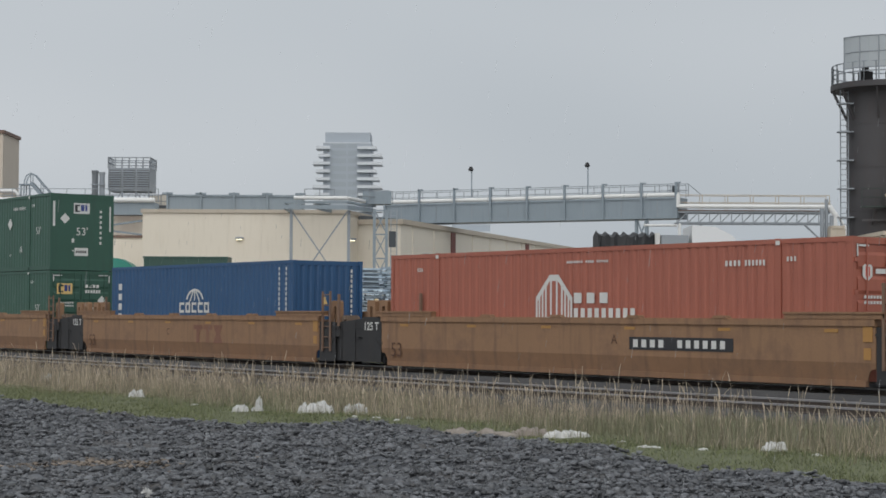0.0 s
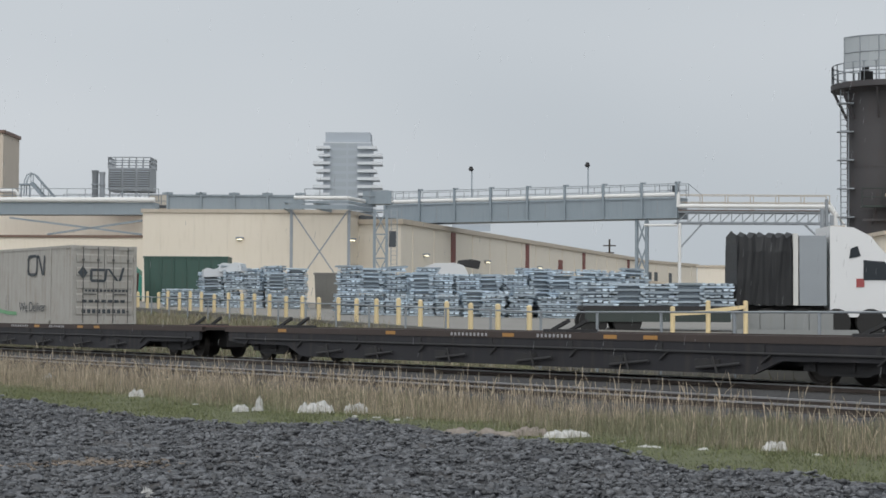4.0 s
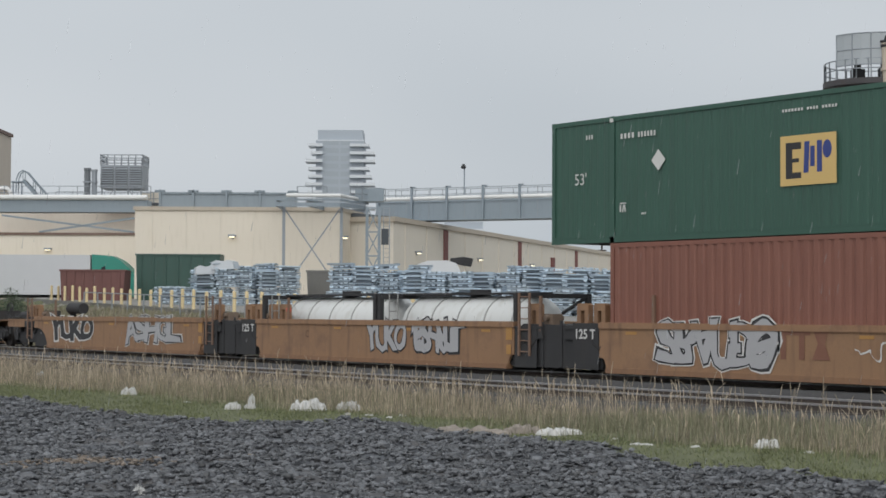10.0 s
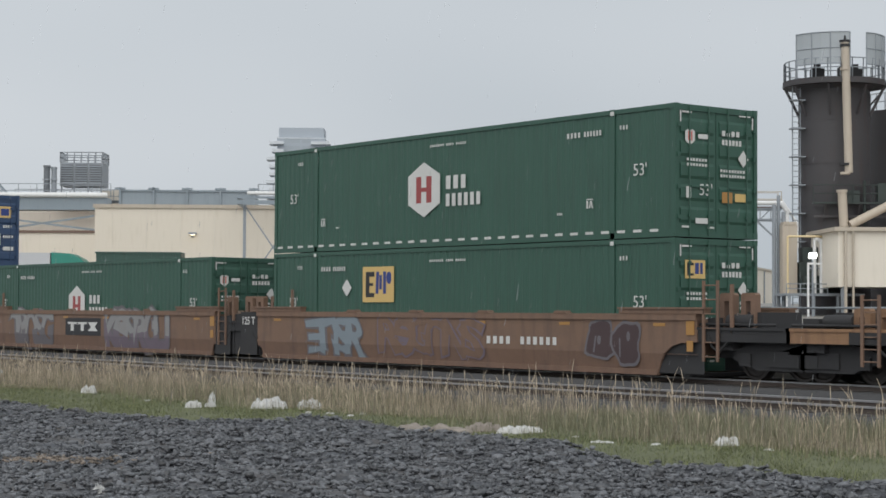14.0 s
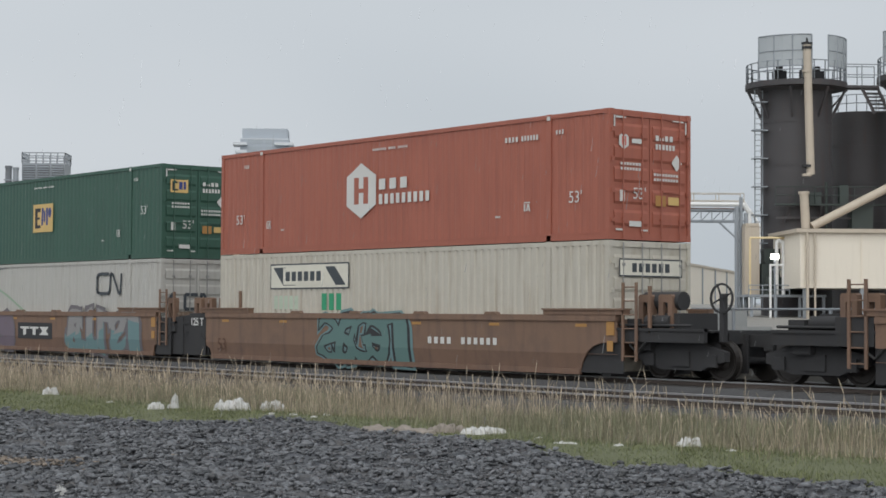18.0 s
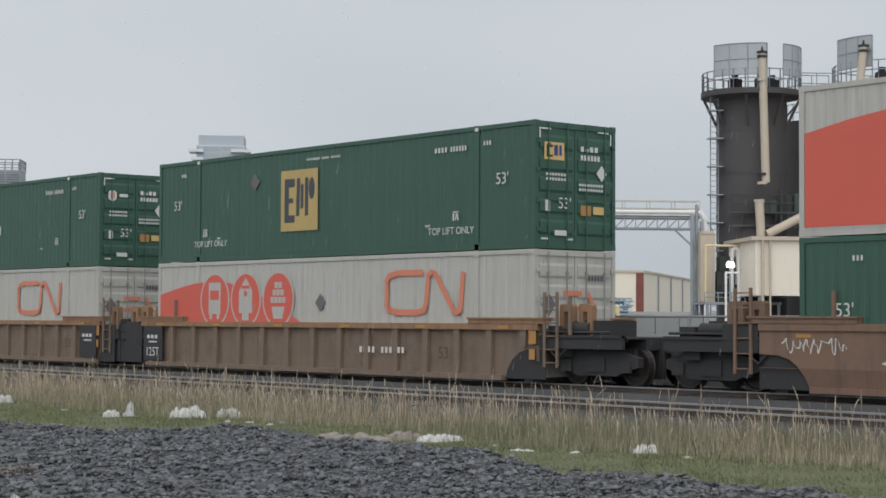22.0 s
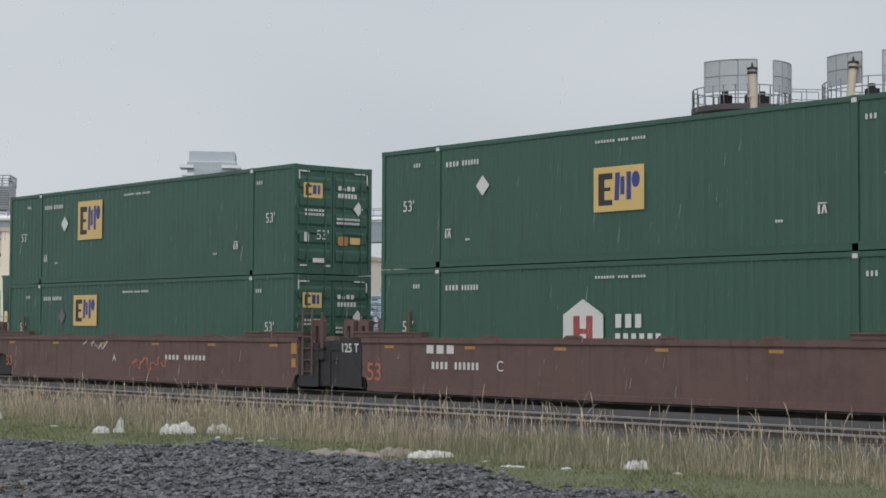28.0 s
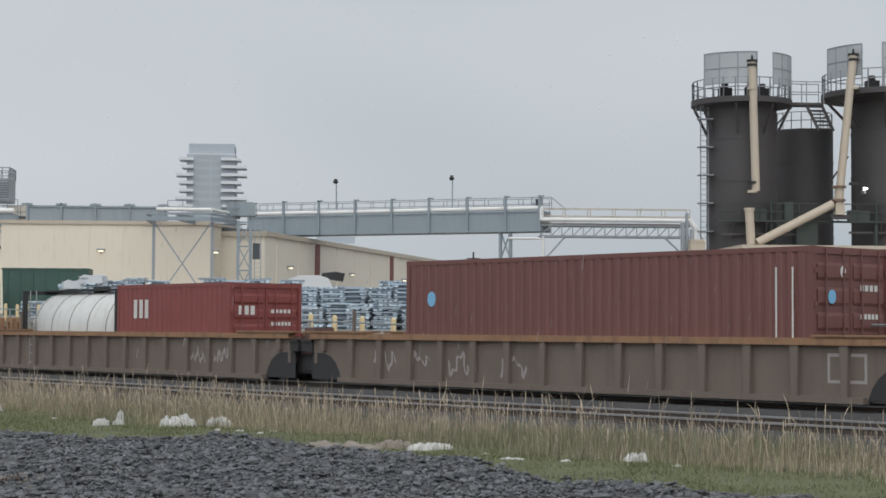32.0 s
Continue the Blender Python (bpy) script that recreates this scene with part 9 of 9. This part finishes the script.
LORRY = semi("flatbed_lorry", sp(9.5, 60, 0), "lorry with black tarpaulin load and white cab, driving", surface("white cab paint", (0.66, 0.67, 0.68), 0.3, var=0.05), GALV, surface("black tarpaulin", (0.011, 0.012, 0.014), 0.6, var=0.3, bump=0.2), 3.3)

part("trailer_deck", Geo().box(-5.3, 0.0, 0.92, 0.05, 2.5, 1.06), SOOT, LORRY, "dark flat trailer deck")
part("side_skirt", Geo().box(-5.2, 0.03, 0.5, -0.1, 0.08, 0.92).box(-5.2, 2.42, 0.5, -0.1, 2.47, 0.92), SKID, LORRY, "dark green trailer skirt")
for x in (-4.9, -3.7):
    for y in (0.1, 2.1):
        part("wheel", lambda: Geo().tube((0, 0, 0), (0, 0.3, 0), 0.5, 18), RUBBER, LORRY, key="lorrywheel", at=(x, y, 0.5))
for i in range(5):
    for y in (0.62, 1.88):
        tagged(part("ingot_block", lambda: bundle_geo(i % 6, layers=8), [INGOT, GAPSHADE], LORRY, key=("bundle", i % 6, 8), at=(-4.72 + i * 1.05, y, 1.06, 0, 0, 90 * (i % 2))), kind="stuff")


def rain():
    """Thin streaks of rain, a tall curtain that falls through the view for the whole shot."""
    rng = np.random.default_rng(77)
    n = 26000
    d = rng.uniform(7.0, 24.0, n)
    lat = d * rng.uniform(-0.27, 0.27, n)
    yaw = radians(54.5)
    x, y = -d * math.sin(yaw) + lat * math.cos(yaw), d * math.cos(yaw) + lat * math.sin(yaw)
    z = rng.uniform(-1.0, 262.0, n)
    k = np.array([(-0.5, 0), (0.5, 0), (0.3, 1), (-0.3, 1)])
    L, wd = rng.uniform(0.03, 0.075, n), 0.0028
    px = x[:, None] + k[None, :, 0] * wd * math.cos(yaw) + k[None, :, 1] * 0.012
    py = y[:, None] + k[None, :, 0] * wd * math.sin(yaw)
    pz = z[:, None] + k[None, :, 1] * L[:, None]
    m = bpy.data.materials.new("rain drops")
    m.use_nodes = True
    b = m.node_tree.nodes["Principled BSDF"]
    b.inputs["Base Color"].default_value, b.inputs["Roughness"].default_value, b.inputs["Alpha"].default_value = (0.85, 0.88, 0.9, 1), 0.2, 0.3
    ob = scatter_mesh("rain", np.stack([px, py, pz], -1).reshape(-1, 3), np.arange(4 * n).reshape(n, 4), m, "thin streaks of falling rain", "rain")
    return ob


RAIN = rain()


def motions():
    """The train runs on at a nearly even pace; the lorry creeps along the yard road."""
    times = (0, 4, 8, 12, 16, 20, 24, 28, 32)
    for ob, s, y, z in MOVERS:
        walk(ob, [(t, pose(s + 15.75 * t - 0.00313 * t * t, y, z)) for t in times])
    walk(RAIN, [(0, pose(0, 0, 0)), (32, pose(0, 0, -250))])
    lorry = ((0, 5.35), (1, 6.3), (2, 7.45), (3.5, 9.5), (5.5, 12.18), (6, 12.87), (8, 15.6), (12, 21.05), (20, 32), (32, 48.4))
    walk(LORRY, [(t, sp(lat, 62, 0.72)) for t, lat in lorry])


motions()
